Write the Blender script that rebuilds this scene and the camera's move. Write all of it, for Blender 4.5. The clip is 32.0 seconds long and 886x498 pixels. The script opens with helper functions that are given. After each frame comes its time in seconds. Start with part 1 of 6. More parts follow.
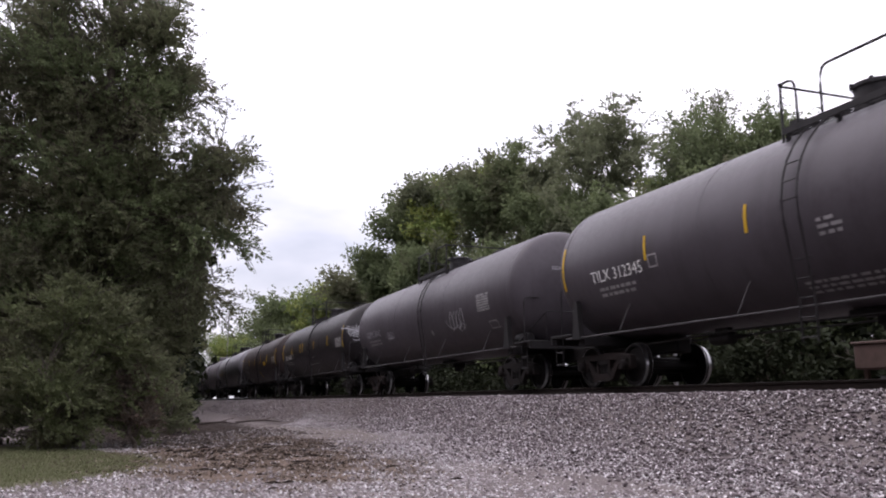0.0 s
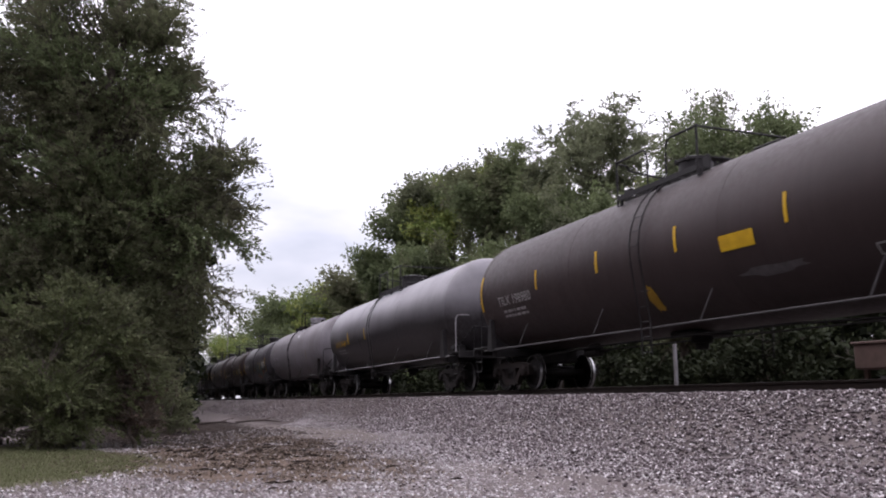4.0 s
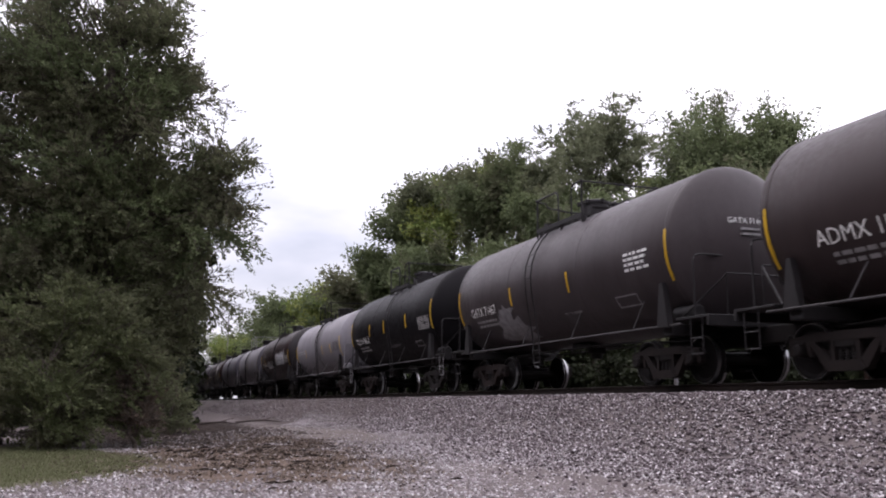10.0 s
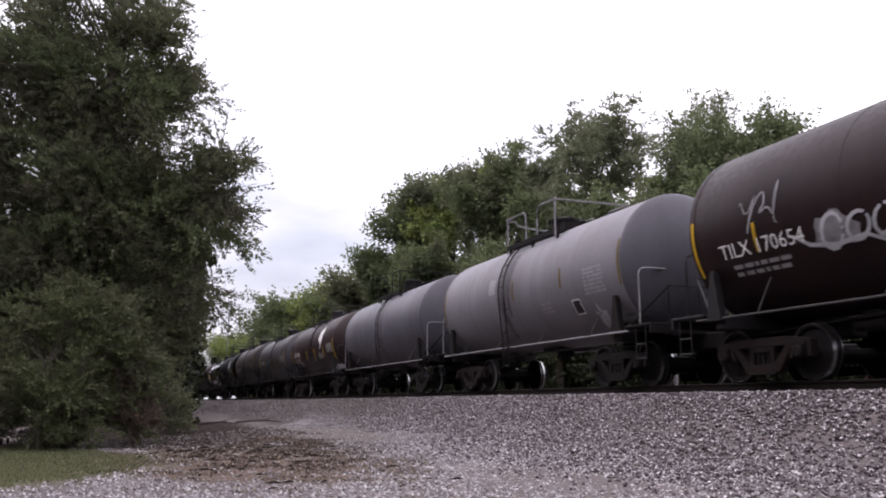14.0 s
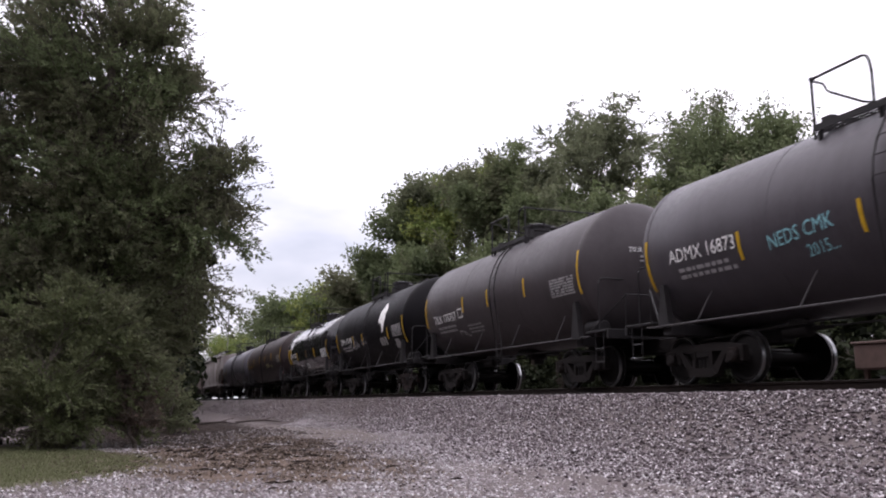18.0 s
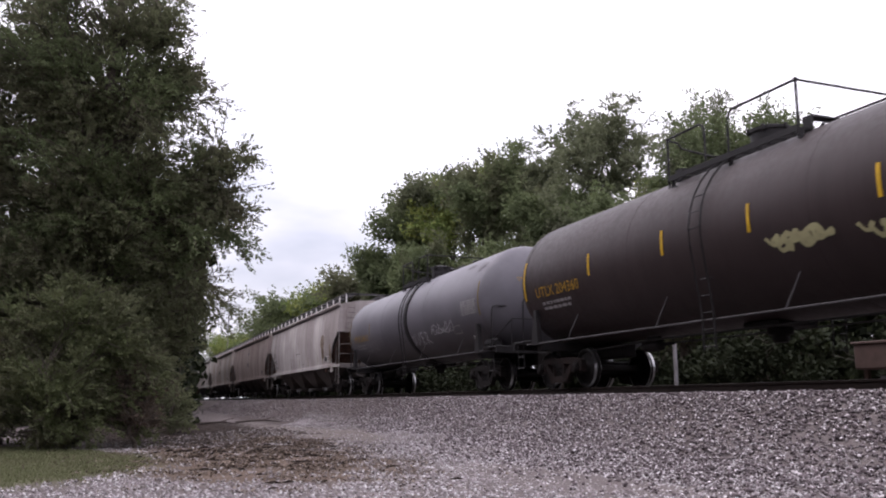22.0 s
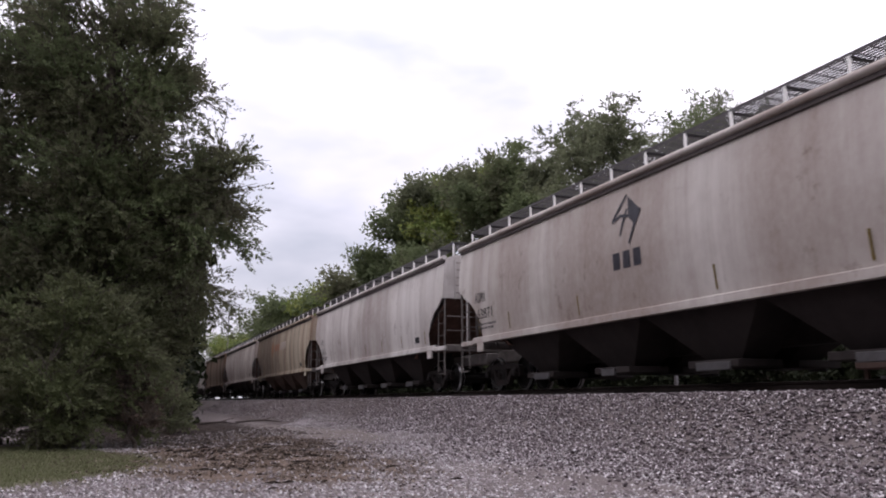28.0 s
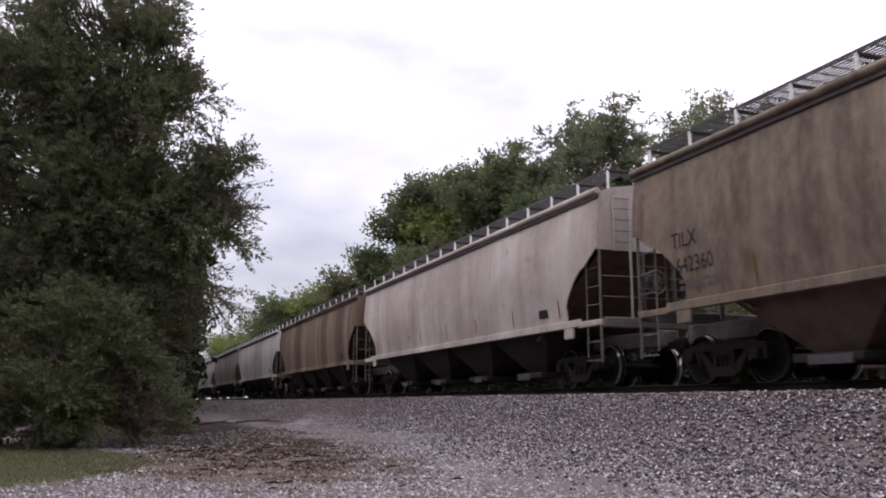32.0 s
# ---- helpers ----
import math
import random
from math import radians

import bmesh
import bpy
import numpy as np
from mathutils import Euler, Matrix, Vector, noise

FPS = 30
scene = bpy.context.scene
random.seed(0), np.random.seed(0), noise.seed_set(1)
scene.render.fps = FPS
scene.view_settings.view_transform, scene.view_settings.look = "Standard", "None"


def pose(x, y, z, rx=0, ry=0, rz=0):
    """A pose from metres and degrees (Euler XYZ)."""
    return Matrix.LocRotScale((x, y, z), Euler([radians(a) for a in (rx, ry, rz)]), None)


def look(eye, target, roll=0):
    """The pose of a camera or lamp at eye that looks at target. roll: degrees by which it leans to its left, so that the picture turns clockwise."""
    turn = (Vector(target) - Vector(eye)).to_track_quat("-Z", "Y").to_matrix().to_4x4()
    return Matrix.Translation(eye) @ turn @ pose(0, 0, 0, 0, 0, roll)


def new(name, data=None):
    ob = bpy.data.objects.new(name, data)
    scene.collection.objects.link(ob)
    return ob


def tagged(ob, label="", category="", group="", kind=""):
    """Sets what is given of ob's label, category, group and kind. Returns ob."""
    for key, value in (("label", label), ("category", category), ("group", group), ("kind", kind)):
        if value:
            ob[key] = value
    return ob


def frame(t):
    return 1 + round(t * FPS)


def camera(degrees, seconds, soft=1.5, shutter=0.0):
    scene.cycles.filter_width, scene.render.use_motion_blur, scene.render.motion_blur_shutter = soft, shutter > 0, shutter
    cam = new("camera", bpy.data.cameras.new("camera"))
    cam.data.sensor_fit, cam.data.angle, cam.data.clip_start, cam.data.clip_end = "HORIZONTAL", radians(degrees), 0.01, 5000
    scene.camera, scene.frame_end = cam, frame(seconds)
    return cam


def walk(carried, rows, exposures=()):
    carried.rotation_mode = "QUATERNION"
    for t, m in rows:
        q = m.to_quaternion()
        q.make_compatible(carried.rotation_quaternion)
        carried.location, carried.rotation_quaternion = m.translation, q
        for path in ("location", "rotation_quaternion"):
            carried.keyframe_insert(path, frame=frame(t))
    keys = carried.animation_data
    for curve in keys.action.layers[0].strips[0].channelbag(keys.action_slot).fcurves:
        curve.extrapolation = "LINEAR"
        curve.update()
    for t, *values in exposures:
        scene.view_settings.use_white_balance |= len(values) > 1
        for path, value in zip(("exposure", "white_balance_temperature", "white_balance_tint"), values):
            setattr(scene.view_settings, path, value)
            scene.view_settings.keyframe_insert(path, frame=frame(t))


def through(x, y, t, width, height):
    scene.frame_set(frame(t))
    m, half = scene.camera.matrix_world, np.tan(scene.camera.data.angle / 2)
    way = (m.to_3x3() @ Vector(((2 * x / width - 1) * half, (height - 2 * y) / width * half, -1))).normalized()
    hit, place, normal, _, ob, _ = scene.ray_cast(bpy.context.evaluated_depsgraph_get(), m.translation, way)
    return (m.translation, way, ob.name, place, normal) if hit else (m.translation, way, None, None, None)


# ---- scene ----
# ---------- camera ----------
cam = camera(55.13, 32.0, soft=2.0, shutter=0.12)
EYE_Z = 0.85
YAW, PITCH = radians(20.67), radians(10.21)
EYE = Vector((0.0, 0.0, EYE_Z))
AIM = Vector((-math.cos(YAW) * math.cos(PITCH), math.sin(YAW) * math.cos(PITCH), math.sin(PITCH)))
walk(cam, [(0.0, look(EYE, EYE + AIM)), (32.0, look(EYE, EYE + AIM))], exposures=[(0.0, 0.09, 6240, 20), (23.0, 0.09, 6240, 20), (25.0, -0.17, 6240, 20.5), (32.0, -0.17, 6240, 20.5)])

TRACK_Y = 11.1      # centre line of the track, which runs along x
RAIL_Z = 1.18       # top of the rails above the gravel
SPEED = 12.458      # metres per second, towards +x

# ---------- sky and sun ----------
SUN_EL, SUN_AZ = radians(52), radians(216)
world = bpy.data.worlds.new("overcast_sky")
scene.world = world
world.use_nodes = True
wn, wl = world.node_tree.nodes, world.node_tree.links
wn.clear()
w_out = wn.new("ShaderNodeOutputWorld")
w_bg = wn.new("ShaderNodeBackground")
w_sky = wn.new("ShaderNodeTexSky")
w_sky.sky_type, w_sky.sun_disc = "NISHITA", False
w_sky.sun_elevation, w_sky.sun_rotation = SUN_EL, SUN_AZ
w_sky.air_density, w_sky.dust_density = 1.2, 3.0
w_co = wn.new("ShaderNodeTexCoord")
w_map = wn.new("ShaderNodeMapping")
w_map.inputs["Scale"].default_value = (1.0, 1.0, 2.6)
w_map.inputs["Location"].default_value = (3.1, 1.2, 0.4)
w_noise = wn.new("ShaderNodeTexNoise")
w_noise.inputs["Scale"].default_value = 2.1
w_noise.inputs["Detail"].default_value = 5.0
w_noise.inputs["Roughness"].default_value = 0.5
w_ramp = wn.new("ShaderNodeValToRGB")
w_ramp.color_ramp.elements[0].position, w_ramp.color_ramp.elements[0].color = 0.20, (6.5, 6.85, 7.5, 1)
w_ramp.color_ramp.elements[1].position, w_ramp.color_ramp.elements[1].color = 0.43, (12.2, 11.9, 12.2, 1)
w_mix = wn.new("ShaderNodeMix")
w_mix.data_type = "RGBA"
w_mix.inputs[0].default_value = 0.9
wl.new(w_co.outputs["Generated"], w_map.inputs["Vector"])
wl.new(w_map.outputs["Vector"], w_noise.inputs["Vector"])
w_bank = wn.new("ShaderNodeVectorMath")       # a bank of thicker, bluish cloud low in the west
w_bank.operation = "DOT_PRODUCT"
w_bank.inputs[1].default_value = (-0.945, 0.225, 0.235)
w_soft = wn.new("ShaderNodeMapRange")
w_soft.inputs["From Min"].default_value, w_soft.inputs["From Max"].default_value = 0.955, 1.0
w_soft.inputs["To Min"].default_value, w_soft.inputs["To Max"].default_value = 0.0, 0.22
w_less = wn.new("ShaderNodeMath")
w_less.operation = "SUBTRACT"
wl.new(w_co.outputs["Generated"], w_bank.inputs[0])
wl.new(w_bank.outputs["Value"], w_soft.inputs["Value"])
wl.new(w_noise.outputs["Fac"], w_less.inputs[0])
wl.new(w_soft.outputs["Result"], w_less.inputs[1])
wl.new(w_less.outputs[0], w_ramp.inputs["Fac"])
wl.new(w_sky.outputs["Color"], w_mix.inputs[6])
wl.new(w_ramp.outputs["Color"], w_mix.inputs[7])
# an overcast sky is brightest overhead
w_sep = wn.new("ShaderNodeSeparateXYZ")
w_up = wn.new("ShaderNodeMapRange")
w_up.inputs["From Min"].default_value, w_up.inputs["From Max"].default_value = 0.0, 1.0
w_up.inputs["To Min"].default_value, w_up.inputs["To Max"].default_value = 0.85, 2.3
w_mul = wn.new("ShaderNodeVectorMath")
w_mul.operation = "SCALE"
wl.new(w_co.outputs["Generated"], w_sep.inputs[0])
wl.new(w_sep.outputs["Z"], w_up.inputs["Value"])
wl.new(w_mix.outputs[2], w_mul.inputs[0])
wl.new(w_up.outputs["Result"], w_mul.inputs["Scale"])
wl.new(w_mul.outputs[0], w_bg.inputs["Color"])
w_bg.inputs["Strength"].default_value = 0.1
wl.new(w_bg.outputs["Background"], w_out.inputs["Surface"])

sun_data = bpy.data.lights.new("sun", "SUN")
sun_data.energy, sun_data.angle, sun_data.color = 0.8, radians(25), (1.0, 0.96, 0.9)
sun = new("sun", sun_data)
sun.matrix_world = look((math.sin(SUN_AZ) * 30, math.cos(SUN_AZ) * 30, 60), (0, 0, 0))

# ---------- materials ----------
class Nodes:
    """Short hand for building one node material."""

    def __init__(self, name, rough=0.6, metal=0.0):
        self.mat = bpy.data.materials.new(name)
        self.mat.use_nodes = True
        self.n, self.l = self.mat.node_tree.nodes, self.mat.node_tree.links
        self.bsdf = self.n["Principled BSDF"]
        self.bsdf.inputs["Roughness"].default_value = rough
        self.bsdf.inputs["Metallic"].default_value = metal
        self.co = self.n.new("ShaderNodeTexCoord")

    def noise(self, scale, detail=4.0, rough=0.55, stretch=(1, 1, 1), offset=(0, 0, 0)):
        m = self.n.new("ShaderNodeMapping")
        m.inputs["Scale"].default_value = stretch
        m.inputs["Location"].default_value = offset
        self.l.new(self.co.outputs["Object"], m.inputs["Vector"])
        t = self.n.new("ShaderNodeTexNoise")
        t.inputs["Scale"].default_value, t.inputs["Detail"].default_value = scale, detail
        t.inputs["Roughness"].default_value = rough
        self.l.new(m.outputs["Vector"], t.inputs["Vector"])
        return t.outputs["Fac"]

    def ramp(self, fac, lo, hi, a=(0, 0, 0), b=(1, 1, 1)):
        r = self.n.new("ShaderNodeValToRGB")
        e = r.color_ramp.elements
        e[0].position, e[0].color = lo, (*a, 1)
        e[1].position, e[1].color = hi, (*b, 1)
        self.l.new(fac, r.inputs["Fac"])
        return r.outputs["Color"]

    def mix(self, fac, a, b):
        m = self.n.new("ShaderNodeMix")
        m.data_type = "RGBA"
        for socket, value in ((m.inputs[0], fac), (m.inputs[6], a), (m.inputs[7], b)):
            if isinstance(value, (int, float)):
                socket.default_value = value
            elif isinstance(value, tuple):
                socket.default_value = (*value, 1)
            else:
                self.l.new(value, socket)
        return m.outputs[2]

    def scaled(self, value, k):
        m = self.n.new("ShaderNodeMath")
        m.operation = "MULTIPLY"
        m.inputs[1].default_value = k
        self.l.new(value, m.inputs[0])
        return m.outputs[0]

    def base(self, value):
        if isinstance(value, tuple):
            self.bsdf.inputs["Base Color"].default_value = (*value, 1)
        else:
            self.l.new(value, self.bsdf.inputs["Base Color"])

    def bump(self, height, strength=0.3, dist=0.01):
        b = self.n.new("ShaderNodeBump")
        b.inputs["Strength"].default_value, b.inputs["Distance"].default_value = strength, dist
        self.l.new(height, b.inputs["Height"])
        self.l.new(b.outputs["Normal"], self.bsdf.inputs["Normal"])

    def blob(self, x, y, rx, ry, soft, seed):
        """Mask of a patch with a ragged edge round a place on the ground."""
        mp = self.n.new("ShaderNodeMapping")
        mp.vector_type = "TEXTURE"
        mp.inputs["Location"].default_value = (x, y, 0)
        mp.inputs["Scale"].default_value = (rx, ry, 1000)
        self.l.new(self.co.outputs["Object"], mp.inputs["Vector"])
        ln = self.n.new("ShaderNodeVectorMath")
        ln.operation = "LENGTH"
        self.l.new(mp.outputs["Vector"], ln.inputs[0])
        wob = self.n.new("ShaderNodeMath")
        wob.operation = "MULTIPLY_ADD"
        wob.inputs[1].default_value = 2.4 * soft
        self.l.new(self.noise(1.1, 7, 0.68, (0.7, 1, 1), (seed, seed, 0)), wob.inputs[0])
        self.l.new(ln.outputs["Value"], wob.inputs[2])
        rng = self.n.new("ShaderNodeMapRange")
        rng.inputs["From Min"].default_value, rng.inputs["From Max"].default_value = 1.0 + 1.2 * soft + 0.12, 1.0 + 1.2 * soft - 0.12
        self.l.new(wob.outputs[0], rng.inputs["Value"])
        return rng.outputs["Result"]

    def random(self):
        return self.n.new("ShaderNodeObjectInfo").outputs["Random"]

    def island(self):
        return self.n.new("ShaderNodeNewGeometry").outputs["Random Per Island"]


def paint(name, colour, grime=(0.035, 0.028, 0.025), amount=0.5, rough=0.5, streak=0.4, seed=0, metal=0.0, coat=0.0, sheen=0.19):
    """Weathered railway paint: blotches of grime, streaks that run down, fine speckle."""
    k = Nodes(name, rough, metal)
    o = (seed * 7.3, seed * 3.1, seed * 1.7)
    big = k.ramp(k.noise(0.55, 5, 0.6, (1, 1, 1.2), o), 0.38, 0.72)
    runs = k.ramp(k.noise(1.0, 5, 0.65, (2.2, 1.2, 0.10), o), 0.46, 0.68)
    fine = k.ramp(k.noise(9.0, 6, 0.7, (1, 1, 0.8), o), 0.35, 0.75)
    c = k.mix(k.scaled(big, amount), colour, grime)
    c = k.mix(k.scaled(runs, streak), c, grime)
    pale = tuple(min(1.0, x * 1.35 + 0.002) for x in colour)
    c = k.mix(k.scaled(fine, 0.30), c, pale)
    k.base(c)
    k.l.new(k.ramp(fine, 0.0, 1.0, (rough * 0.85,) * 3, (min(1, rough * 1.25),) * 3), k.bsdf.inputs["Roughness"])
    k.bsdf.inputs["Specular IOR Level"].default_value = 0.15 if coat else sheen
    if coat:
        k.bsdf.inputs["Coat Weight"].default_value = coat
        k.bsdf.inputs["Coat Roughness"].default_value = 0.05
    k.bump(fine, 0.12, 0.004)
    return k.mat


def sooted(name, colour, soot, level, soft, rough=0.45, seed=0):
    """Grey paint over which black product has run and dried, up to an uneven line."""
    k = Nodes(name, rough)
    o = (seed * 5.1, seed * 2.3, seed)
    sep = k.n.new("ShaderNodeSeparateXYZ")
    k.l.new(k.co.outputs["Object"], sep.inputs[0])
    wob = k.n.new("ShaderNodeMath")
    wob.operation = "MULTIPLY_ADD"
    wob.inputs[1].default_value = 0.9
    k.l.new(k.noise(0.7, 4, 0.6, (0.5, 1, 0.3), o), wob.inputs[0])
    k.l.new(sep.outputs["Z"], wob.inputs[2])
    rng = k.n.new("ShaderNodeMapRange")
    rng.inputs["From Min"].default_value, rng.inputs["From Max"].default_value = level + 0.45 - soft, level + 0.45 + soft
    k.l.new(wob.outputs[0], rng.inputs["Value"])
    fine = k.ramp(k.noise(9.0, 6, 0.7, (1, 1, 0.8), o), 0.35, 0.75)
    top = k.mix(k.scaled(k.ramp(k.noise(0.6, 5, 0.6, (1, 1, 1), o), 0.4, 0.7), 0.7), colour, tuple(x * 0.5 for x in colour))
    c = k.mix(rng.outputs["Result"], soot, top)
    k.base(k.mix(k.scaled(fine, 0.25), c, tuple(x * 0.7 for x in colour)))
    k.bump(fine, 0.12, 0.004)
    k.bsdf.inputs["Specular IOR Level"].default_value = 0.3
    return k.mat


def hopper_paint(name, colour, grime, seed=0):
    """Pale car paint with broad dull blotches, thin runs of dirt and small flakes of brown rust."""
    k = Nodes(name, 0.75)
    o = (seed * 4.7, seed * 3.3, seed * 1.9)
    broad = k.ramp(k.noise(0.33, 4, 0.6, (1, 1, 1.2), o), 0.42, 0.62)
    runs = k.ramp(k.noise(1.0, 5, 0.65, (2.6, 1.2, 0.12), o), 0.45, 0.70)
    wide = k.ramp(k.noise(1.0, 3, 0.5, (0.45, 1, 0.07), (o[0], 2.0, o[1])), 0.42, 0.66)
    flakes = k.ramp(k.noise(1.5, 7, 0.72, (1, 1, 0.8), o), 0.60, 0.68)
    fine = k.ramp(k.noise(8.0, 6, 0.7, (1, 1, 0.7), o), 0.35, 0.75)
    c = k.mix(k.scaled(broad, 0.9), colour, tuple(0.42 * a + 0.58 * b for a, b in zip(colour, grime)))
    c = k.mix(k.scaled(wide, 0.75), c, grime)
    c = k.mix(k.scaled(runs, 0.5), c, grime)
    c = k.mix(k.scaled(flakes, 0.45), c, (0.09, 0.06, 0.045))
    c = k.mix(k.scaled(fine, 0.25), c, tuple(x * 1.2 for x in colour))
    k.base(c)
    k.bsdf.inputs["Specular IOR Level"].default_value = 0.08
    k.bump(fine, 0.12, 0.004)
    return k.mat


def streaked(name, colour, dark, rust, seed=0, worse=0.0):
    """Pale paint over which rust and soot have run down in broad and narrow streaks."""
    k = Nodes(name, 0.7)
    o = (seed * 6.1, seed * 2.9, seed)
    sep = k.n.new("ShaderNodeSeparateXYZ")
    k.l.new(k.co.outputs["Object"], sep.inputs[0])
    far = k.n.new("ShaderNodeMath")        # the rear half is dirtier
    far.operation = "MULTIPLY_ADD"
    far.inputs[1].default_value = -worse
    k.l.new(sep.outputs["X"], far.inputs[0])
    k.l.new(k.noise(1.0, 3, 0.5, (0.55, 1, 0.05), o), far.inputs[2])
    broad = k.ramp(far.outputs[0], 0.40, 0.62)
    thin = k.ramp(k.noise(1.0, 5, 0.6, (1.9, 1, 0.11), o), 0.44, 0.68)
    red = k.ramp(k.noise(1.0, 4, 0.6, (1.1, 1, 0.10), (o[0] + 3, o[1], 1)), 0.48, 0.66)
    spots = k.ramp(k.noise(5.0, 6, 0.7, (1, 1, 0.5), o), 0.40, 0.75)
    c = k.mix(k.scaled(broad, 0.75), colour, dark)
    c = k.mix(k.scaled(red, 0.75), c, rust)
    c = k.mix(k.scaled(thin, 0.7), c, dark)
    c = k.mix(k.scaled(spots, 0.3), c, tuple(x * 1.15 for x in colour))
    k.base(c)
    k.bsdf.inputs["Specular IOR Level"].default_value = 0.08
    k.bump(spots, 0.12, 0.004)
    return k.mat


def plain(name, colour, rough=0.6, metal=0.0, vary=0.35, scale=6.0):
    k = Nodes(name, rough, metal)
    dark = tuple(x * (1 - vary) for x in colour)
    k.base(k.mix(k.ramp(k.noise(scale, 5, 0.65), 0.3, 0.7), colour, dark))
    k.bsdf.inputs["Specular IOR Level"].default_value = 0.5 if metal > 0.5 else 0.2
    k.bump(k.noise(scale * 6, 3), 0.15, 0.003)
    return k.mat


M_STEEL = plain("dark_running_gear_steel", (0.0085, 0.0065, 0.0063), 0.75, 0.0, 0.5)
_k = Nodes("rust_touched_cast_steel", 0.8)
_c = _k.mix(_k.ramp(_k.random(), 0.45, 0.9), (0.0095, 0.0068, 0.0064), (0.018, 0.0098, 0.0082))
_k.base(_k.mix(_k.ramp(_k.noise(3.0, 5, 0.65), 0.3, 0.7), _c, (0.006, 0.0045, 0.0042)))
_k.bsdf.inputs["Specular IOR Level"].default_value = 0.2
_k.bump(_k.noise(18, 3), 0.15, 0.003)
M_FRAME = _k.mat
M_WHEEL = plain("worn_wheel_steel", (0.008, 0.0065, 0.0065), 0.8, 0.0, 0.4)
M_TREAD = plain("polished_wheel_rim", (0.45, 0.45, 0.46), 0.28, 1.0, 0.15)
M_STEPGREY = plain("dull_grey_steps", (0.088, 0.084, 0.088), 0.65, 0.0, 0.4)
# hopper undersides: body colours darkened by the shade below the sill
M_BAY = plain("shaded_brown_undersides", (0.036, 0.029, 0.028), 0.85, 0.0, 0.45, 2.0)
M_PALEBAY = plain("shaded_pale_undersides", (0.098, 0.082, 0.076), 0.85, 0.0, 0.5, 2.0)
M_TANBAY = plain("shaded_tan_undersides", (0.15, 0.105, 0.085), 0.85, 0.0, 0.5, 2.0)
M_GRIMYGREY = plain("grimy_grey_ladder_paint", (0.17, 0.15, 0.142), 0.75, 0.0, 0.5, 3.0)
M_RAILPIPE = plain("dull_dark_pipe", (0.055, 0.05, 0.052), 0.65, 0.0, 0.4)
# colour of the shadow line painted under the hopper eaves
M_EAVE_SHADOW = plain("eave_shadow_paint", (0.115, 0.097, 0.095), 0.75, 0.0, 0.4, 3.0)
M_BLACK = plain("black_fittings", (0.022, 0.02, 0.021), 0.55, 0.0, 0.4)
M_GREYF = plain("grey_fittings", (0.24, 0.23, 0.24), 0.6, 0.0, 0.4)
M_YELLOW = plain("yellow_reflective_tape", (0.527, 0.323, 0.017), 0.45, 0.0, 0.3)
M_WHITE = plain("white_stencil_paint", (0.8, 0.8, 0.78), 0.6, 0.0, 0.25)
M_DIMWHITE = plain("faded_white_stencil", (0.33, 0.32, 0.32), 0.65, 0.0, 0.4)
M_BLACKSTENCIL = plain("black_stencil_paint", (0.02, 0.02, 0.022), 0.6, 0.0, 0.3)
M_YSTENCIL = plain("yellow_stencil_paint", (0.42, 0.25, 0.03), 0.6, 0.0, 0.4)
M_DIRTYGREY = plain("grey_scuff", (0.10, 0.092, 0.095), 0.7, 0.0, 0.4)
M_PALESTAIN = plain("pale_washed_stain", (0.26, 0.25, 0.26), 0.65, 0.0, 0.5)
M_FADEGREY = plain("faded_pale_grey_print", (0.34, 0.33, 0.35), 0.6, 0.0, 0.3)
M_CREAM = plain("spray_cream", (0.38, 0.36, 0.2), 0.55, 0.0, 0.3)
M_OLDTAPE = plain("dirty_yellow_tape", (0.168, 0.12, 0.03), 0.6, 0.0, 0.5)
M_GRAFF = plain("spray_white", (0.5, 0.5, 0.52), 0.5, 0.0, 0.3)
M_TEAL = plain("spray_teal", (0.078, 0.247, 0.273), 0.5, 0.0, 0.3)
M_ORANGE = plain("spray_orange", (0.252, 0.078, 0.036), 0.5, 0.0, 0.3)
M_GREENSPRAY = plain("spray_green", (0.072, 0.156, 0.096), 0.5, 0.0, 0.3)
M_AQUA = plain("spray_pale_aqua", (0.25, 0.52, 0.56), 0.5, 0.0, 0.3)
M_RED = plain("red_marking", (0.45, 0.03, 0.03), 0.5, 0.0, 0.2)
M_LOGO = plain("dark_grey_blue_marking", (0.045, 0.044, 0.055), 0.55, 0.0, 0.4)


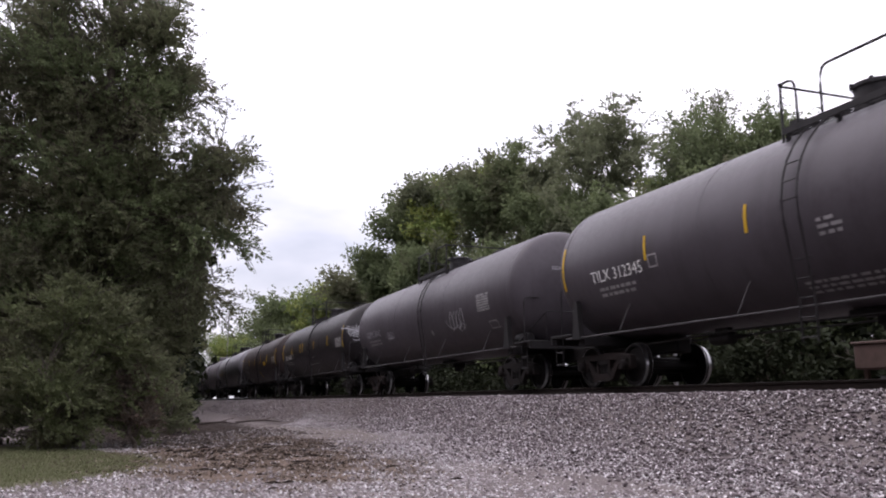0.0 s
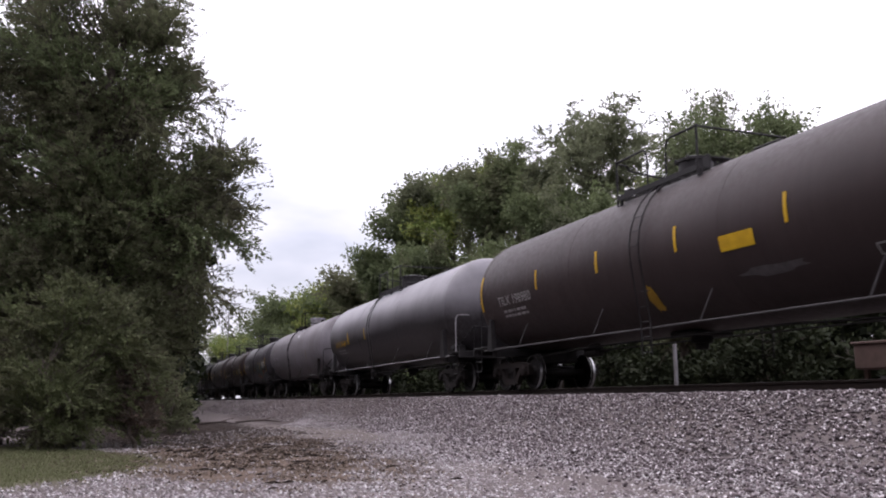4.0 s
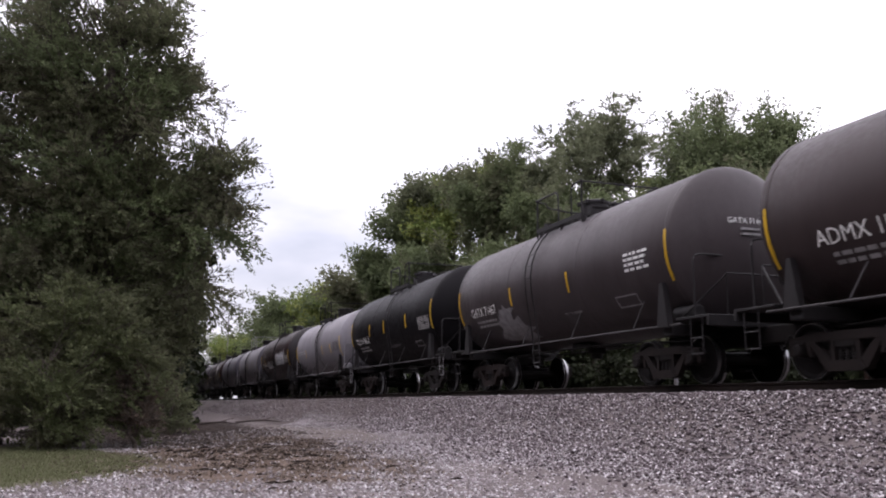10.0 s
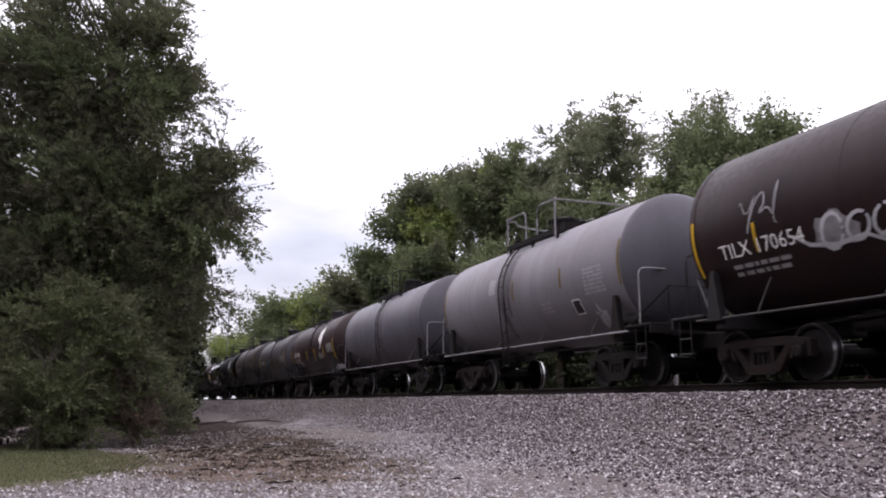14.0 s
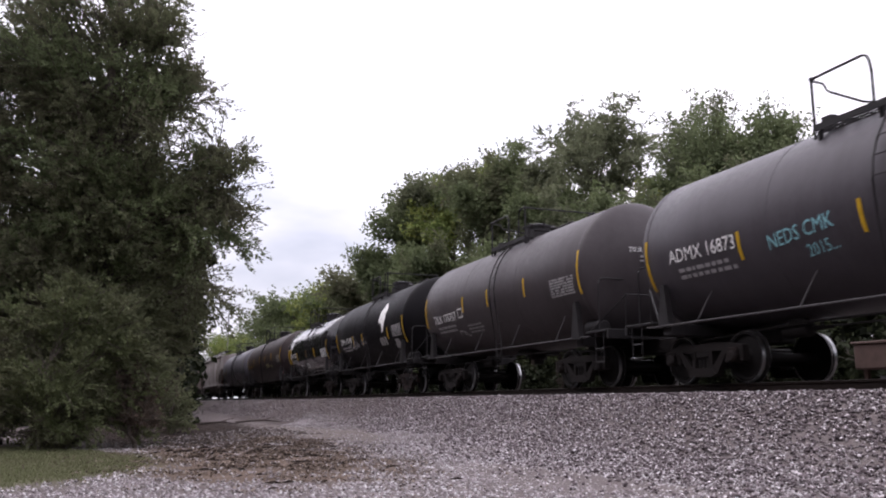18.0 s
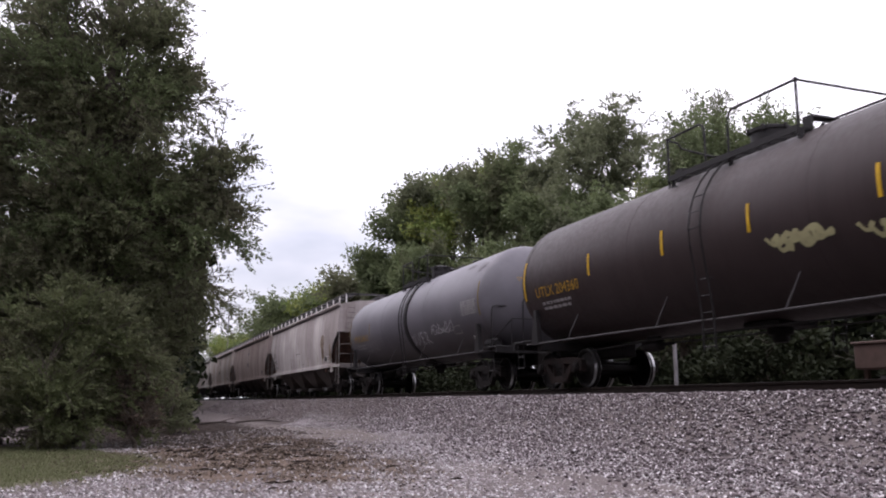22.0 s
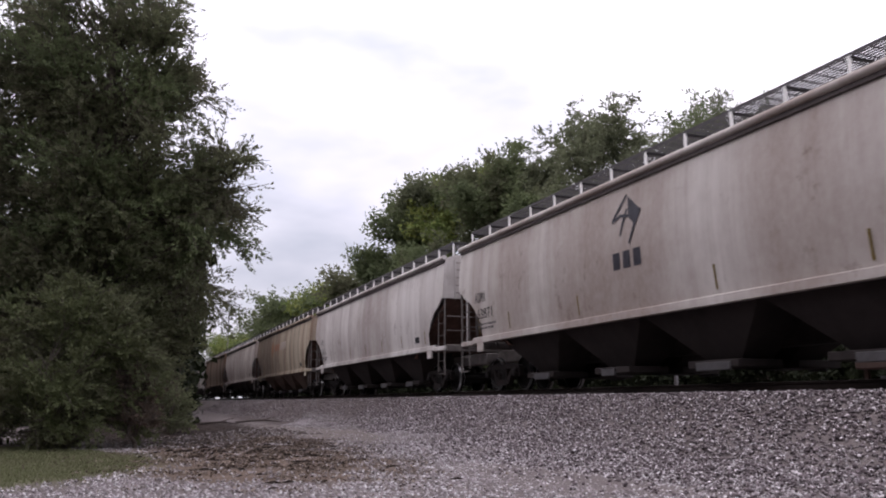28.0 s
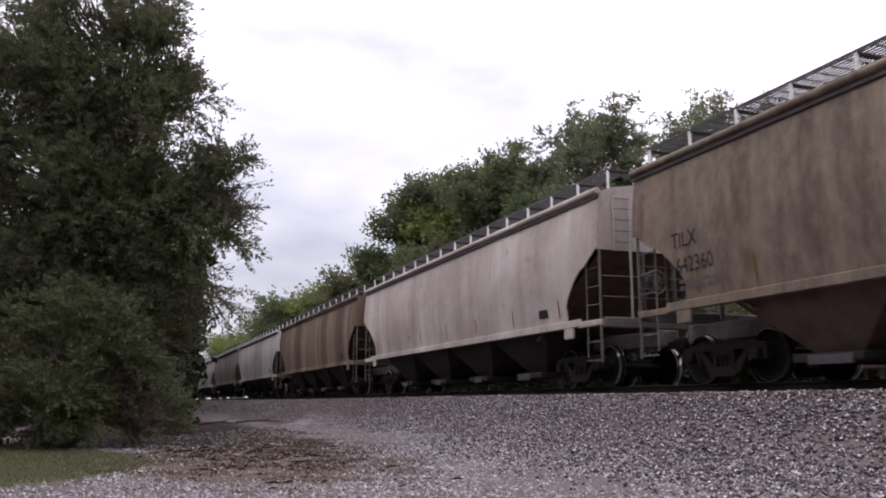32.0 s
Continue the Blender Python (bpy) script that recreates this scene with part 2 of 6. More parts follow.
def ground_material():
    """Grey gravel, with leafy brown dirt, dark earth, pale bare ground and turf in uneven patches."""
    k = Nodes("gravel_yard", 0.92)
    v = k.n.new("ShaderNodeTexVoronoi")
    v.inputs["Scale"].default_value = 34.0
    k.l.new(k.co.outputs["Object"], v.inputs["Vector"])
    stones = k.mix(k.ramp(v.outputs["Distance"], 0.1, 0.6), (0.23, 0.2, 0.197), (0.09, 0.076, 0.075))
    tint = k.mix(k.ramp(k.noise(0.6, 5), 0.35, 0.65), stones, (0.12, 0.1, 0.095))
    c = k.mix(k.scaled(k.ramp(k.noise(60, 2), 0.4, 0.7), 0.5), tint, (0.17, 0.155, 0.15))
    grain = k.ramp(k.noise(14, 5, 0.7), 0.35, 0.7)
    clots = k.ramp(k.noise(1.6, 6, 0.7, (1, 0.6, 1)), 0.42, 0.6)
    pale = k.mix(grain, (0.155, 0.133, 0.124), (0.095, 0.08, 0.073))
    c = k.mix(k.blob(-25.5, 5.3, 7.5, 1.2, 0.35, 3.0), c, pale)
    # the shoulder farther along is darker and browner
    far_shoulder = k.mix(grain, (0.084, 0.07, 0.067), (0.052, 0.043, 0.041))
    c = k.mix(k.scaled(k.blob(-40.0, 7.6, 17.0, 2.1, 0.25, 2.0), 0.85), c, far_shoulder)
    dirt = k.mix(grain, (0.16, 0.124, 0.1), (0.085, 0.063, 0.05))
    dirt = k.mix(k.scaled(clots, 0.8), dirt, (0.045, 0.034, 0.027))
    c = k.mix(k.blob(-13.6, 1.9, 4.6, 2.2, 0.3, 0.0), c, dirt)
    mould = k.mix(grain, (0.062, 0.047, 0.039), (0.032, 0.025, 0.021))
    c = k.mix(k.scaled(k.blob(-18.2, 3.35, 3.6, 1.05, 0.5, 5.0), 0.85), c, mould)
    earth = k.mix(grain, (0.04, 0.031, 0.027), (0.02, 0.0155, 0.0135))
    c = k.mix(k.blob(-28.5, 1.3, 11.0, 3.1, 0.30, 6.0), c, earth)
    turf = k.mix(grain, (0.105, 0.105, 0.06), (0.072, 0.07, 0.042))
    c = k.mix(k.blob(-13.6, -3.6, 5.2, 4.1, 0.10, 9.0), c, turf)
    k.base(c)
    k.bsdf.inputs["Specular IOR Level"].default_value = 0.04
    k.bump(v.outputs["Distance"], 0.8, 0.02)
    return k.mat


def stone_material(name, lo, hi, pale):
    k = Nodes(name, 0.85)
    c = k.mix(k.island(), lo, hi)
    c = k.mix(k.ramp(k.noise(23, 1), 0.57, 0.65), c, pale)
    c = k.mix(k.scaled(k.ramp(k.noise(40, 3), 0.35, 0.7), 0.4), c, tuple(x * 0.6 for x in lo))
    k.bsdf.inputs["Specular IOR Level"].default_value = 0.15
    k.base(c)
    return k.mat


def leaf_material(name, a, b, c, through=0.25):
    k = Nodes(name, 0.75)
    col = k.mix(k.island(), a, b)
    col = k.mix(k.ramp(k.noise(0.5, 3), 0.45, 0.7), col, c)
    k.base(col)
    k.bsdf.inputs["Specular IOR Level"].default_value = 0.12
    tr = k.n.new("ShaderNodeBsdfTranslucent")
    k.l.new(col, tr.inputs["Color"])
    m = k.n.new("ShaderNodeMixShader")
    m.inputs[0].default_value = through
    k.l.new(k.bsdf.outputs[0], m.inputs[1])
    k.l.new(tr.outputs[0], m.inputs[2])
    k.l.new(m.outputs[0], k.n["Material Output"].inputs["Surface"])
    return k.mat


M_GROUND = ground_material()
M_BALLAST = stone_material("crushed_ballast", (0.052, 0.040, 0.043), (0.222, 0.188, 0.195), (0.70, 0.66, 0.67))
M_GRAVEL = stone_material("fine_gravel", (0.135, 0.117, 0.121), (0.375, 0.338, 0.343), (0.64, 0.63, 0.63))
M_BARK = plain("bark", (0.09, 0.075, 0.062), 0.9, 0.0, 0.5, 3.0)
M_LEAF_DARK = leaf_material("dark_foliage", (0.104, 0.115, 0.065), (0.154, 0.168, 0.091), (0.131, 0.126, 0.083), 0.47)
M_LEAF_BUSH = leaf_material("deep_green_foliage", (0.084, 0.1, 0.048), (0.122, 0.14, 0.066), (0.098, 0.096, 0.056), 0.33)
M_LEAF_MID = leaf_material("green_foliage", (0.108, 0.135, 0.064), (0.158, 0.186, 0.092), (0.092, 0.115, 0.06), 0.33)
M_LEAF_LIGHT = leaf_material("yellow_green_foliage", (0.156, 0.192, 0.048), (0.24, 0.264, 0.084), (0.108, 0.156, 0.048))
M_LEAF_OLIVE = leaf_material("olive_foliage", (0.135, 0.150, 0.09), (0.19, 0.205, 0.125), (0.115, 0.127, 0.08), 0.45)
M_LEAF_BROWN = leaf_material("withered_brown_foliage", (0.085, 0.062, 0.048), (0.13, 0.098, 0.076), (0.065, 0.05, 0.04))
# far foliage: its shade is put into this near-black leaf colour
M_LEAF_FAR = leaf_material("woodland_leaf_shade", (0.01138, 0.01517, 0.006827), (0.02276, 0.02845, 0.01214), (0.01517, 0.01896, 0.009486), 0.1)
M_GRASS = leaf_material("short_grass", (0.10, 0.112, 0.055), (0.15, 0.158, 0.085), (0.125, 0.122, 0.072))


# ---------- mesh helpers ----------
class Geo:
    """Collects vertices and faces of one mesh."""

    def __init__(self):
        self.v, self.f = [], []

    def add(self, verts, faces):
        n = len(self.v)
        self.v += [tuple(p) for p in verts]
        self.f += [tuple(i + n for i in q) for q in faces]
        return self

    def box(self, c, s, ch=0.0, turn=None):
        """A box with chamfered edges. c: centre, s: size, turn: a rotation matrix."""
        h = [x / 2 for x in s]
        ch = min(ch, min(h) * 0.8)
        if ch <= 0:
            vs = [(x * h[0], y * h[1], z * h[2]) for x in (-1, 1) for y in (-1, 1) for z in (-1, 1)]
            fs = [(0, 1, 3, 2), (4, 6, 7, 5), (0, 4, 5, 1), (2, 3, 7, 6), (0, 2, 6, 4), (1, 5, 7, 3)]
        else:
            vs, ix, fs = [], {}, []
            for sx in (-1, 1):
                for sy in (-1, 1):
                    for sz in (-1, 1):
                        for a in range(3):
                            p = [sx * (h[0] - ch), sy * (h[1] - ch), sz * (h[2] - ch)]
                            p[a] = (sx, sy, sz)[a] * h[a]
                            ix[sx, sy, sz, a] = len(vs)
                            vs.append(p)
            for a in range(3):
                b, c2 = (a + 1) % 3, (a + 2) % 3
                for s1 in (-1, 1):
                    quad = []
                    for s2, s3 in ((-1, -1), (1, -1), (1, 1), (-1, 1)):
                        k = [0, 0, 0]
                        k[a], k[b], k[c2] = s1, s2, s3
                        quad.append(ix[(*k, a)])
                    fs.append(quad if s1 > 0 else quad[::-1])
                for s2 in (-1, 1):
                    for s3 in (-1, 1):
                        k0, k1 = [0, 0, 0], [0, 0, 0]
                        k0[a], k1[a] = -1, 1
                        k0[b] = k1[b] = s2
                        k0[c2] = k1[c2] = s3
                        q = [ix[(*k0, b)], ix[(*k1, b)], ix[(*k1, c2)], ix[(*k0, c2)]]
                        fs.append(q if s2 * s3 < 0 else q[::-1])
            for sx in (-1, 1):
                for sy in (-1, 1):
                    for sz in (-1, 1):
                        q = [ix[sx, sy, sz, a] for a in range(3)]
                        fs.append(q if sx * sy * sz > 0 else q[::-1])
        if turn is not None:
            vs = [turn @ Vector(p) for p in vs]
        return self.add([(p[0] + c[0], p[1] + c[1], p[2] + c[2]) for p in vs], fs)

    def pipe(self, pts, r, n=6, closed=False):
        """A round bar along points."""
        pts = [Vector(p) for p in pts]
        rings = []
        for i, p in enumerate(pts):
            a = pts[i - 1] if i or closed else p
            b = pts[(i + 1) % len(pts)] if i + 1 < len(pts) or closed else p
            d = (b - a).normalized()
            u = d.cross(Vector((0, 0, 1)))
            if u.length < 0.05:
                u = d.cross(Vector((1, 0, 0)))
            u.normalize()
            w = d.cross(u)
            rr = r[i] if isinstance(r, (list, tuple)) else r
            rings.append([p + rr * (math.cos(t) * u + math.sin(t) * w) for t in (2 * math.pi * j / n for j in range(n))])
        vs = [q for ring in rings for q in ring]
        fs = []
        m = len(pts)
        for i in range(m if closed else m - 1):
            for j in range(n):
                k = (i + 1) % m
                fs.append((i * n + j, i * n + (j + 1) % n, k * n + (j + 1) % n, k * n + j))
        if not closed:
            fs += [tuple(range(n))[::-1], tuple((m - 1) * n + j for j in range(n))]
        return self.add(vs, fs)

    def lathe(self, prof, n=32, axis="x", at=(0, 0, 0), caps=True):
        """Turns a profile of (along, radius) round an axis."""
        vs, fs = [], []
        for a, r in prof:
            for j in range(n):
                t = 2 * math.pi * j / n
                c, s = r * math.cos(t), r * math.sin(t)
                p = {"x": (a, c, s), "y": (s, a, c), "z": (c, s, a)}[axis]
                vs.append((p[0] + at[0], p[1] + at[1], p[2] + at[2]))
        for i in range(len(prof) - 1):
            for j in range(n):
                fs.append((i * n + j, i * n + (j + 1) % n, (i + 1) * n + (j + 1) % n, (i + 1) * n + j))
        if caps and prof[0][1] > 1e-4:
            fs.append(tuple(range(n))[::-1])
        if caps and prof[-1][1] > 1e-4:
            fs.append(tuple((len(prof) - 1) * n + j for j in range(n)))
        return self.add(vs, fs)

    def prism(self, poly, y0, y1, axis="y"):
        """A polygon of (x, z) pushed from y0 to y1 (axis 'x': a polygon of (y, z))."""
        n = len(poly)
        if axis == "y":
            vs = [(a, y0, b) for a, b in poly] + [(a, y1, b) for a, b in poly]
        else:
            vs = [(y0, a, b) for a, b in poly] + [(y1, a, b) for a, b in poly]
        fs = [tuple(range(n)), tuple(range(n, 2 * n))[::-1]]
        fs += [(i, i + n, (i + 1) % n + n, (i + 1) % n) for i in range(n)]
        return self.add(vs, fs)

    def mesh(self, name, material, smooth=True, angle=38):
        me = bpy.data.meshes.new(name)
        me.from_pydata(self.v, [], self.f)
        if smooth:
            me.shade_smooth()
            me.set_sharp_from_angle(angle=radians(angle))
        if material:
            me.materials.append(material)
        bm = bmesh.new()
        bm.from_mesh(me)
        bmesh.ops.recalc_face_normals(bm, faces=bm.faces)
        bm.to_mesh(me)
        bm.free()
        return me


MESHES = {}


def shared(key, make):
    """The mesh of that name, made once."""
    if key not in MESHES:
        MESHES[key] = make()
    return MESHES[key]


def part(name, geo, material, parent, label="", at=None):
    """One mesh object under a thing or under a part. geo: a Geo or a mesh."""
    me = geo.mesh(name, material) if isinstance(geo, Geo) else geo
    ob = new(name, me)
    ob.parent = parent
    if at is not None:
        ob.matrix_basis = at
    if label:
        ob["label"] = label
    return ob


def thing(name, m, label, category, group="", geo=None, material=None, kind=""):
    ob = new(name, geo.mesh(name, material) if isinstance(geo, Geo) else geo)
    ob.matrix_basis = m
    return tagged(ob, label, category, group, kind)


def raw_mesh(name, verts, faces, material):
    """A mesh straight from arrays; faces all with the same number of corners."""
    verts, faces = np.asarray(verts, dtype=np.float32), np.asarray(faces, dtype=np.int32)
    me = bpy.data.meshes.new(name)
    me.vertices.add(len(verts))
    me.vertices.foreach_set("co", verts.ravel())
    k = faces.shape[1]
    me.loops.add(faces.size)
    me.loops.foreach_set("vertex_index", faces.ravel())
    me.polygons.add(len(faces))
    me.polygons.foreach_set("loop_start", np.arange(0, faces.size, k, dtype=np.int32))
    me.polygons.foreach_set("loop_total", np.full(len(faces), k, dtype=np.int32))
    me.update(calc_edges=True)
    me.validate()
    if material:
        me.materials.append(material)
    return me


# ---------- ground and track ----------
TOE, CREST = 6.9, 9.0
CREST_Z = 0.97


def lift(y):
    """Height of the ground across the track: gravel yard, ballast shoulder, bed, far ditch."""
    prof = [(-3000, 0.0), (TOE - 1.2, 0.0), (TOE - 0.4, 0.04), (TOE + 0.2, 0.14), (CREST - 0.35, CREST_Z - 0.12), (CREST, CREST_Z), (13.2, CREST_Z), (15.6, 0.15), (19, 0.3), (3000, 0.3)]
    for (a, za), (b, zb) in zip(prof, prof[1:]):
        if y <= b:
            return za + (zb - za) * (y - a) / (b - a)
    return prof[-1][1]


def make_ground():
    ys = [-2500, -400, -80, -30, -12, -4, 0, 3, 5, 5.7, 6.2, 6.5, 6.8, 7.1, 7.4, 7.8, 8.2, 8.65, 8.85, 9.0, 9.3, 10, 11.1, 12.5, 13.2, 14, 15, 15.6, 17, 19, 30, 80, 400, 2500]
    xs = [-3500, -900, -400, -250, -150, -110] + [-90 + 2.0 * i for i in range(52)] + [40, 120, 500, 1500]
    vs, fs = [], []
    for x in xs:
        for y in ys:
            z = lift(y)
            if -90 < x < 15 and 0 < y < 9:
                z += 0.03 * noise.noise(Vector((x * 0.5, y * 0.9, 0)))
            vs.append((x, y, z))
    n = len(ys)
    for i in range(len(xs) - 1):
        for j in range(n - 1):
            a = i * n + j
            fs.append((a, a + n, a + n + 1, a + 1))
    thing("ground", pose(0, 0, 0), "grey gravel yard with a raised ballast bed", "ground", "", Geo().add(vs, fs), M_GROUND, "structure")


def stones(name, label, material, count, place, size, seed):
    """Loose crushed stones as one sheet of small angular lumps."""
    rng = np.random.default_rng(seed)
    base = np.array([(1, 0, 0), (-1, 0, 0), (0, 1, 0), (0, -1, 0), (0, 0, 1), (0, 0, -0.6)], dtype=np.float32)
    tri = np.array([(0, 2, 4), (2, 1, 4), (1, 3, 4), (3, 0, 4), (2, 0, 5), (1, 2, 5), (3, 1, 5), (0, 3, 5)], dtype=np.int32)
    centre = place(rng, count)
    count = len(centre)
    r = rng.uniform(size[0], size[1], (count, 1, 1)) * np.where(rng.random((count, 1, 1)) < 0.08, 1.5, 1.0)
    v = base[None] * rng.uniform(0.65, 1.25, (count, 6, 3)) * np.array((1.15, 0.95, 0.8))
    a = rng.uniform(0, 2 * np.pi, count)
    b = rng.uniform(-0.7, 0.7, count)
    ca, sa, cb, sb = np.cos(a), np.sin(a), np.cos(b), np.sin(b)
    rot = np.zeros((count, 3, 3))
    rot[:, 0, 0], rot[:, 0, 1], rot[:, 1, 0], rot[:, 1, 1], rot[:, 2, 2] = ca, -sa, sa, ca, 1
    tip = np.zeros((count, 3, 3))
    tip[:, 0, 0], tip[:, 1, 1], tip[:, 1, 2], tip[:, 2, 1], tip[:, 2, 2] = 1, cb, -sb, sb, cb
    v = np.einsum("nij,njk,nvk->nvi", rot, tip, v) * r + centre[:, None, :]
    f = tri[None] + (np.arange(count) * 6)[:, None, None]
    ob = new(name, raw_mesh(name, v.reshape(-1, 3), f.reshape(-1, 3), material))
    return tagged(ob, label, "gravel", "", "stuff")


LIFT_Y = np.linspace(-5, 16, 400)
LIFT_Z = np.array([lift(float(y)) for y in LIFT_Y])


def shoulder(rng, n):
    """Places on the ballast shoulder, thicker beside the yard."""
    x = 16 - 96 * rng.random(n) ** 1.45
    x = x[(x < 6) | (rng.random(n) < (16 - x) / 10)]
    n = len(x)
    y = rng.uniform(TOE - 2.8, CREST + 0.35, n)
    edge = TOE - 0.15 + 0.25 * np.sin(x * 0.9) + 0.15 * np.sin(x * 2.3)
    loose = rng.random(n) < 0.8 * np.exp(-np.clip(edge - y, 0, 9) / 0.9) * np.clip((x + 19) / 7, 0, 1)
    keep = ((y > edge) | loose) & ((x > -22) | (rng.random(n) < np.clip(1.0 + (x + 20) / 12, 0.14, 1.0)))
    x, y = x[keep], y[keep]
    return np.stack([x, y, np.interp(y, LIFT_Y, LIFT_Z) + rng.uniform(-0.005, 0.03, len(x))], 1)


def yard(rng, n):
    """Places on the flat gravel before the shoulder."""
    x = 6.0 - 43 * rng.random(n) ** 1.35
    y = rng.uniform(-6.5, TOE + 0.7, n)
    # most of it lies before the shoulder, and it thins out towards the woods
    keep = (y > -0.45 * (x + 3) - 7.5) & (rng.random(n) < np.clip((y + 6.0) / 3.5, 0, 1) * np.clip((6.5 - x) / 5.0, 0.0, 1.0)) & (rng.random(n) < np.clip((2.0 - x) / 8.0, 0.3, 1.0))
    far = np.minimum(((x + 13.6) / 4.6) ** 2 + ((y - 1.9) / 2.2) ** 2, ((x + 26.5) / 11.0) ** 2 + ((y - 1.6) / 4.2) ** 2)
    far = np.minimum(far, ((x + 13.6) / 5.2) ** 2 + ((y + 3.6) / 4.1) ** 2)
    far = np.minimum(far, ((x + 25.0) / 9.0) ** 2 + ((y - 4.4) / 2.4) ** 2)
    keep &= ((x + 13.6) / 5.2) ** 2 + ((y + 3.6) / 4.1) ** 2 > 0.95
    keep &= rng.random(n) < np.clip(0.10 + 1.1 * (far - 0.55 + 0.3 * np.sin(2.1 * x + 1.3 * y) * np.sin(3.7 * y - x)), 0.1, 1.0)
    x, y = x[keep], y[keep]
    return np.stack([x, y, np.interp(y, LIFT_Y, LIFT_Z) + rng.uniform(-0.004, 0.008, len(x))], 1)


make_ground()
stones("ballast_stones", "grey and pinkish crushed ballast on the shoulder", M_BALLAST, 178000, shoulder, (0.019, 0.039), 3)
def clods(rng, n):
    """Places on the dark earth under the tree."""
    x, y = rng.uniform(-39, -15.5, n), rng.uniform(-1.5, 8.2, n)
    keep = ((x + 28.0) / 11.0) ** 2 + ((y - 1.6) / 3.6) ** 2 + 0.25 * np.sin(1.7 * x) * np.sin(2.3 * y + x) < 1
    x, y = x[keep], y[keep]
    return np.stack([x, y, np.interp(y, LIFT_Y, LIFT_Z) + rng.uniform(-0.006, 0.012, len(x))], 1)


M_CLOD = stone_material("dark_soil_and_leaves", (0.022, 0.017, 0.015), (0.085, 0.066, 0.056), (0.16, 0.13, 0.115))
stones("soil_clods", "dark soil crumbs and dead leaves under the tree", M_CLOD, 26000, clods, (0.008, 0.022), 6)
stones("yard_gravel", "pale fine gravel on the level ground", M_GRAVEL, 270000, yard, (0.010, 0.026), 4)


def blades():
    """Short grass on the strip, dead leaves and broken twigs on the dirt, as small slips."""
    rng = np.random.default_rng(11)
    n = 60000
    x, y = rng.uniform(-18.5, -8.6, n), rng.uniform(-4.2, 0.9, n)
    far = ((x + 13.6) / 5.2) ** 2 + ((y + 3.6) / 4.1) ** 2 + 0.10 * np.sin(3.1 * x + y) * np.sin(2.3 * x - 3 * y)
    keep = rng.random(n) < np.clip((1.0 - far) * 6.0, 0.0, 1.0)
    x, y = x[keep], y[keep]
    n = len(x)
    h, a = rng.uniform(0.02, 0.055, n), rng.uniform(0, np.pi, n)
    dx, dy = 0.008 * np.cos(a), 0.008 * np.sin(a)
    tx, ty = rng.normal(0, 0.02, n), rng.normal(0, 0.02, n)
    z = np.full(n, -0.01)
    v = np.stack([np.stack([x - dx, y - dy, z], 1), np.stack([x + dx, y + dy, z], 1), np.stack([x + tx, y + ty, z + h], 1)], 1)
    f = np.arange(3 * n).reshape(n, 3)
    tagged(new("grass", raw_mesh("grass", v.reshape(-1, 3), f, M_GRASS)), "short dull green grass blades on the strip", "grass", "", "stuff")
    # fallen leaves lie in drifts
    n = 46000
    x, y = rng.normal(-13.6, 2.6, n), rng.normal(2.0, 1.1, n)
    x[26000:], y[26000:] = rng.normal(-17.9, 1.9, 20000), rng.normal(3.3, 0.55, 20000)
    drift = np.sin(2.6 * x + 0.8 * y) * np.sin(3.9 * y - 0.7 * x) + 0.6 * np.sin(6.1 * x - 2 * y)
    keep = rng.random(n) < np.clip(0.12 + 1.1 * drift, 0.02, 1)
    x, y = x[keep], y[keep]
    n = len(x)
    r, a = rng.uniform(0.009, 0.026, n), rng.uniform(0, 6.28, n)
    z = np.interp(y, LIFT_Y, LIFT_Z) + rng.uniform(0.0, 0.035, n)
    q = []
    for k in range(4):
        b = a + k * np.pi / 2
        rr = r * (1.0 if k % 2 else 0.55)
        q.append(np.stack([x + rr * np.cos(b), y + rr * np.sin(b), z + rng.uniform(-0.006, 0.022, n)], 1))
    v = np.stack(q, 1)
    tagged(new("leaf_litter", raw_mesh("leaf_litter", v.reshape(-1, 3), np.arange(4 * n).reshape(n, 4), M_LITTER)), "dry brown fallen leaves on the dirt", "leaves", "", "stuff")
    n = 170
    x, y = rng.normal(-14.0, 2.0, n), rng.normal(2.0, 0.8, n)
    z = np.interp(y, LIFT_Y, LIFT_Z) + 0.02
    a, k = rng.uniform(0, 6.28, n), rng.uniform(0.04, 0.15, n)
    v = np.stack([np.stack([x - k * np.cos(a), y - k * np.sin(a), z - 0.01], 1), np.stack([x + 0.012, y + 0.012, z + 0.018], 1), np.stack([x + k * np.cos(a), y + k * np.sin(a), z], 1), np.stack([x - 0.012, y - 0.012, z - 0.012], 1)], 1)
    tagged(new("twigs", raw_mesh("twigs", v.reshape(-1, 3), np.arange(4 * n).reshape(n, 4), M_TWIG)), "dark broken twigs lying on the dirt", "twigs", "", "stuff")
    for x, y, turn, k in ((-33.0, 3.5, 62, 1.0), (-35.5, 5.4, 72, 1.25)):
        branch = Geo().pipe([(-0.75 * k, 0.05, 0.03), (-0.3 * k, -0.04, 0.08), (0.2 * k, 0.05, 0.12), (0.75 * k, -0.02, 0.05)], [0.045, 0.04, 0.032, 0.015], 6)
        branch.pipe([(0.1 * k, 0.03, 0.11), (0.32 * k, 0.2, 0.2), (0.5 * k, 0.28, 0.24)], [0.022, 0.016, 0.008], 5)
        thing("branch", pose(x, y, 0.0, 0, 0, turn), "dark fallen branch lying at the foot of the ballast", "branch", "fallen branches", branch, M_TWIG)


M_TWIG = plain("dark_twigs", (0.055, 0.043, 0.036), 0.9, 0.0, 0.4)
M_LITTER = stone_material("dry_leaves", (0.035, 0.026, 0.021), (0.135, 0.098, 0.074), (0.36, 0.30, 0.25))
blades()

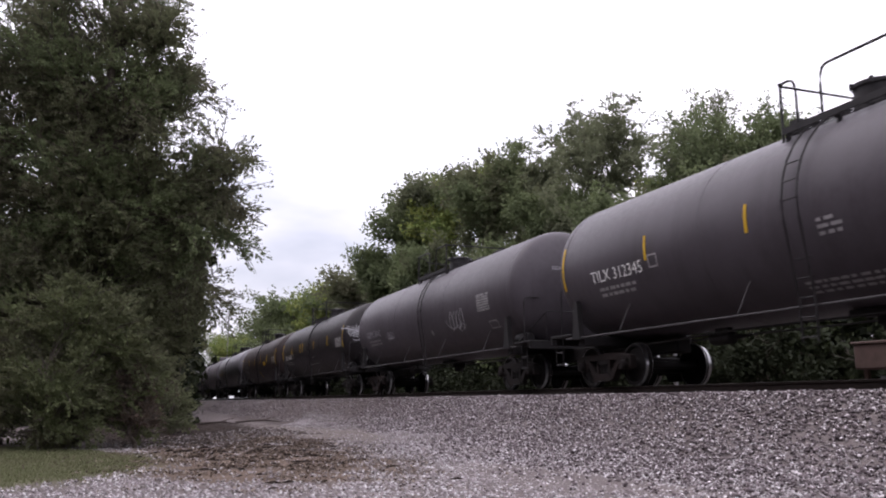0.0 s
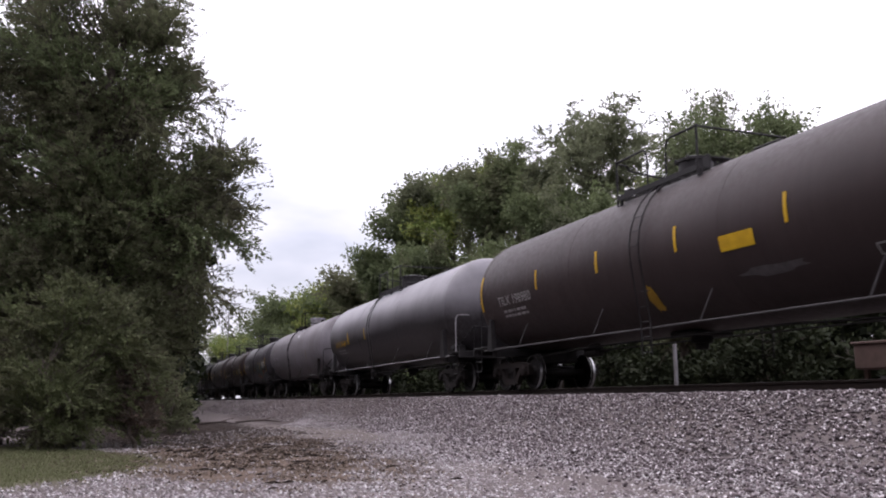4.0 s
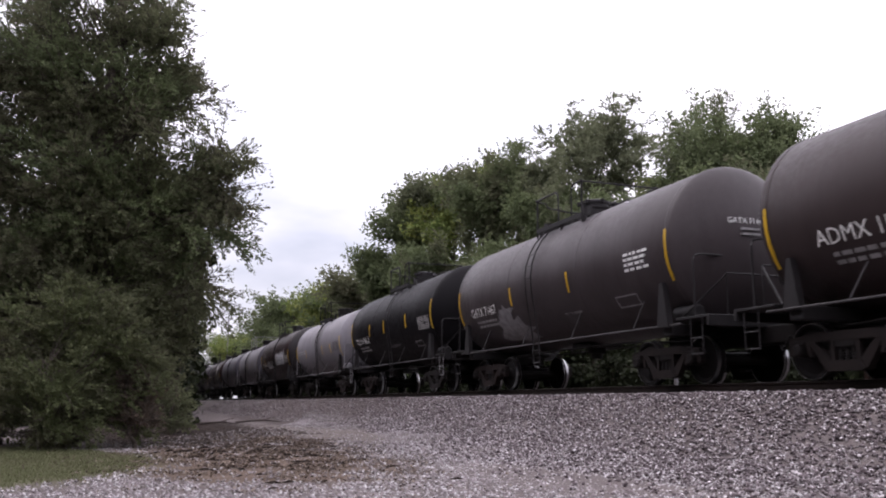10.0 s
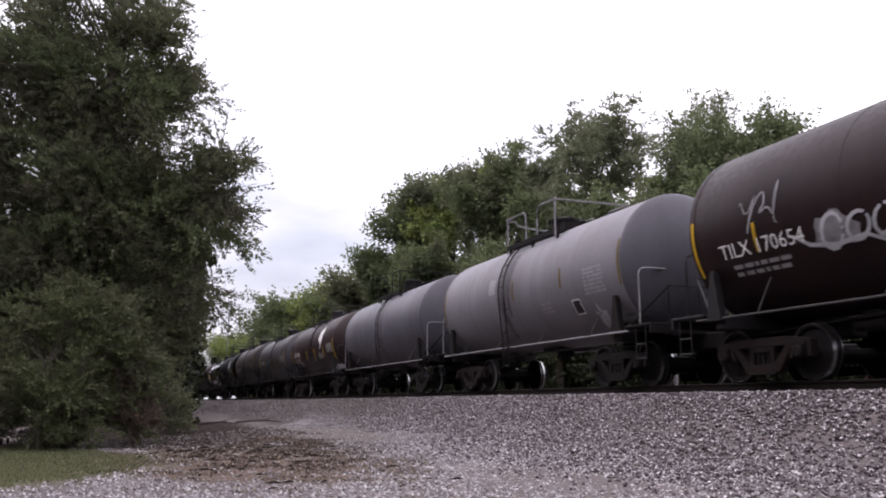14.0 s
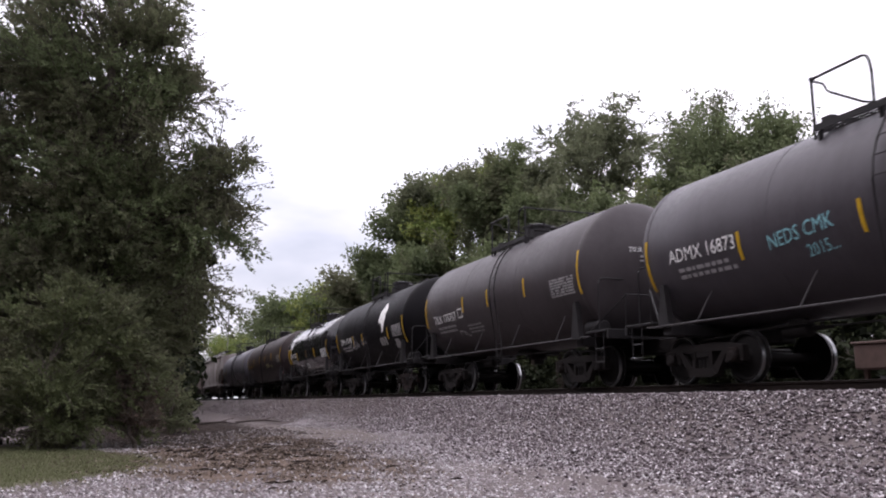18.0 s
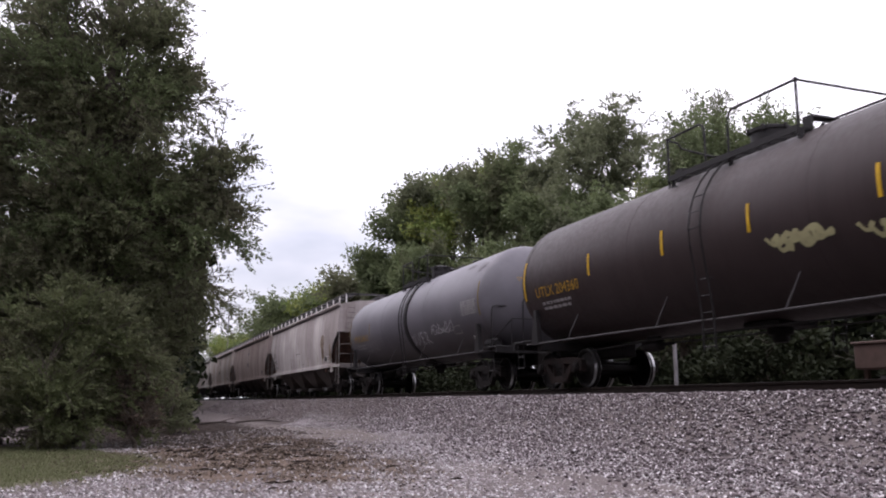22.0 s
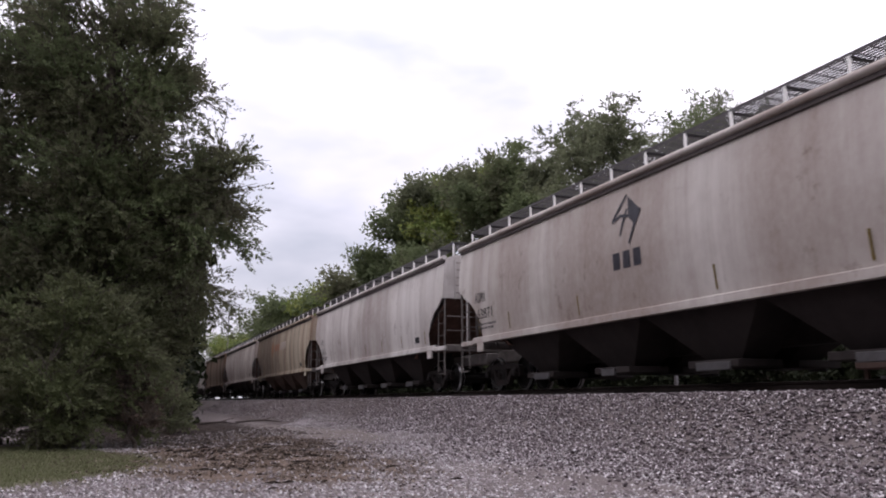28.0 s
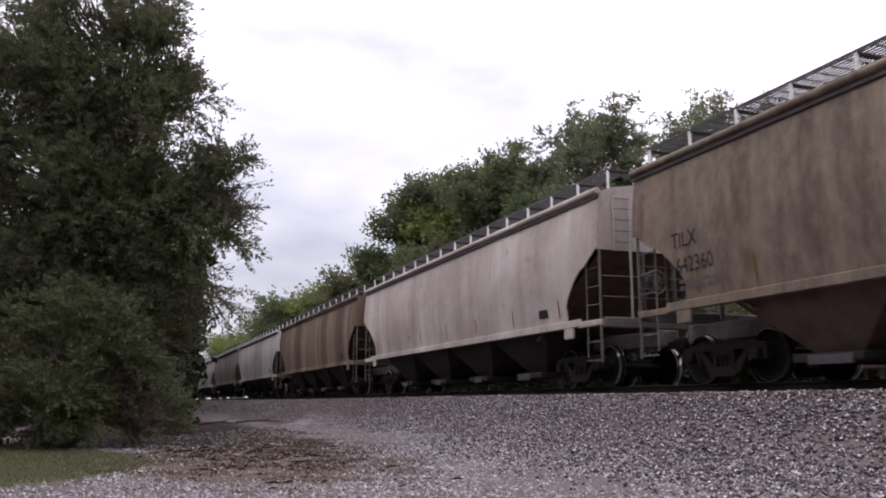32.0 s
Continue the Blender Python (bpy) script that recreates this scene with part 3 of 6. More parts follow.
M_RAIL = plain("rusty_rail_steel", (0.022, 0.015, 0.013), 0.6, 0.4, 0.4)
M_RAILTOP = plain("bright_rail_head", (0.5, 0.48, 0.47), 0.3, 1.0, 0.2)
M_TIE = plain("weathered_timber_tie", (0.10, 0.085, 0.075), 0.9, 0.0, 0.5, 4.0)
track = thing("track", pose(0, TRACK_Y, RAIL_Z), "single railway track of steel rails on timber ties", "railway track", kind="structure")
for side in (-1, 1):
    g = Geo()
    pr = [(-0.07, -0.18), (-0.07, -0.165), (-0.012, -0.145), (-0.012, -0.05), (-0.036, -0.035), (-0.036, -0.006), (0.036, -0.006), (0.036, -0.035), (0.012, -0.05), (0.012, -0.145), (0.07, -0.165), (0.07, -0.18)]
    rail = part("rail", g.prism([(y + side * 0.7535, z) for y, z in pr], -1400, 460, "x"), M_RAIL, track, "rusty steel rail")
    g = Geo()
    part("rail_head", g.prism([(y + side * 0.7535, z) for y, z in ((-0.034, -0.006), (-0.026, 0.0), (0.026, 0.0), (0.034, -0.006))], -1400, 460, "x"), M_RAILTOP, rail, "worn bright rail head")
tie_mesh = Geo().box((0, 0, -0.27), (0.23, 2.6, 0.17), 0.015).mesh("tie", M_TIE)
for i in range(240):
    part("tie", tie_mesh, None, track, "", pose(-118 + 0.52 * i, random.Random(i).uniform(-0.05, 0.05), 0, 0, 0, random.Random(i).uniform(-1, 1)))


# ---------- railway cars ----------
def strip_on_round(u0, u1, v0, v1, R, zc, eps=0.012, n=8):
    """A patch on a lying cylinder: u along the car, v up along the skin from mid height."""
    g = Geo()
    vs, fs = [], []
    for e in (0.0, eps):
        for i in range(n + 1):
            a = (v0 + (v1 - v0) * i / n) / R
            for u in (u0, u1):
                vs.append((u, -(R + e) * math.cos(a), zc + (R + e) * math.sin(a)))
    m = 2 * (n + 1)
    for i in range(n):
        a = 2 * i
        fs.append((m + a, m + a + 1, m + a + 3, m + a + 2))
        fs.append((a, m + a, m + a + 2, a + 2))
        fs.append((a + 1, a + 3, m + a + 3, m + a + 1))
    fs += [(0, 1, m + 1, m), (2 * n, m + 2 * n, m + 2 * n + 1, 2 * n + 1)]
    return g.add(vs, fs)


def flat_text(words, size, squeeze=0.8):
    """Outline mesh of words in the built-in font, as points and faces in a plane."""
    cu = bpy.data.curves.new("words", "FONT")
    cu.body, cu.size, cu.resolution_u = words, size, 2
    ob = bpy.data.objects.new("words", cu)
    me = bpy.data.meshes.new_from_object(ob)
    pts = [(v.co.x * squeeze, v.co.y) for v in me.vertices]
    fs = [tuple(p.vertices) for p in me.polygons]
    bpy.data.objects.remove(ob)
    bpy.data.meshes.remove(me)
    bpy.data.curves.remove(cu)
    return pts, fs


def ribbon(pts, width):
    """A flat brush stroke along points in a plane."""
    vs, fs = [], []
    for i, (x, y) in enumerate(pts):
        a, b = pts[max(0, i - 1)], pts[min(len(pts) - 1, i + 1)]
        dx, dy = b[0] - a[0], b[1] - a[1]
        k = math.hypot(dx, dy) or 1
        w = width / 2 * (0.6 + 0.4 * math.sin(math.pi * (i + 0.5) / len(pts)))
        vs += [(x - dy / k * w, y + dx / k * w), (x + dy / k * w, y - dx / k * w)]
        if i:
            fs.append((2 * i - 2, 2 * i - 1, 2 * i + 1, 2 * i))
    return vs, fs


def scrawl(rng, w, h, loops, slant=0.25):
    """A spray-painted scribble: loops that run along a line."""
    pts = []
    n = loops * 14
    k1, k2, k3 = rng.uniform(0.7, 1.3), rng.uniform(1.5, 2.6), rng.uniform(0, 6)
    for i in range(n):
        t = i / n
        a = 2 * math.pi * loops * t
        y = h * (0.5 + 0.42 * math.sin(a * k1 + k3) * math.cos(a * 0.31 + k3) + 0.12 * math.sin(a * k2))
        x = w * t + 0.10 * w * math.sin(a * 1.13 + k3) + slant * y
        pts.append((x, y))
    return pts


class Skin:
    """Lays flat drawings on the skin of a car that faces the yard."""

    def __init__(self, thing_ob, wrap):
        self.ob, self.wrap = thing_ob, wrap

    def lay(self, name, pts, faces, at, material, label="", eps=0.010):
        used = sorted({i for q in faces for i in q})
        order = {i: n for n, i in enumerate(used)}
        g = Geo().add([self.wrap(at[0] + pts[i][0], at[1] + pts[i][1], eps) for i in used], [tuple(order[i] for i in q) for q in faces])
        me = bpy.data.meshes.new(name)
        me.from_pydata(g.v, [], g.f)
        me.materials.append(material)
        return part(name, me, None, self.ob, label)

    def words(self, text, size, at, material, squeeze=0.8, name="lettering", label=""):
        pts, fs = flat_text(text, size, squeeze)
        return self.lay(name, pts, fs, at, material, label)

    def bars(self, rows, at, material, name="stencil", label=""):
        """rows: (x, y, width, height) of unreadable lines of small print."""
        pts, fs = [], []
        for x, y, w, h in rows:
            k = max(1, int(h / 0.1))
            n = len(pts)
            for i in range(k + 1):
                pts += [(x, y + h * i / k), (x + w, y + h * i / k)]
            fs += [(n + 2 * i, n + 2 * i + 1, n + 2 * i + 3, n + 2 * i + 2) for i in range(k)]
        ob = self.lay(name, pts, fs, at, material, label)
        return tagged(ob, kind="stuff") if len(rows) > 4 else ob

    def brush(self, strokes, width, at, material, name="graffiti", label=""):
        pts, fs = [], []
        for s in strokes:
            p, f = ribbon(s, width)
            n = len(pts)
            pts += p
            fs += [tuple(i + n for i in q) for q in f]
        return self.lay(name, pts, fs, at, material, label, 0.013)

    def poly(self, pts, at, material, name, label="", eps=0.012):
        """A filled outline, cut into a fan round its middle."""
        cx, cy = sum(p[0] for p in pts) / len(pts), sum(p[1] for p in pts) / len(pts)
        n = len(pts)
        ring = []
        for k in (1.0, 0.66, 0.33):
            ring += [(cx + (x - cx) * k, cy + (y - cy) * k) for x, y in pts]
        ring.append((cx, cy))
        fs = []
        for r in range(2):
            fs += [(r * n + i, r * n + (i + 1) % n, (r + 1) * n + (i + 1) % n, (r + 1) * n + i) for i in range(n)]
        fs += [(2 * n + i, 2 * n + (i + 1) % n, 3 * n) for i in range(n)]
        return self.lay(name, ring, fs, at, material, label, eps)


def small_print(rng, rows, w, h=0.055, gap=0.05):
    out = []
    for r in range(rows):
        x = 0.0
        while x < w * rng.uniform(0.8, 1.0):
            k = rng.uniform(0.08, 0.22)
            out.append((x, -r * (h + gap), k, h))
            x += k + rng.uniform(0.03, 0.07)
    return out


# running gear ------------------------------------------------
WHEEL_R, WHEEL_BASE = 0.457, 1.78
SPINNERS = []   # (wheelset, its pose on the car, where its car is at 0 s)


def wheel_mesh():
    g = Geo()
    g.lathe([(-0.07, 0.0), (-0.07, 0.12), (-0.02, 0.16), (-0.015, 0.36), (-0.065, 0.40), (-0.068, 0.445), (0.05, 0.457),
             (0.058, 0.475), (0.072, 0.482), (0.078, 0.46), (0.072, 0.40), (0.02, 0.37), (0.012, 0.17), (0.06, 0.12), (0.06, 0.0)], 24, "y")
    return g.mesh("wheel", M_WHEEL)


def rim_mesh():
    g = Geo()
    g.lathe([(-0.0685, 0.440), (-0.0695, 0.4475), (-0.012, 0.4535), (-0.012, 0.447)], 24, "y", (0, 0, 0), False)
    g.lathe([(0.0775, 0.468), (0.0785, 0.474), (0.074, 0.4835), (0.068, 0.4835)], 24, "y", (0, 0, 0), False)
    return g.mesh("tread", M_TREAD)


def side_frame_mesh():
    g = Geo()
    # pedestal ends, top chord, columns and the sagging lower chord of a cast side frame
    upper = [(-1.12, 0.56), (-1.10, 0.65), (-0.62, 0.72), (0.62, 0.72), (1.10, 0.65), (1.12, 0.56), (0.60, 0.58), (-0.60, 0.58)]
    g.prism(upper, -0.07, 0.07)
    for s in (-1, 1):
        g.prism([(s * 0.72, 0.60), (s * 0.60, 0.60), (s * 0.28, 0.30), (s * 0.36, 0.16), (s * 0.40, 0.16)], -0.065, 0.065)
        g.prism([(s * 0.70, 0.60), (s * 0.64, 0.36), (s * 0.72, 0.36), (s * 0.76, 0.56)], -0.07, 0.07)
        g.prism([(s * 1.03, 0.58), (s * 1.03, 0.38), (s * 1.11, 0.38), (s * 1.12, 0.58)], -0.07, 0.07)
        g.prism([(s * 0.28, 0.60), (s * 0.20, 0.60), (s * 0.20, 0.26), (s * 0.28, 0.26)], -0.06, 0.06)
    g.prism([(-0.40, 0.16), (-0.28, 0.28), (0.28, 0.28), (0.40, 0.16), (0.30, 0.12), (-0.30, 0.12)], -0.10, 0.10)
    return g.mesh("side_frame", M_FRAME, True, 30)


def spring_mesh():
    g = Geo()
    for x in (-0.12, 0.0, 0.12):
        g.lathe([(0.27, 0.035)] + [(0.27 + 0.02 * i, 0.05 if i % 2 else 0.036) for i in range(1, 13)] + [(0.52, 0.035)], 8, "z", (x, 0, 0))
    return g.mesh("springs", M_STEEL)


def bolster_mesh():
    g = Geo()
    g.box((0, 0, 0.56), (0.42, 2.1, 0.20), 0.03)
    g.lathe([(0.64, 0.30), (0.74, 0.28), (0.80, 0.20)], 16, "z")
    for s in (-1, 1):
        g.box((s * 0.42, 0, 0.36), (0.08, 1.7, 0.12), 0.02)
        for y in (-0.75, 0.75):
            g.box((s * 0.42, y, 0.42), (0.10, 0.10, 0.30), 0.015)
    return g.mesh("bolster", M_STEEL)


def bearing_mesh():
    g = Geo()
    g.lathe([(-0.16, 0.0), (-0.16, 0.07), (-0.13, 0.10), (0.05, 0.115), (0.08, 0.11), (0.08, 0.0)], 16, "y")
    g.box((0, -0.02, 0.12), (0.24, 0.16, 0.07), 0.01)
    return g.mesh("bearing", M_FRAME)


def axle_mesh():
    g = Geo()
    g.lathe([(-1.10, 0.0), (-1.10, 0.07), (-0.84, 0.075), (-0.78, 0.10), (-0.62, 0.10), (-0.5, 0.085), (0.5, 0.085), (0.62, 0.10), (0.78, 0.10),
             (0.84, 0.075), (1.10, 0.07), (1.10, 0.0)], 12, "y")
    return g.mesh("axle", M_STEEL)


def add_truck(car, x, s0):
    """A two-axle truck under a car at x; s0: where the car is at 0 s."""
    bolster = part("truck", shared("bolster", bolster_mesh), None, car, "cast steel two-axle truck", pose(x, 0, 0))
    for side in (-1, 1):
        y = side * 0.99
        part("side_frame", shared("side_frame", side_frame_mesh), None, bolster, "", pose(0, y, 0, 0, 0, 0))
        part("spring", shared("springs", spring_mesh), None, bolster, "", pose(0, y, 0))
        for a in (-1, 1):
            part("bearing", shared("bearing", bearing_mesh), None, bolster, "",
                 pose(a * WHEEL_BASE / 2, y, WHEEL_R, 0, 0, 0 if side < 0 else 180))
    for a in (-1, 1):
        m = pose(x + a * WHEEL_BASE / 2, 0, WHEEL_R)
        axle = part("wheelset", shared("axle", axle_mesh), None, car, "", m)
        for side in (-1, 1):
            part("wheel", shared("wheel", wheel_mesh), None, axle, "", pose(0, side * 0.753, 0, 0, 0, 0 if side < 0 else 180))
            part("tread", shared("rim", rim_mesh), None, axle, "polished steel rim", pose(0, side * 0.753, 0, 0, 0, 0 if side < 0 else 180))
        SPINNERS.append((axle, (x + a * WHEEL_BASE / 2, 0, WHEEL_R), s0 + x))


def coupler_mesh():
    g = Geo()
    g.box((-0.32, 0, 0.86), (0.52, 0.16, 0.17), 0.03)
    g.box((-0.06, 0.03, 0.86), (0.22, 0.28, 0.28), 0.05)
    g.box((0.03, -0.10, 0.86), (0.18, 0.10, 0.24), 0.04)
    g.pipe([(-0.25, 0.25, 0.80), (-0.15, 0.28, 0.62), (0.0, 0.20, 0.50)], 0.03, 6)
    return g.mesh("coupler", M_STEEL)


def grating(g, x0, x1, y0, y1, z, step=0.09, bar=0.022, deep=0.03):
    n = max(2, int((y1 - y0) / step))
    for i in range(n + 1):
        g.box(((x0 + x1) / 2, y0 + (y1 - y0) * i / n, z), (x1 - x0, bar, deep))
    m = max(2, int((x1 - x0) / 0.28))
    for i in range(m + 1):
        g.box((x0 + (x1 - x0) * i / m, (y0 + y1) / 2, z - 0.004), (0.02, y1 - y0, deep * 0.8))


def head_out(rho, head, q):
    """How far a tank's dished end stands out, at a share of its radius."""
    return head * max(0.0, 1 - rho * rho) ** (1 / q)


def tank_profile(half, R, head, q):
    k = 13
    rho = [math.sin(math.pi / 2 * i / k) for i in range(k + 1)]
    prof = [(-half - head_out(p, head, q), R * p) for p in rho]
    prof += [(-half + 2 * half * i / 6, R) for i in range(1, 6)]
    return prof + [(half + head_out(p, head, q), R * p) for p in rho[::-1]]


KNUCKLE = {True: 1.45, False: 1.22}      # from the coupler line to where the tank's round end begins, long and short cars


def tank_car(s_rear, length, R, skin_mat, label, spec):
    """A tank car. s_rear: where its rear coupler is at 0 s along the track; local x runs forwards, z from the rail's top."""
    rng = random.Random(int(-s_rear * 10))
    mid = s_rear + length / 2
    car = thing("tank_car", pose(mid, TRACK_Y, RAIL_Z), label, "tank car", "tank cars of the train")
    far = length > 15
    half = length / 2 - KNUCKLE[far]
    zc = 1.06 + R
    R0 = 1.54 if far else 1.43
    zm = 1.06 + R0           # height from which the markings are set out
    head, bow = (0.60, 1.8) if far else (0.56, 1.4)
    end = length / 2
    fit_mat = spec.get("fittings", M_BLACK)
    part("tank", Geo().lathe(tank_profile(half, R, head, bow), 48, "x", (0, 0, zc)), skin_mat, car)
    if spec.get("head_mat"):
        rho = [math.cos(math.pi / 2 * i / 13) for i in range(14)]
        part("head", Geo().lathe([(half - 0.03, R + 0.004)] + [(half + 0.005 + head_out(p, head, bow), (R + 0.004) * p) for p in rho], 48, "x", (0, 0, zc)), spec["head_mat"], car, "darker dished front end")
    # weld bands round the shell
    for x in (-half * 0.98, -half * 0.34, half * 0.34, half * 0.98):
        part("band", Geo().lathe([(x - 0.03, R - 0.01), (x - 0.02, R + 0.005), (x + 0.02, R + 0.005), (x + 0.03, R - 0.01)], 48, "x", (0, 0, zc), False), skin_mat, car)
    if spec.get("ring"):
        x = spec["ring"]
        part("ring", Geo().lathe([(x - 0.13, R - 0.02), (x - 0.12, R + 0.05), (x + 0.12, R + 0.05), (x + 0.13, R - 0.02)], 48, "x", (0, 0, zc)), fit_mat, car, "dark ring round the tank")
    # stub sills, decks, saddles and end rails
    for s in (-1, 1):
        g = Geo()
        g.box((s * (half - 0.25), 0, 0.86), (2 * (end - half) + 1.3, 0.36, 0.34), 0.03)
        part("stub_sill", g, M_STEEL, car)
        g = Geo()
        g.box((s * (half + 0.42), 0, 1.18), (0.95, 2.9, 0.05), 0.01)
        g.box((s * (half + 0.86), 0, 1.10), (0.07, 2.9, 0.2), 0.01)
        part("end_deck", g, fit_mat, car)
        g = Geo()
        for y in (-1, 1):
            g.prism([(s * (half - 0.60), 1.06), (s * (half - 0.24), 1.06), (s * (half - 0.38), zc - R * 0.46), (s * (half - 0.47), zc - R * 0.46)], y * (R * 0.86), y * (R * 0.94))
        g.box((s * (half - 0.45), 0, 1.02), (0.30, 2.75, 0.22), 0.02)
        part("saddle", g, fit_mat, car)
        g = Geo()
        xr = s * (half + 0.44)
        zt = 2.36
        g.pipe([(xr, -1.38, 1.18), (xr, -1.38, zt - 0.12), (xr, -1.33, zt - 0.03), (xr, -1.24, zt), (xr, 1.24, zt), (xr, 1.33, zt - 0.03), (xr, 1.38, zt - 0.12), (xr, 1.38, 1.18)], 0.022, 6)
        part("end_rail", g, spec.get("rail", fit_mat), car, "bent pipe end railing")
        g = Geo()
        g.pipe([(s * (half - 0.1), -1.30, 1.20), (s * (half + 0.75), -0.9, 1.95)], 0.02, 5)
        g.pipe([(s * (half + 0.75), -0.9, 1.18), (s * (half + 0.75), -0.9, 1.98), (s * (half + 0.75), 0.9, 1.98), (s * (half + 0.75), 0.9, 1.18)], 0.018, 5)
        part("brace", g, fit_mat, car)
        for y in (-1, 1):
            g = Geo()
            for dx in (-0.17, 0.17):
                g.pipe([(s * (half + 0.50) + dx, y * 1.42, 1.16), (s * (half + 0.50) + dx, y * 1.42, 0.50)], 0.014, 5)
            for z in (0.52, 0.80):
                g.pipe([(s * (half + 0.50) - 0.17, y * 1.42, z), (s * (half + 0.50) + 0.17, y * 1.42, z)], 0.014, 5)
            part("step", g, spec.get("step", M_BLACK), car, "steel sill step")
        part("coupler", shared("coupler", coupler_mesh), None, car, "", pose(s * (end - 0.06), 0, 0, 0, 0, 0 if s > 0 else 180))
        add_truck(car, s * (end - 2.25), mid)
    g = Geo()
    g.lathe([(0, 0), (0, 0.20), (0.05, 0.22), (0.05, 0.02), (0.12, 0.02), (0.12, 0.0)], 16, "x", (half + 0.80, 0.45, 1.95))
    part("brake_wheel", g, fit_mat, car)
    g = Geo()
    g.lathe([(-0.35, 0.0), (-0.35, 0.12), (-0.3, 0.16), (0.3, 0.16), (0.35, 0.12), (0.35, 0.0)], 14, "x", (half - 0.2, -1.05, 1.32))
    part("air_reservoir", g, spec.get("reservoir", fit_mat), car)
    # side rails with slanting stays, along the foot of the tank
    for y in (-1, 1):
        g = Geo()
        g.pipe([(-half - 0.1, y * 1.45, 1.09), (half + 0.1, y * 1.45, 1.09)], 0.022, 6)
        part("side_rail", g, spec.get("rail", M_RAILPIPE), car, "thin pipe rail along the side")
        for i in range(4):
            x = -half * 0.72 + half * 0.48 * i
            a = radians(-38)
            part("stay", Geo().pipe([(x, y * 1.45, 1.09), (x + 0.16, y * (R * math.cos(a) + 0.005), zc + R * math.sin(a))], 0.016, 5), M_RAILPIPE, car)
    # train line and brake rods under the tank
    g = Geo()
    g.pipe([(-half, -0.62, 0.80), (-half * 0.4, -0.62, 0.96), (half * 0.4, -0.62, 0.96), (half, -0.62, 0.80)], 0.024, 6)
    part("brake_pipe", g, M_STEEL, car)
    g = Geo()
    g.lathe([(-0.3, 0.0), (-0.3, 0.13), (0.25, 0.13), (0.3, 0.05), (0.75, 0.025), (0.75, 0.0)], 12, "x", (-half * 0.45, -0.45, 0.86))
    g.box((-half * 0.45, -0.45, 0.99), (0.4, 0.12, 0.12), 0.01)
    part("brake_cylinder", g, M_STEEL, car)
    # bottom outlet
    g = Geo()
    g.lathe([(zc - R - 0.34, 0.0), (zc - R - 0.34, 0.13), (zc - R - 0.22, 0.15), (zc - R - 0.20, 0.22), (zc - R + 0.02, 0.24)], 16, "z")
    g.box((0, 0, zc - R - 0.02), (0.9, 0.9, 0.10), 0.02)
    part("bottom_outlet", g, M_STEEL, car)
    # platform, manway and rails on top: hoops along both sides with a gap at the ladder
    zt = zc + R
    deck, top = zt - 0.20, zt + 0.62
    pa = -spec.get("platform", 1.25)
    pb = max(pa + 2.2, -pa + 0.3)
    split = spec.get("short_hoop")
    gap = (pa + 0.34, pa + 0.86) if split else (pa + 1.15, pa + 1.80)
    g = Geo()
    for y in (-1, 1):
        grating(g, pa, pb, y * 0.93 - 0.15, y * 0.93 + 0.15, deck)
        g.box(((pa + pb) / 2, y * 1.09, deck), (pb - pa, 0.02, 0.11))
        for x in (pa + 0.03, (pa + pb) / 2, pb - 0.03):
            g.box((x, y * 0.99, deck - 0.10), (0.06, 0.06, 0.20))
    for x in (pa + 0.03, pb - 0.03):
        g.box((x, 0, zt + 0.02), (0.20, 1.7, 0.03))
        for y in (-1, 1):
            g.box((x, y * 0.84, (zt + deck) / 2), (0.20, 0.03, zt - deck + 0.05))
    platform = part("platform", g, fit_mat, car, "dark grating platform on top")
    for y in (-1, 1):
        yy = y * 1.07
        for x0, x1 in ((pb, gap[1]),) if spec.get("low_top") else ((pa, gap[0]), (pb, gap[1])):
            d = 1 if x1 > x0 else -1
            g = Geo()
            g.pipe([(x0, yy, deck - 0.18), (x0, yy, top)], 0.026, 6)
            g.box((x0, yy, top), (0.07, 0.07, 0.07), 0.015)
            g.pipe([(x0, yy, top), (x1 - d * 0.15, yy, top + 0.01), (x1 - d * 0.06, yy, top - 0.03), (x1 - d * 0.02, yy, top - 0.12), (x1, yy, top - 0.3), (x1, yy, deck)], 0.024, 6)
            part("handrail", g, spec.get("hand_mat", fit_mat), platform, "bent pipe handrail")
    low = top - 0.16
    bend = [(pa, -1.07, top - 0.02), (pa, 1.07, top - 0.02)] if split else [(pa, -1.07, top - 0.02), (pa, -0.82, top - 0.04), (pa, -0.76, low + 0.02), (pa, -0.68, low), (pa, 0.0, low - 0.07), (pa, 0.68, low), (pa, 0.76, low + 0.02), (pa, 0.82, top - 0.04), (pa, 1.07, top - 0.02)]
    if not spec.get("low_top"):
        part("end_handrail", Geo().pipe(bend, 0.022, 6), spec.get("hand_mat", fit_mat), platform)
    part("end_handrail", Geo().pipe([(pb, -1.07, top), (pb, 1.07, top)], 0.022, 6), spec.get("hand_mat", fit_mat), platform)
    g = Geo()
    r = spec.get("dome", 0.36)
    g.lathe([(zt - 0.06, r), (zt + 0.36, r), (zt + 0.37, r + 0.03), (zt + 0.43, r + 0.03), (zt + 0.47, r - 0.08), (zt + 0.48, 0.0)], 24, "z", (0.1, 0, 0))
    for i in range(6):
        a = 2 * math.pi * i / 6
        g.box((0.1 + (r + 0.04) * math.cos(a), (r + 0.04) * math.sin(a), zt + 0.40), (0.06, 0.06, 0.12), 0.01)
    part("manway", g, spec.get("dome_mat", fit_mat), platform, "round manway dome")
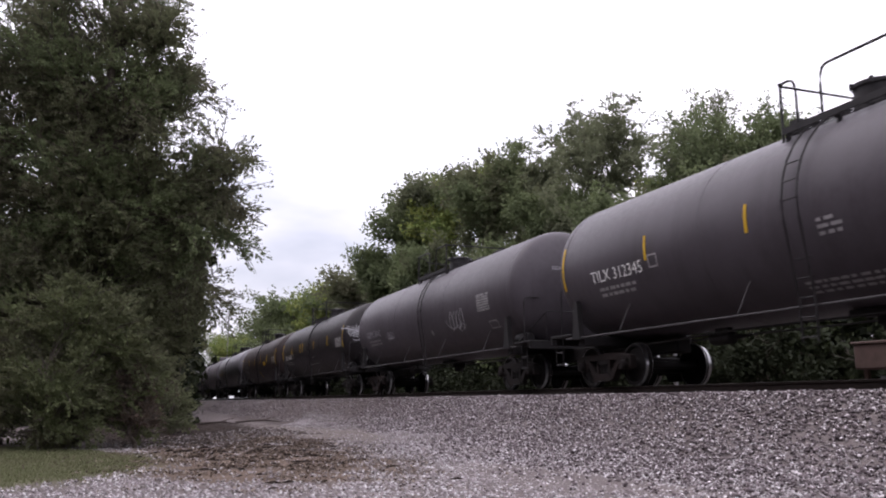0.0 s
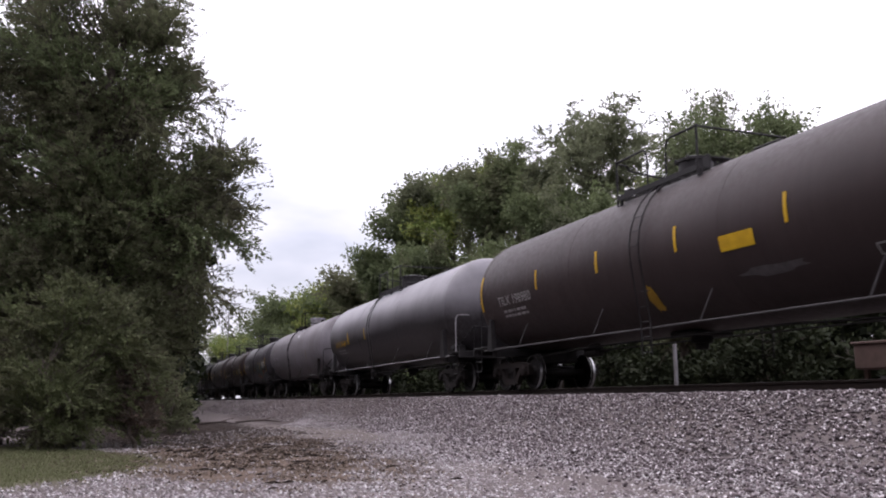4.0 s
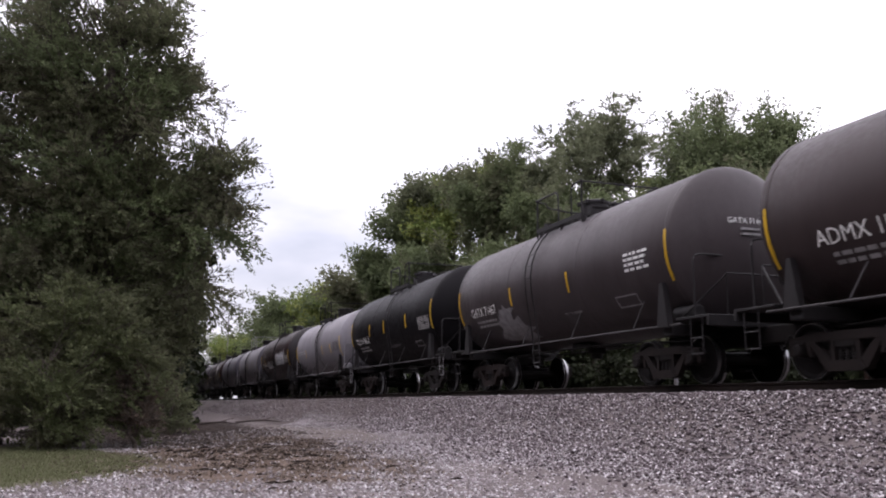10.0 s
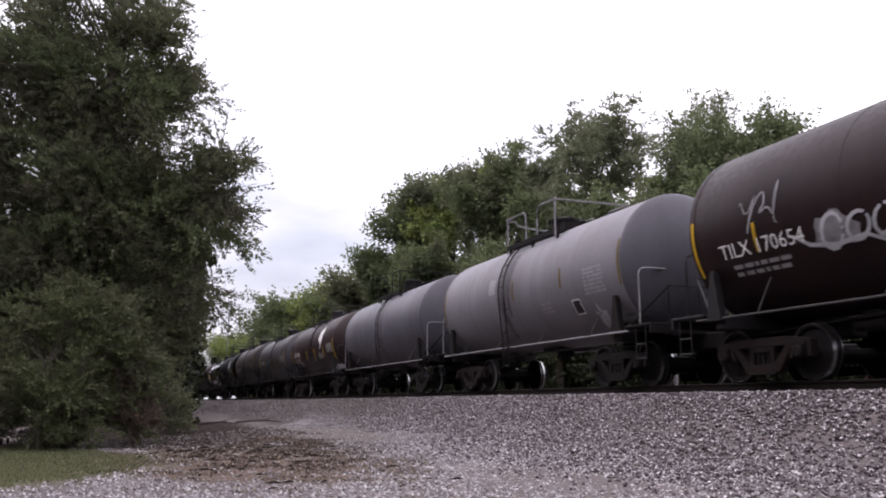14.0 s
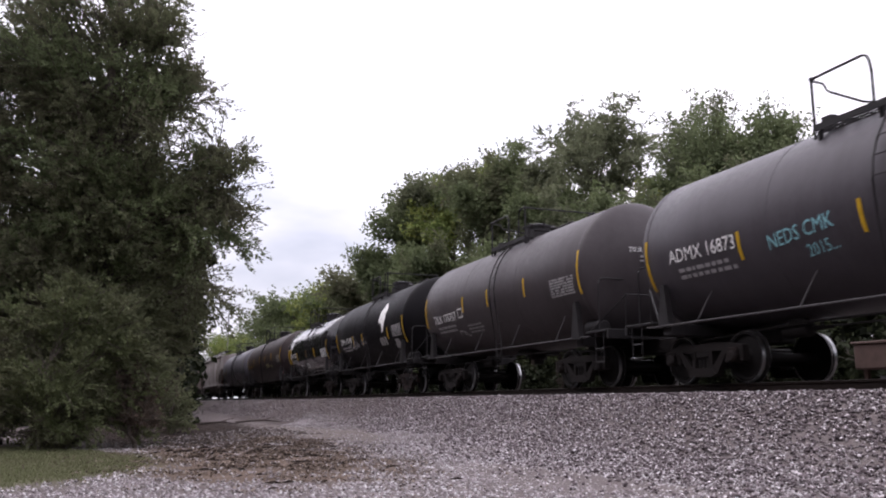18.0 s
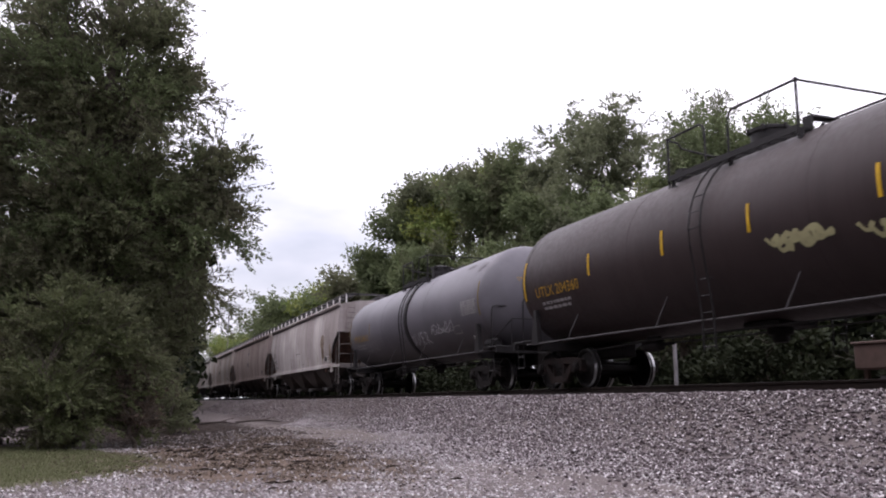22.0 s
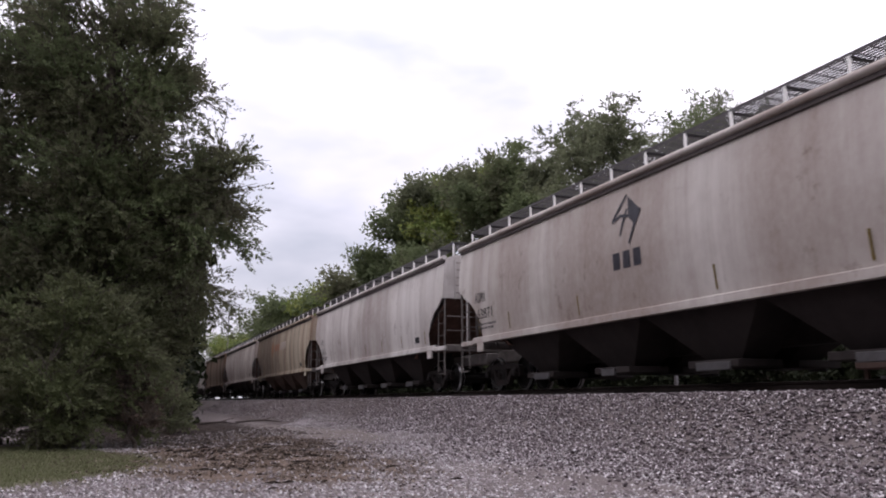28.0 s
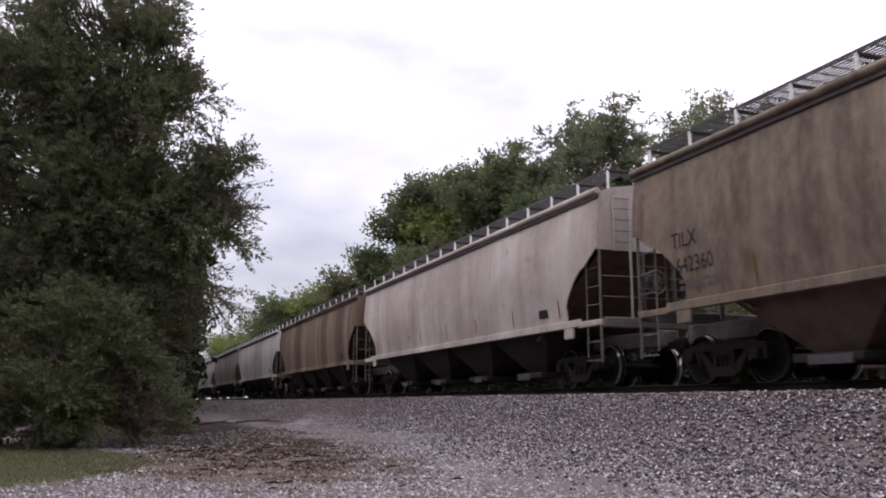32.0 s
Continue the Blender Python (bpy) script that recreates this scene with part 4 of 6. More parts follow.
    for x, k in ((-0.75, 0.10), (0.85, 0.08)):
        g = Geo()
        g.lathe([(zt - 0.04, k), (zt + 0.2, k), (zt + 0.22, k + 0.03), (zt + 0.26, k + 0.03), (zt + 0.30, 0.03), (zt + 0.34, 0.0)], 12, "z", (x, 0.12, 0))
        part("valve", g, fit_mat, platform)
    lad = spec.get("ladder", (gap[0] + gap[1]) / 2)
    # ladders up both sides, curved with the shell
    for y in (-1, 1):
        for lx in (-0.16, 0.16):
            x = lad + lx
            pts = [(x, y * 1.47, 0.55)] + [(x, y * 1.49, 1.22)]
            for i in range(7):
                a = radians(-8 + 66 * i / 6)
                pts.append((x, y * (R + 0.10) * math.cos(a), zc + (R + 0.10) * math.sin(a)))
            part("ladder_rail", Geo().pipe(pts, 0.02, 5), fit_mat, car)
        for i in range(10):
            z = 0.62 + 0.30 * i
            yy = 1.48
            if z > zc:
                a = math.asin(min(0.98, (z - zc) / (R + 0.10)))
                yy = (R + 0.10) * math.cos(a)
            if z < zt - 0.1:
                x = lad
                part("rung", Geo().pipe([(x - 0.16, y * yy, z), (x + 0.16, y * yy, z)], 0.013, 5), fit_mat, car)
    # markings

    def lift_v(v):
        """The same height above the rails on this tank's own curve."""
        return R * math.asin(max(-1, min(1, (R0 * math.sin(v / R0) + zm - zc) / R)))

    def wrap(u, v, e):
        a = lift_v(v) / R
        return (u, -(R + e) * math.cos(a), zc + (R + e) * math.sin(a))

    def on_head(y, z, e):
        return (half + head_out(min(0.99, math.hypot(y, z - zc) / R), head, bow) + e, y, z)

    skin = Skin(car, wrap)
    sv = spec.get("strip_v", 0.05)
    row = spec.get("strips", (-half * 0.36, 0.0, half * 0.46))
    ends = ((-half + 0.06, sv - 0.48, sv + 0.52), (half - 0.12, sv - 0.48, sv + 0.52)) if spec.get("end_strips", True) else ()
    for x, v0, v1 in ends + tuple((x, sv - 0.24, sv + 0.24) for x in row):
        part("reflector_strip", strip_on_round(x, x + 0.065, lift_v(v0), lift_v(v1), R, zc), spec.get("strip_mat", M_YELLOW), car, "yellow reflective strip")
    if spec.get("mark"):
        mm = spec.get("mark_mat", M_WHITE)
        mx, mv = spec.get("mark_at", (-half + 0.8, -0.43))
        pts, fs = flat_text(spec["mark"], 0.35, 1.0)
        wide = max(q[0] for q in pts)
        k = spec.get("mark_width", 1.93) / wide
        split = max(q[0] for q in flat_text(spec["mark"].split()[0], 0.35, 1.0)[0]) + 0.03
        for name, pick in (("reporting_mark", lambda x: x < split), ("car_number", lambda x: x >= split)):
            skin.lay(name, [(x * k, y) for x, y in pts], [q for q in fs if pick(sum(pts[i][0] for i in q) / len(q))], (mx, mv), mm, "", 0.02)
        skin.bars(small_print(rng, 2, 1.5, 0.07, 0.06), (mx + 0.2, mv - 0.20), M_DIMWHITE, "stencil")
        # the same mark on the forward head
        pts, fs = flat_text(spec["mark"], 0.155, 1.0)
        hk = 0.85 / max(q[0] for q in pts)
        split = max(q[0] for q in flat_text(spec["mark"].split()[0], 0.155, 1.0)[0]) + 0.01
        for name, pick in (("head_mark", lambda x: x < split), ("head_number", lambda x: x >= split)):
            some = [q for q in fs if pick(sum(pts[i][0] for i in q) / len(q))]
            order = {i: n for n, i in enumerate(sorted({i for q in some for i in q}))}
            me = bpy.data.meshes.new(name)
            me.from_pydata([on_head(-0.6 + pts[i][0] * hk, zm + 0.5 + pts[i][1], 0.02) for i in order], [], [tuple(order[i] for i in q) for q in some])
            me.materials.append(mm)
            part(name, me, None, car)
        g = Geo()
        for i in range(2):
            g.box((on_head(-0.12, zm + 0.39 - 0.1 * i, 0)[0], -0.12, zm + 0.39 - 0.1 * i), (0.06, 0.42, 0.04), 0)
        part("head_stencil", g, M_DIMWHITE, car)
    if spec.get("panel", True):
        px, pv = spec.get("panel_x", half - 1.45), spec.get("panel_v", 0.06)
        wide, tall = spec.get("panel_size", (1.15, 0.44))
        pts, fs = [], []
        for r in range(7):
            x = 0.0
            while x < wide - 0.05:
                w = min(wide - x, rng.uniform(0.07, 0.30))
                y = -tall * (r + 1) / 7
                n = len(pts)
                pts += [(x, y), (x + w, y), (x + w, y + tall / 7 * 0.68), (x, y + tall / 7 * 0.68)]
                fs.append((n, n + 1, n + 2, n + 3))
                x += w + rng.uniform(0.015, 0.04) * (1.0 if rng.random() < 0.8 else 3.0)
        tagged(skin.lay("data_panel", pts, fs, (px, pv), spec.get("panel_mat", M_DIMWHITE)), kind="stuff")
    if spec.get("head_scrawl"):
        strokes = [[(0.36 + 0.06 * (i - 4), -0.12 + 0.015 * abs(i - 4)), (0.36 + 0.085 * (i - 4), 0.12), (0.36 + 0.10 * (i - 4) + rng.uniform(-0.03, 0.03), 0.34 + rng.uniform(0.0, 0.14))] for i in range(9)]
        strokes += [[(0.12 + 0.4 * math.sin(0.9 * k), 0.06 + 0.05 * k + 0.04 * math.sin(2 * k)) for k in range(7)], [(0.0, 0.2), (0.25, 0.26), (0.5, 0.22), (0.8, 0.3)], [(0.2, -0.2), (0.36, -0.26), (0.52, -0.2)]]
        q, f = [], []
        for st in strokes:
            a, b = ribbon(st, 0.032)
            f += [tuple(i + len(q) for i in c) for c in b]
            q += a
        me = bpy.data.meshes.new("graffiti")
        me.from_pydata([on_head(-1.42 + x, zm + 0.1 + y, 0.03) for x, y in q], [], f)
        me.materials.append(M_GRAFF)
        part("graffiti", me, None, car, "spiky white graffiti on the round end")
    if spec.get("spill"):
        for dx, w, v1, n in ((-0.02, 0.60, -1.25, 9), (0.34, 0.30, -0.6, 7), (-0.30, 0.22, -0.3, 7)):
            left = [(lad + dx - w / 2 + rng.uniform(-0.05, 0.05), 1.25 + (v1 - 1.25) * i / n) for i in range(n + 1)]
            right = [(x + w * rng.uniform(0.75, 1.15) * (1 - 0.6 * i / n), v) for i, (x, v) in enumerate(left)]
            fs = [(i, i + 1, n + 2 + i, n + 1 + i) for i in range(n)]
            skin.lay("stain", left + right, fs, (0, 0), spec["spill"], "dark dried spill run down from the hatch", 0.006)
    for k in spec.get("extra", ()):
        k(skin, half, R, rng)
    return car


def add_scrawl(x, v, w, h, loops, material=None, width=0.035, n=1, label="white spray-paint scrawl"):
    def draw(skin, half, R, rng):
        strokes = [scrawl(rng, w, h, loops) for _ in range(n)]
        skin.brush(strokes, width, (x, v), material or M_GRAFF, "graffiti", label)
    return draw


def add_loops(x, v, w, h, n, width=0.03, material=None, label="thin white looping graffiti"):
    """A tag of upright loops with a tail on both ends."""
    def draw(skin, half, R, rng):
        strokes = []
        for i in range(n):
            cx, k = w * (i + 0.6) / n, rng.uniform(0.75, 1.1)
            strokes.append([(cx + 0.42 * w / n * math.cos(a) + 0.12 * h * math.sin(a), h * 0.5 + 0.48 * h * k * math.sin(a)) for a in (0.5 * j + i for j in range(13))])
        strokes.append([(-0.25 * w, h * 0.62), (-0.1 * w, h * 0.25), (0.15 * w, h * 0.1), (0.45 * w, h * 0.22), (0.62 * w, -0.12 * h)])
        strokes.append([(0.55 * w, 0.1 * h), (0.8 * w, 0.3 * h), (1.08 * w, 0.15 * h)])
        skin.brush(strokes, width, (x, v), material or M_GRAFF, "graffiti", label)
    return draw


def add_strokes(x, v, strokes, width, material=None, label="thin white angular graffiti"):
    def draw(skin, half, R, rng):
        skin.brush(strokes, width, (x, v), material or M_GRAFF, "graffiti", label)
    return draw


def add_words(x, v, text, size, material, label, squeeze=0.75, rise=0.0):
    """Hand-painted words that climb along the side."""
    def draw(skin, half, R, rng):
        pts, fs = flat_text(text, size, squeeze)
        skin.lay("graffiti", [(a, b + rise * a) for a, b in pts], fs, (x, v), material, label, 0.02)
    return draw


def add_patch(x, v, w, h, material, name, label, jag=0.25):
    def draw(skin, half, R, rng):
        pts = []
        for i in range(18):
            a = 2 * math.pi * i / 18
            k = 1 + rng.uniform(-jag, jag)
            pts.append((w / 2 * k * math.cos(a), h / 2 * k * math.sin(a)))
        skin.poly(pts, (x, v), material, name, label)
    return draw


def add_diamond(x, v, h):
    """A plain leaf-like diamond over three blocks: a company's sign with no letters."""
    def draw(skin, half, R, rng):
        skin.poly([(0.0, -0.5 * h), (-0.34 * h, -0.12 * h), (-0.24 * h, 0.18 * h), (0.1 * h, 0.5 * h), (0.40 * h, 0.26 * h), (0.28 * h, -0.15 * h)], (x, v), M_WHITE, "emblem", "white diamond emblem")
        skin.bars([(-0.36 * h + 0.24 * h * i, -0.86 * h, 0.16 * h, 0.24 * h) for i in range(3)], (x, v), M_DIMWHITE, "emblem_block")
        skin.brush([[(-0.02, -0.4 * h), (0.0, -0.1 * h), (0.10 * h, 0.3 * h)]], 0.03, (x, v), M_LOGO, "emblem_line")
    return draw


def add_placard(x, v, material=None):
    def draw(skin, half, R, rng):
        s = 0.19
        skin.poly([(0, -s), (s, 0), (0, s), (-s, 0)], (x, v), M_WHITE, "placard", "white and red diamond placard")
        skin.poly([(0, -s * 0.45), (s * 0.45, 0), (0, s * 0.45), (-s * 0.45, 0)], (x, v), material or M_RED, "placard_mark", "", 0.018)
    return draw


def add_frame(x, v, w=0.34, h=0.26, material=None):
    def draw(skin, half, R, rng):
        t = 0.03
        skin.bars([(0, 0, w, t), (0, h - t, w, t), (0, t, t, h - 2 * t), (w - t, t, t, h - 2 * t)], (x, v), material or M_DIMWHITE, "card_holder")
    return draw


def add_lines(x, v, rows, w, material=None):
    def draw(skin, half, R, rng):
        skin.bars(small_print(rng, rows, w), (x, v), material or M_DIMWHITE, "stencil")
    return draw


def add_block(x, v, w, h, material, name, label):
    def draw(skin, half, R, rng):
        skin.bars([(0, 0, w, h)], (x, v), material, name, label)
    return draw


def add_letters(x, v, count, w, h, material):
    """Bold graffiti letters, each a pair of slanting round-topped bars."""
    def draw(skin, half, R, rng):
        for i in range(count):
            o = x + i * (w + 0.12)
            for j in range(2):
                k, b = h * rng.uniform(0.85, 1.1), w * 0.40
                pts = [(0, 0), (b, 0.03), (b * 1.1, k * 0.5), (b * 1.25, k * 0.85), (b * 1.0, k), (b * 0.5, k * 1.03), (b * 0.15, k * 0.9), (0.03, k * 0.5)]
                skin.poly([(p + rng.uniform(-0.02, 0.02), q + rng.uniform(-0.02, 0.02)) for p, q in pts], (o + j * w * 0.52, v), material, "graffiti", "bold white graffiti bar")
    return draw


def side_y(z):
    """Half width of a covered hopper's bulging side at a height."""
    t = (z - 1.55) / (4.16 - 1.55)
    return 1.50 + 0.12 * math.sin(math.pi * min(1, max(0, t * 0.9 + 0.05)))


def hopper_car(s_rear, length, skin_mat, label, spec):
    """A four-bay covered hopper with round sides and a roof walk."""
    rng = random.Random(int(-s_rear * 10))
    mid = s_rear + length / 2
    car = thing("hopper_car", pose(mid, TRACK_Y, RAIL_Z), label, "hopper car", "covered hopper cars of the train")
    B = length / 2 - 0.69
    EAVE, SILL = 4.16, 1.325
    cut_hi, cut = 2.93, 1.55
    # side sheets: columns along the car, each from its own foot up to the eave
    def foot(d):
        if d < 0.10:
            return cut_hi
        if d < 0.55:
            return cut_hi - 0.30 * (d - 0.1) / 0.45
        if d < cut:
            q = (d - 0.55) / (cut - 0.55)
            return 2.63 - (2.63 - 1.85) * q ** 1.6 if q < 0.98 else 1.85
        return SILL + 0.16
    cols = [0.0, 0.1, 0.3, 0.55, 0.75, 0.95, 1.15, 1.35, 1.50, 1.549]
    xs = [-B + c for c in cols] + [-B + cut + (2 * B - 2 * cut) * i / 12 for i in range(13)] + [B - c for c in cols[::-1]]
    for side in (-1, 1):
        g = Geo()
        n = 9
        vs, fs = [], []
        for t in (0.0, -0.03):
            for x in xs:
                d = min(B - x, x + B)
                z0 = foot(d + 1e-6)
                for j in range(n + 1):
                    z = z0 + (EAVE - z0) * j / n
                    vs.append((x, side * (side_y(z) + t), z))
        m = len(xs) * (n + 1)
        for i in range(len(xs) - 1):
            for j in range(n):
                a = i * (n + 1) + j
                b = a + n + 1
                fs += [(a, b, b + 1, a + 1), (m + a, m + a + 1, m + b + 1, m + b)]
            a = i * (n + 1)
            fs.append((a, m + a, m + a + n + 1, a + n + 1))
        fs += [(j, j + 1, m + j + 1, m + j) for j in range(n)]
        e = (len(xs) - 1) * (n + 1)
        fs += [(e + j, m + e + j, m + e + j + 1, e + j + 1) for j in range(n)]
        part("side_sheet", g.add(vs, fs), skin_mat, car)
        g = Geo()
        g.box((0, side * 1.52, SILL + 0.08), (2 * B - 1.9, 0.10, 0.17), 0.015)
        for s in (-1, 1):
            g.box((s * (B - 0.5), side * 1.50, SILL + 0.03), (1.0, 0.12, 0.13), 0.015)
            g.box((s * (B - 1.45), side * 1.53, SILL - 0.08), (0.42, 0.06, 0.34), 0.02)
        part("side_sill", g, skin_mat, car)
        part("eave_rail", Geo().pipe([(-B - 0.02, side * 1.56, EAVE + 0.075), (B + 0.02, side * 1.56, EAVE + 0.075)], 0.078, 10), skin_mat, car, "rolled pale eave rail")
        # the eave's shadow line, built as a thin dark strip
        part("drip_strip", Geo().box((0, side * 1.545, EAVE - 0.04), (2 * B, 0.05, 0.085), 0.012), M_EAVE_SHADOW, car, "dark strip drawn as the shadow line under the eave")
    # roof
    g = Geo()
    poly = [(-1.54, EAVE + 0.05), (-1.2, EAVE + 0.17), (-0.6, EAVE + 0.27), (0, EAVE + 0.30), (0.6, EAVE + 0.27), (1.2, EAVE + 0.17), (1.54, EAVE + 0.05), (1.5, EAVE), (-1.5, EAVE)]
    g.prism(poly, -B, B, "x")
    part("roof", g, skin_mat, car)
    for i in range(5):
        g = Geo()
        x0 = -B + 1.0 + i * (2 * B - 2) / 5
        g.box((x0 + (2 * B - 2) / 10, 0, EAVE + 0.36), ((2 * B - 2) / 5 - 0.25, 0.62, 0.12), 0.04)
        part("hatch", g, skin_mat, car)
    # roof walks on posts, with end crossovers
    zt = EAVE + 0.615
    for y in (-1, 1):
        g = Geo()
        grating(g, -B + 0.05, B - 0.05, y * 0.92 - 0.28, y * 0.92 + 0.28, zt, 0.08, 0.013, 0.025)
        g.box((0, y * 1.21, zt), (2 * B - 0.1, 0.025, 0.045))
        walk_ob = part("roof_walk", g, M_STEPGREY, car, "steel grating roof walk")
        k = 15
        for i in range(k):
            x = -B + 0.12 + (2 * B - 0.24) * i / (k - 1)
            part("walk_post", Geo().box((x, y * 1.20, EAVE + 0.335), (0.055, 0.05, 0.53), 0.008), M_WHITE, walk_ob)
            part("walk_bracket", Geo().box((x, y * 0.90, zt - 0.045), (0.06, 0.62, 0.05), 0.008), M_BLACK, walk_ob, "dark cross bracket")
    for s in (-1, 1):
        g = Geo()
        x0, x1 = sorted((s * (B - 0.05), s * (B - 0.55)))
        grating(g, x0, x1, -0.64, 0.64, zt, 0.08, 0.013, 0.025)
        part("roof_walk", g, M_STEPGREY, car)
    # ends: upper end sheet, slope sheet, posts, ladders
    for s in (-1, 1):
        g = Geo()
        poly = [(-side_y(cut_hi) + 0.01, cut_hi)]
        for i in range(6):
            z = cut_hi + (EAVE - cut_hi) * i / 5
            poly.append((-side_y(z) + 0.012, z))
        poly += [(y, z) for y, z in ((-0.8, EAVE + 0.22), (0.8, EAVE + 0.22))]
        for i in range(5, -1, -1):
            z = cut_hi + (EAVE - cut_hi) * i / 5
            poly.append((side_y(z) - 0.012, z))
        g.prism(poly[1:], s * (B - 0.03), s * B, "x")
        part("end_sheet", g, skin_mat, car)
        g = Geo()
        w = 1.47
        xa, xb = s * (B - 0.05), s * (B - 3.2)
        g.add([(xa, -w, cut_hi), (xa, w, cut_hi), (xb, w, 1.15), (xb, -w, 1.15), (xa, -w, cut_hi + 0.04), (xa, w, cut_hi + 0.04), (xb, w, 1.19), (xb, -w, 1.19)],
              [(0, 1, 2, 3), (4, 7, 6, 5), (0, 4, 5, 1), (2, 6, 7, 3), (1, 5, 6, 2), (0, 3, 7, 4)])
        part("slope_sheet", g, M_SLOPE, car, "grimy sloping end sheet")
        g = Geo()
        g.box((s * (B + 0.02), 0, SILL + 0.02), (0.16, 3.0, 0.22), 0.02)
        g.box((s * (B - 1.2), 0, 1.02), (2.9, 0.42, 0.36), 0.03)
        part("end_sill", g, M_GRIMYGREY, car)
        for y in (-0.4, 0.4):
            part("end_post", Geo().box((s * (B - 0.10), y, (cut_hi + SILL) / 2), (0.09, 0.07, cut_hi - SILL), 0.01), M_GRIMYGREY, car)
        for y in (-1, 1):
            for dx in (0.05, 0.62):
                zb, zh = (0.50, cut_hi + 0.05) if dx < 0.3 else (0.62, 2.66)
                part("ladder_rail", Geo().pipe([(s * (B - dx), y * 1.53, zb), (s * (B - dx), y * 1.53, zh)], 0.032 if dx < 0.3 else 0.02, 6), M_GRIMYGREY, car)
            for i in range(6):
                z = 0.55 + 0.40 * i
                part("rung", Geo().pipe([(s * (B - 0.05), y * 1.53, z), (s * (B - 0.62), y * 1.53, z)], 0.014, 5), M_GRIMYGREY, car)
        for z in (1.9, 2.35):
            part("grab_bar", Geo().pipe([(s * (B + 0.02), -1.5, z), (s * (B + 0.02), 0.9, z)], 0.016, 5), M_GRIMYGREY, car)
        g = Geo()
        for z in (3.1, 3.35, 3.6, 3.85, 4.08):
            g.pipe([(s * (B + 0.01), -1.20, z), (s * (B + 0.06), -1.20, z), (s * (B + 0.06), -0.80, z), (s * (B + 0.01), -0.80, z)], 0.012, 5)
        part("end_ladder", g, M_GRIMYGREY, car)
        for y, low in ((-1.20, 2.9), (-0.80, SILL)):
            part("ladder_rail", Geo().box((s * (B + 0.05), y, (low + EAVE) / 2), (0.035, 0.055, EAVE - low), 0.006), skin_mat, car)
        part("coupler", shared("coupler", coupler_mesh), None, car, "", pose(s * (length / 2 - 0.06), 0, 0, 0, 0, 0 if s > 0 else 180))
        add_truck(car, s * (length / 2 - 2.55), mid)
    g = Geo()
    at = (B + 0.16, -0.25, 2.25)
    g.pipe([(at[0], at[1] + 0.26 * math.cos(a), at[2] + 0.26 * math.sin(a)) for a in (2 * math.pi * i / 18 for i in range(18))], 0.022, 6, True)
    for i in range(6):
        a = math.pi * i / 3
        g.pipe([at, (at[0], at[1] + 0.26 * math.cos(a), at[2] + 0.26 * math.sin(a))], 0.016, 5)
    g.lathe([(-0.14, 0.05), (0.02, 0.05), (0.03, 0.02)], 10, "x", at)
    part("brake_wheel", g, M_GRIMYGREY, car, "round hand brake wheel with spokes")
    part("brake_housing", Geo().lathe([(B + 0.02, 0.17), (B + 0.10, 0.19), (B + 0.13, 0.12)], 12, "x", (0, -0.25, 2.25)), M_GRIMYGREY, car, "grimy brake gear housing")
    # bays, outlets and the centre sill, in colours that hold the underside's shade
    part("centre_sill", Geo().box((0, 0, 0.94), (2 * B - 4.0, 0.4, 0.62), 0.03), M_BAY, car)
    bays = 4
    span = 2 * B - 5.3
    for i in range(bays):
        x = -span / 2 + span * (i + 0.5) / bays
        h = span / bays / 2 - 0.05
        for y in (-1, 1):
            g = Geo()
            a = [(x - h, y * 1.46, SILL + 0.02), (x + h, y * 1.46, SILL + 0.02), (x + h, y * 0.22, SILL + 0.02), (x - h, y * 0.22, SILL + 0.02)]
            b = [(x - 0.45, y * 0.86, 0.40), (x + 0.45, y * 0.86, 0.40), (x + 0.45, y * 0.2, 0.40), (x - 0.45, y * 0.2, 0.40)]
            g.add(a + b, [(0, 1, 2, 3), (4, 7, 6, 5), (0, 4, 5, 1), (1, 5, 6, 2), (2, 6, 7, 3), (3, 7, 4, 0)])
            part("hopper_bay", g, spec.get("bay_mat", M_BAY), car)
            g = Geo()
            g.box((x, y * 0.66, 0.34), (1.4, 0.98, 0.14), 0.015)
            gate = part("outlet_gate", g, M_BAY, car, "sliding outlet gate with shade in its colour")
            part("gate_bar", Geo().box((x + rng.uniform(-0.3, 0.3), y * 1.17, 0.30), (rng.uniform(0.45, 0.95), 0.04, 0.15), 0.01), M_STEPGREY, gate, "pale grey gate bar")
    skin = Skin(car, lambda u, v, e: (u, -(side_y(v) + e), v))
    if spec.get("mark"):
        a, b = spec["mark"]
        for word, at, wide, name in ((a, (-B + 1.28, 2.46), 0.74, "reporting_mark"), (b, (-B + 1.36, 1.99), 1.05, "car_number")):
            pts, fs = flat_text(word, 0.41, 1.0)
            k = wide / max(q[0] for q in pts)
            skin.lay(name, [(x * k, y) for x, y in pts], fs, at, spec.get("mark_mat", M_BLACKSTENCIL))
        skin.bars(small_print(rng, 2, 1.2), (-B + 1.4, 1.80), M_FADED, "stencil")
    for x in spec.get("strips", (-B + 1.9, -6.0, -2.35, 0.12, 2.5, 5.0, B - 1.9)):
        skin.bars([(0, 0, 0.055, 0.44)], (x, 1.58), M_OLDTAPE, "reflector_strip")
    skin.bars([(0, 0, 0.46, 0.2)], (B - 2.9, 1.66), M_BLACKSTENCIL, "card_board")
    for k in spec.get("extra", ()):
        k(skin, B, 0, rng)
    return car


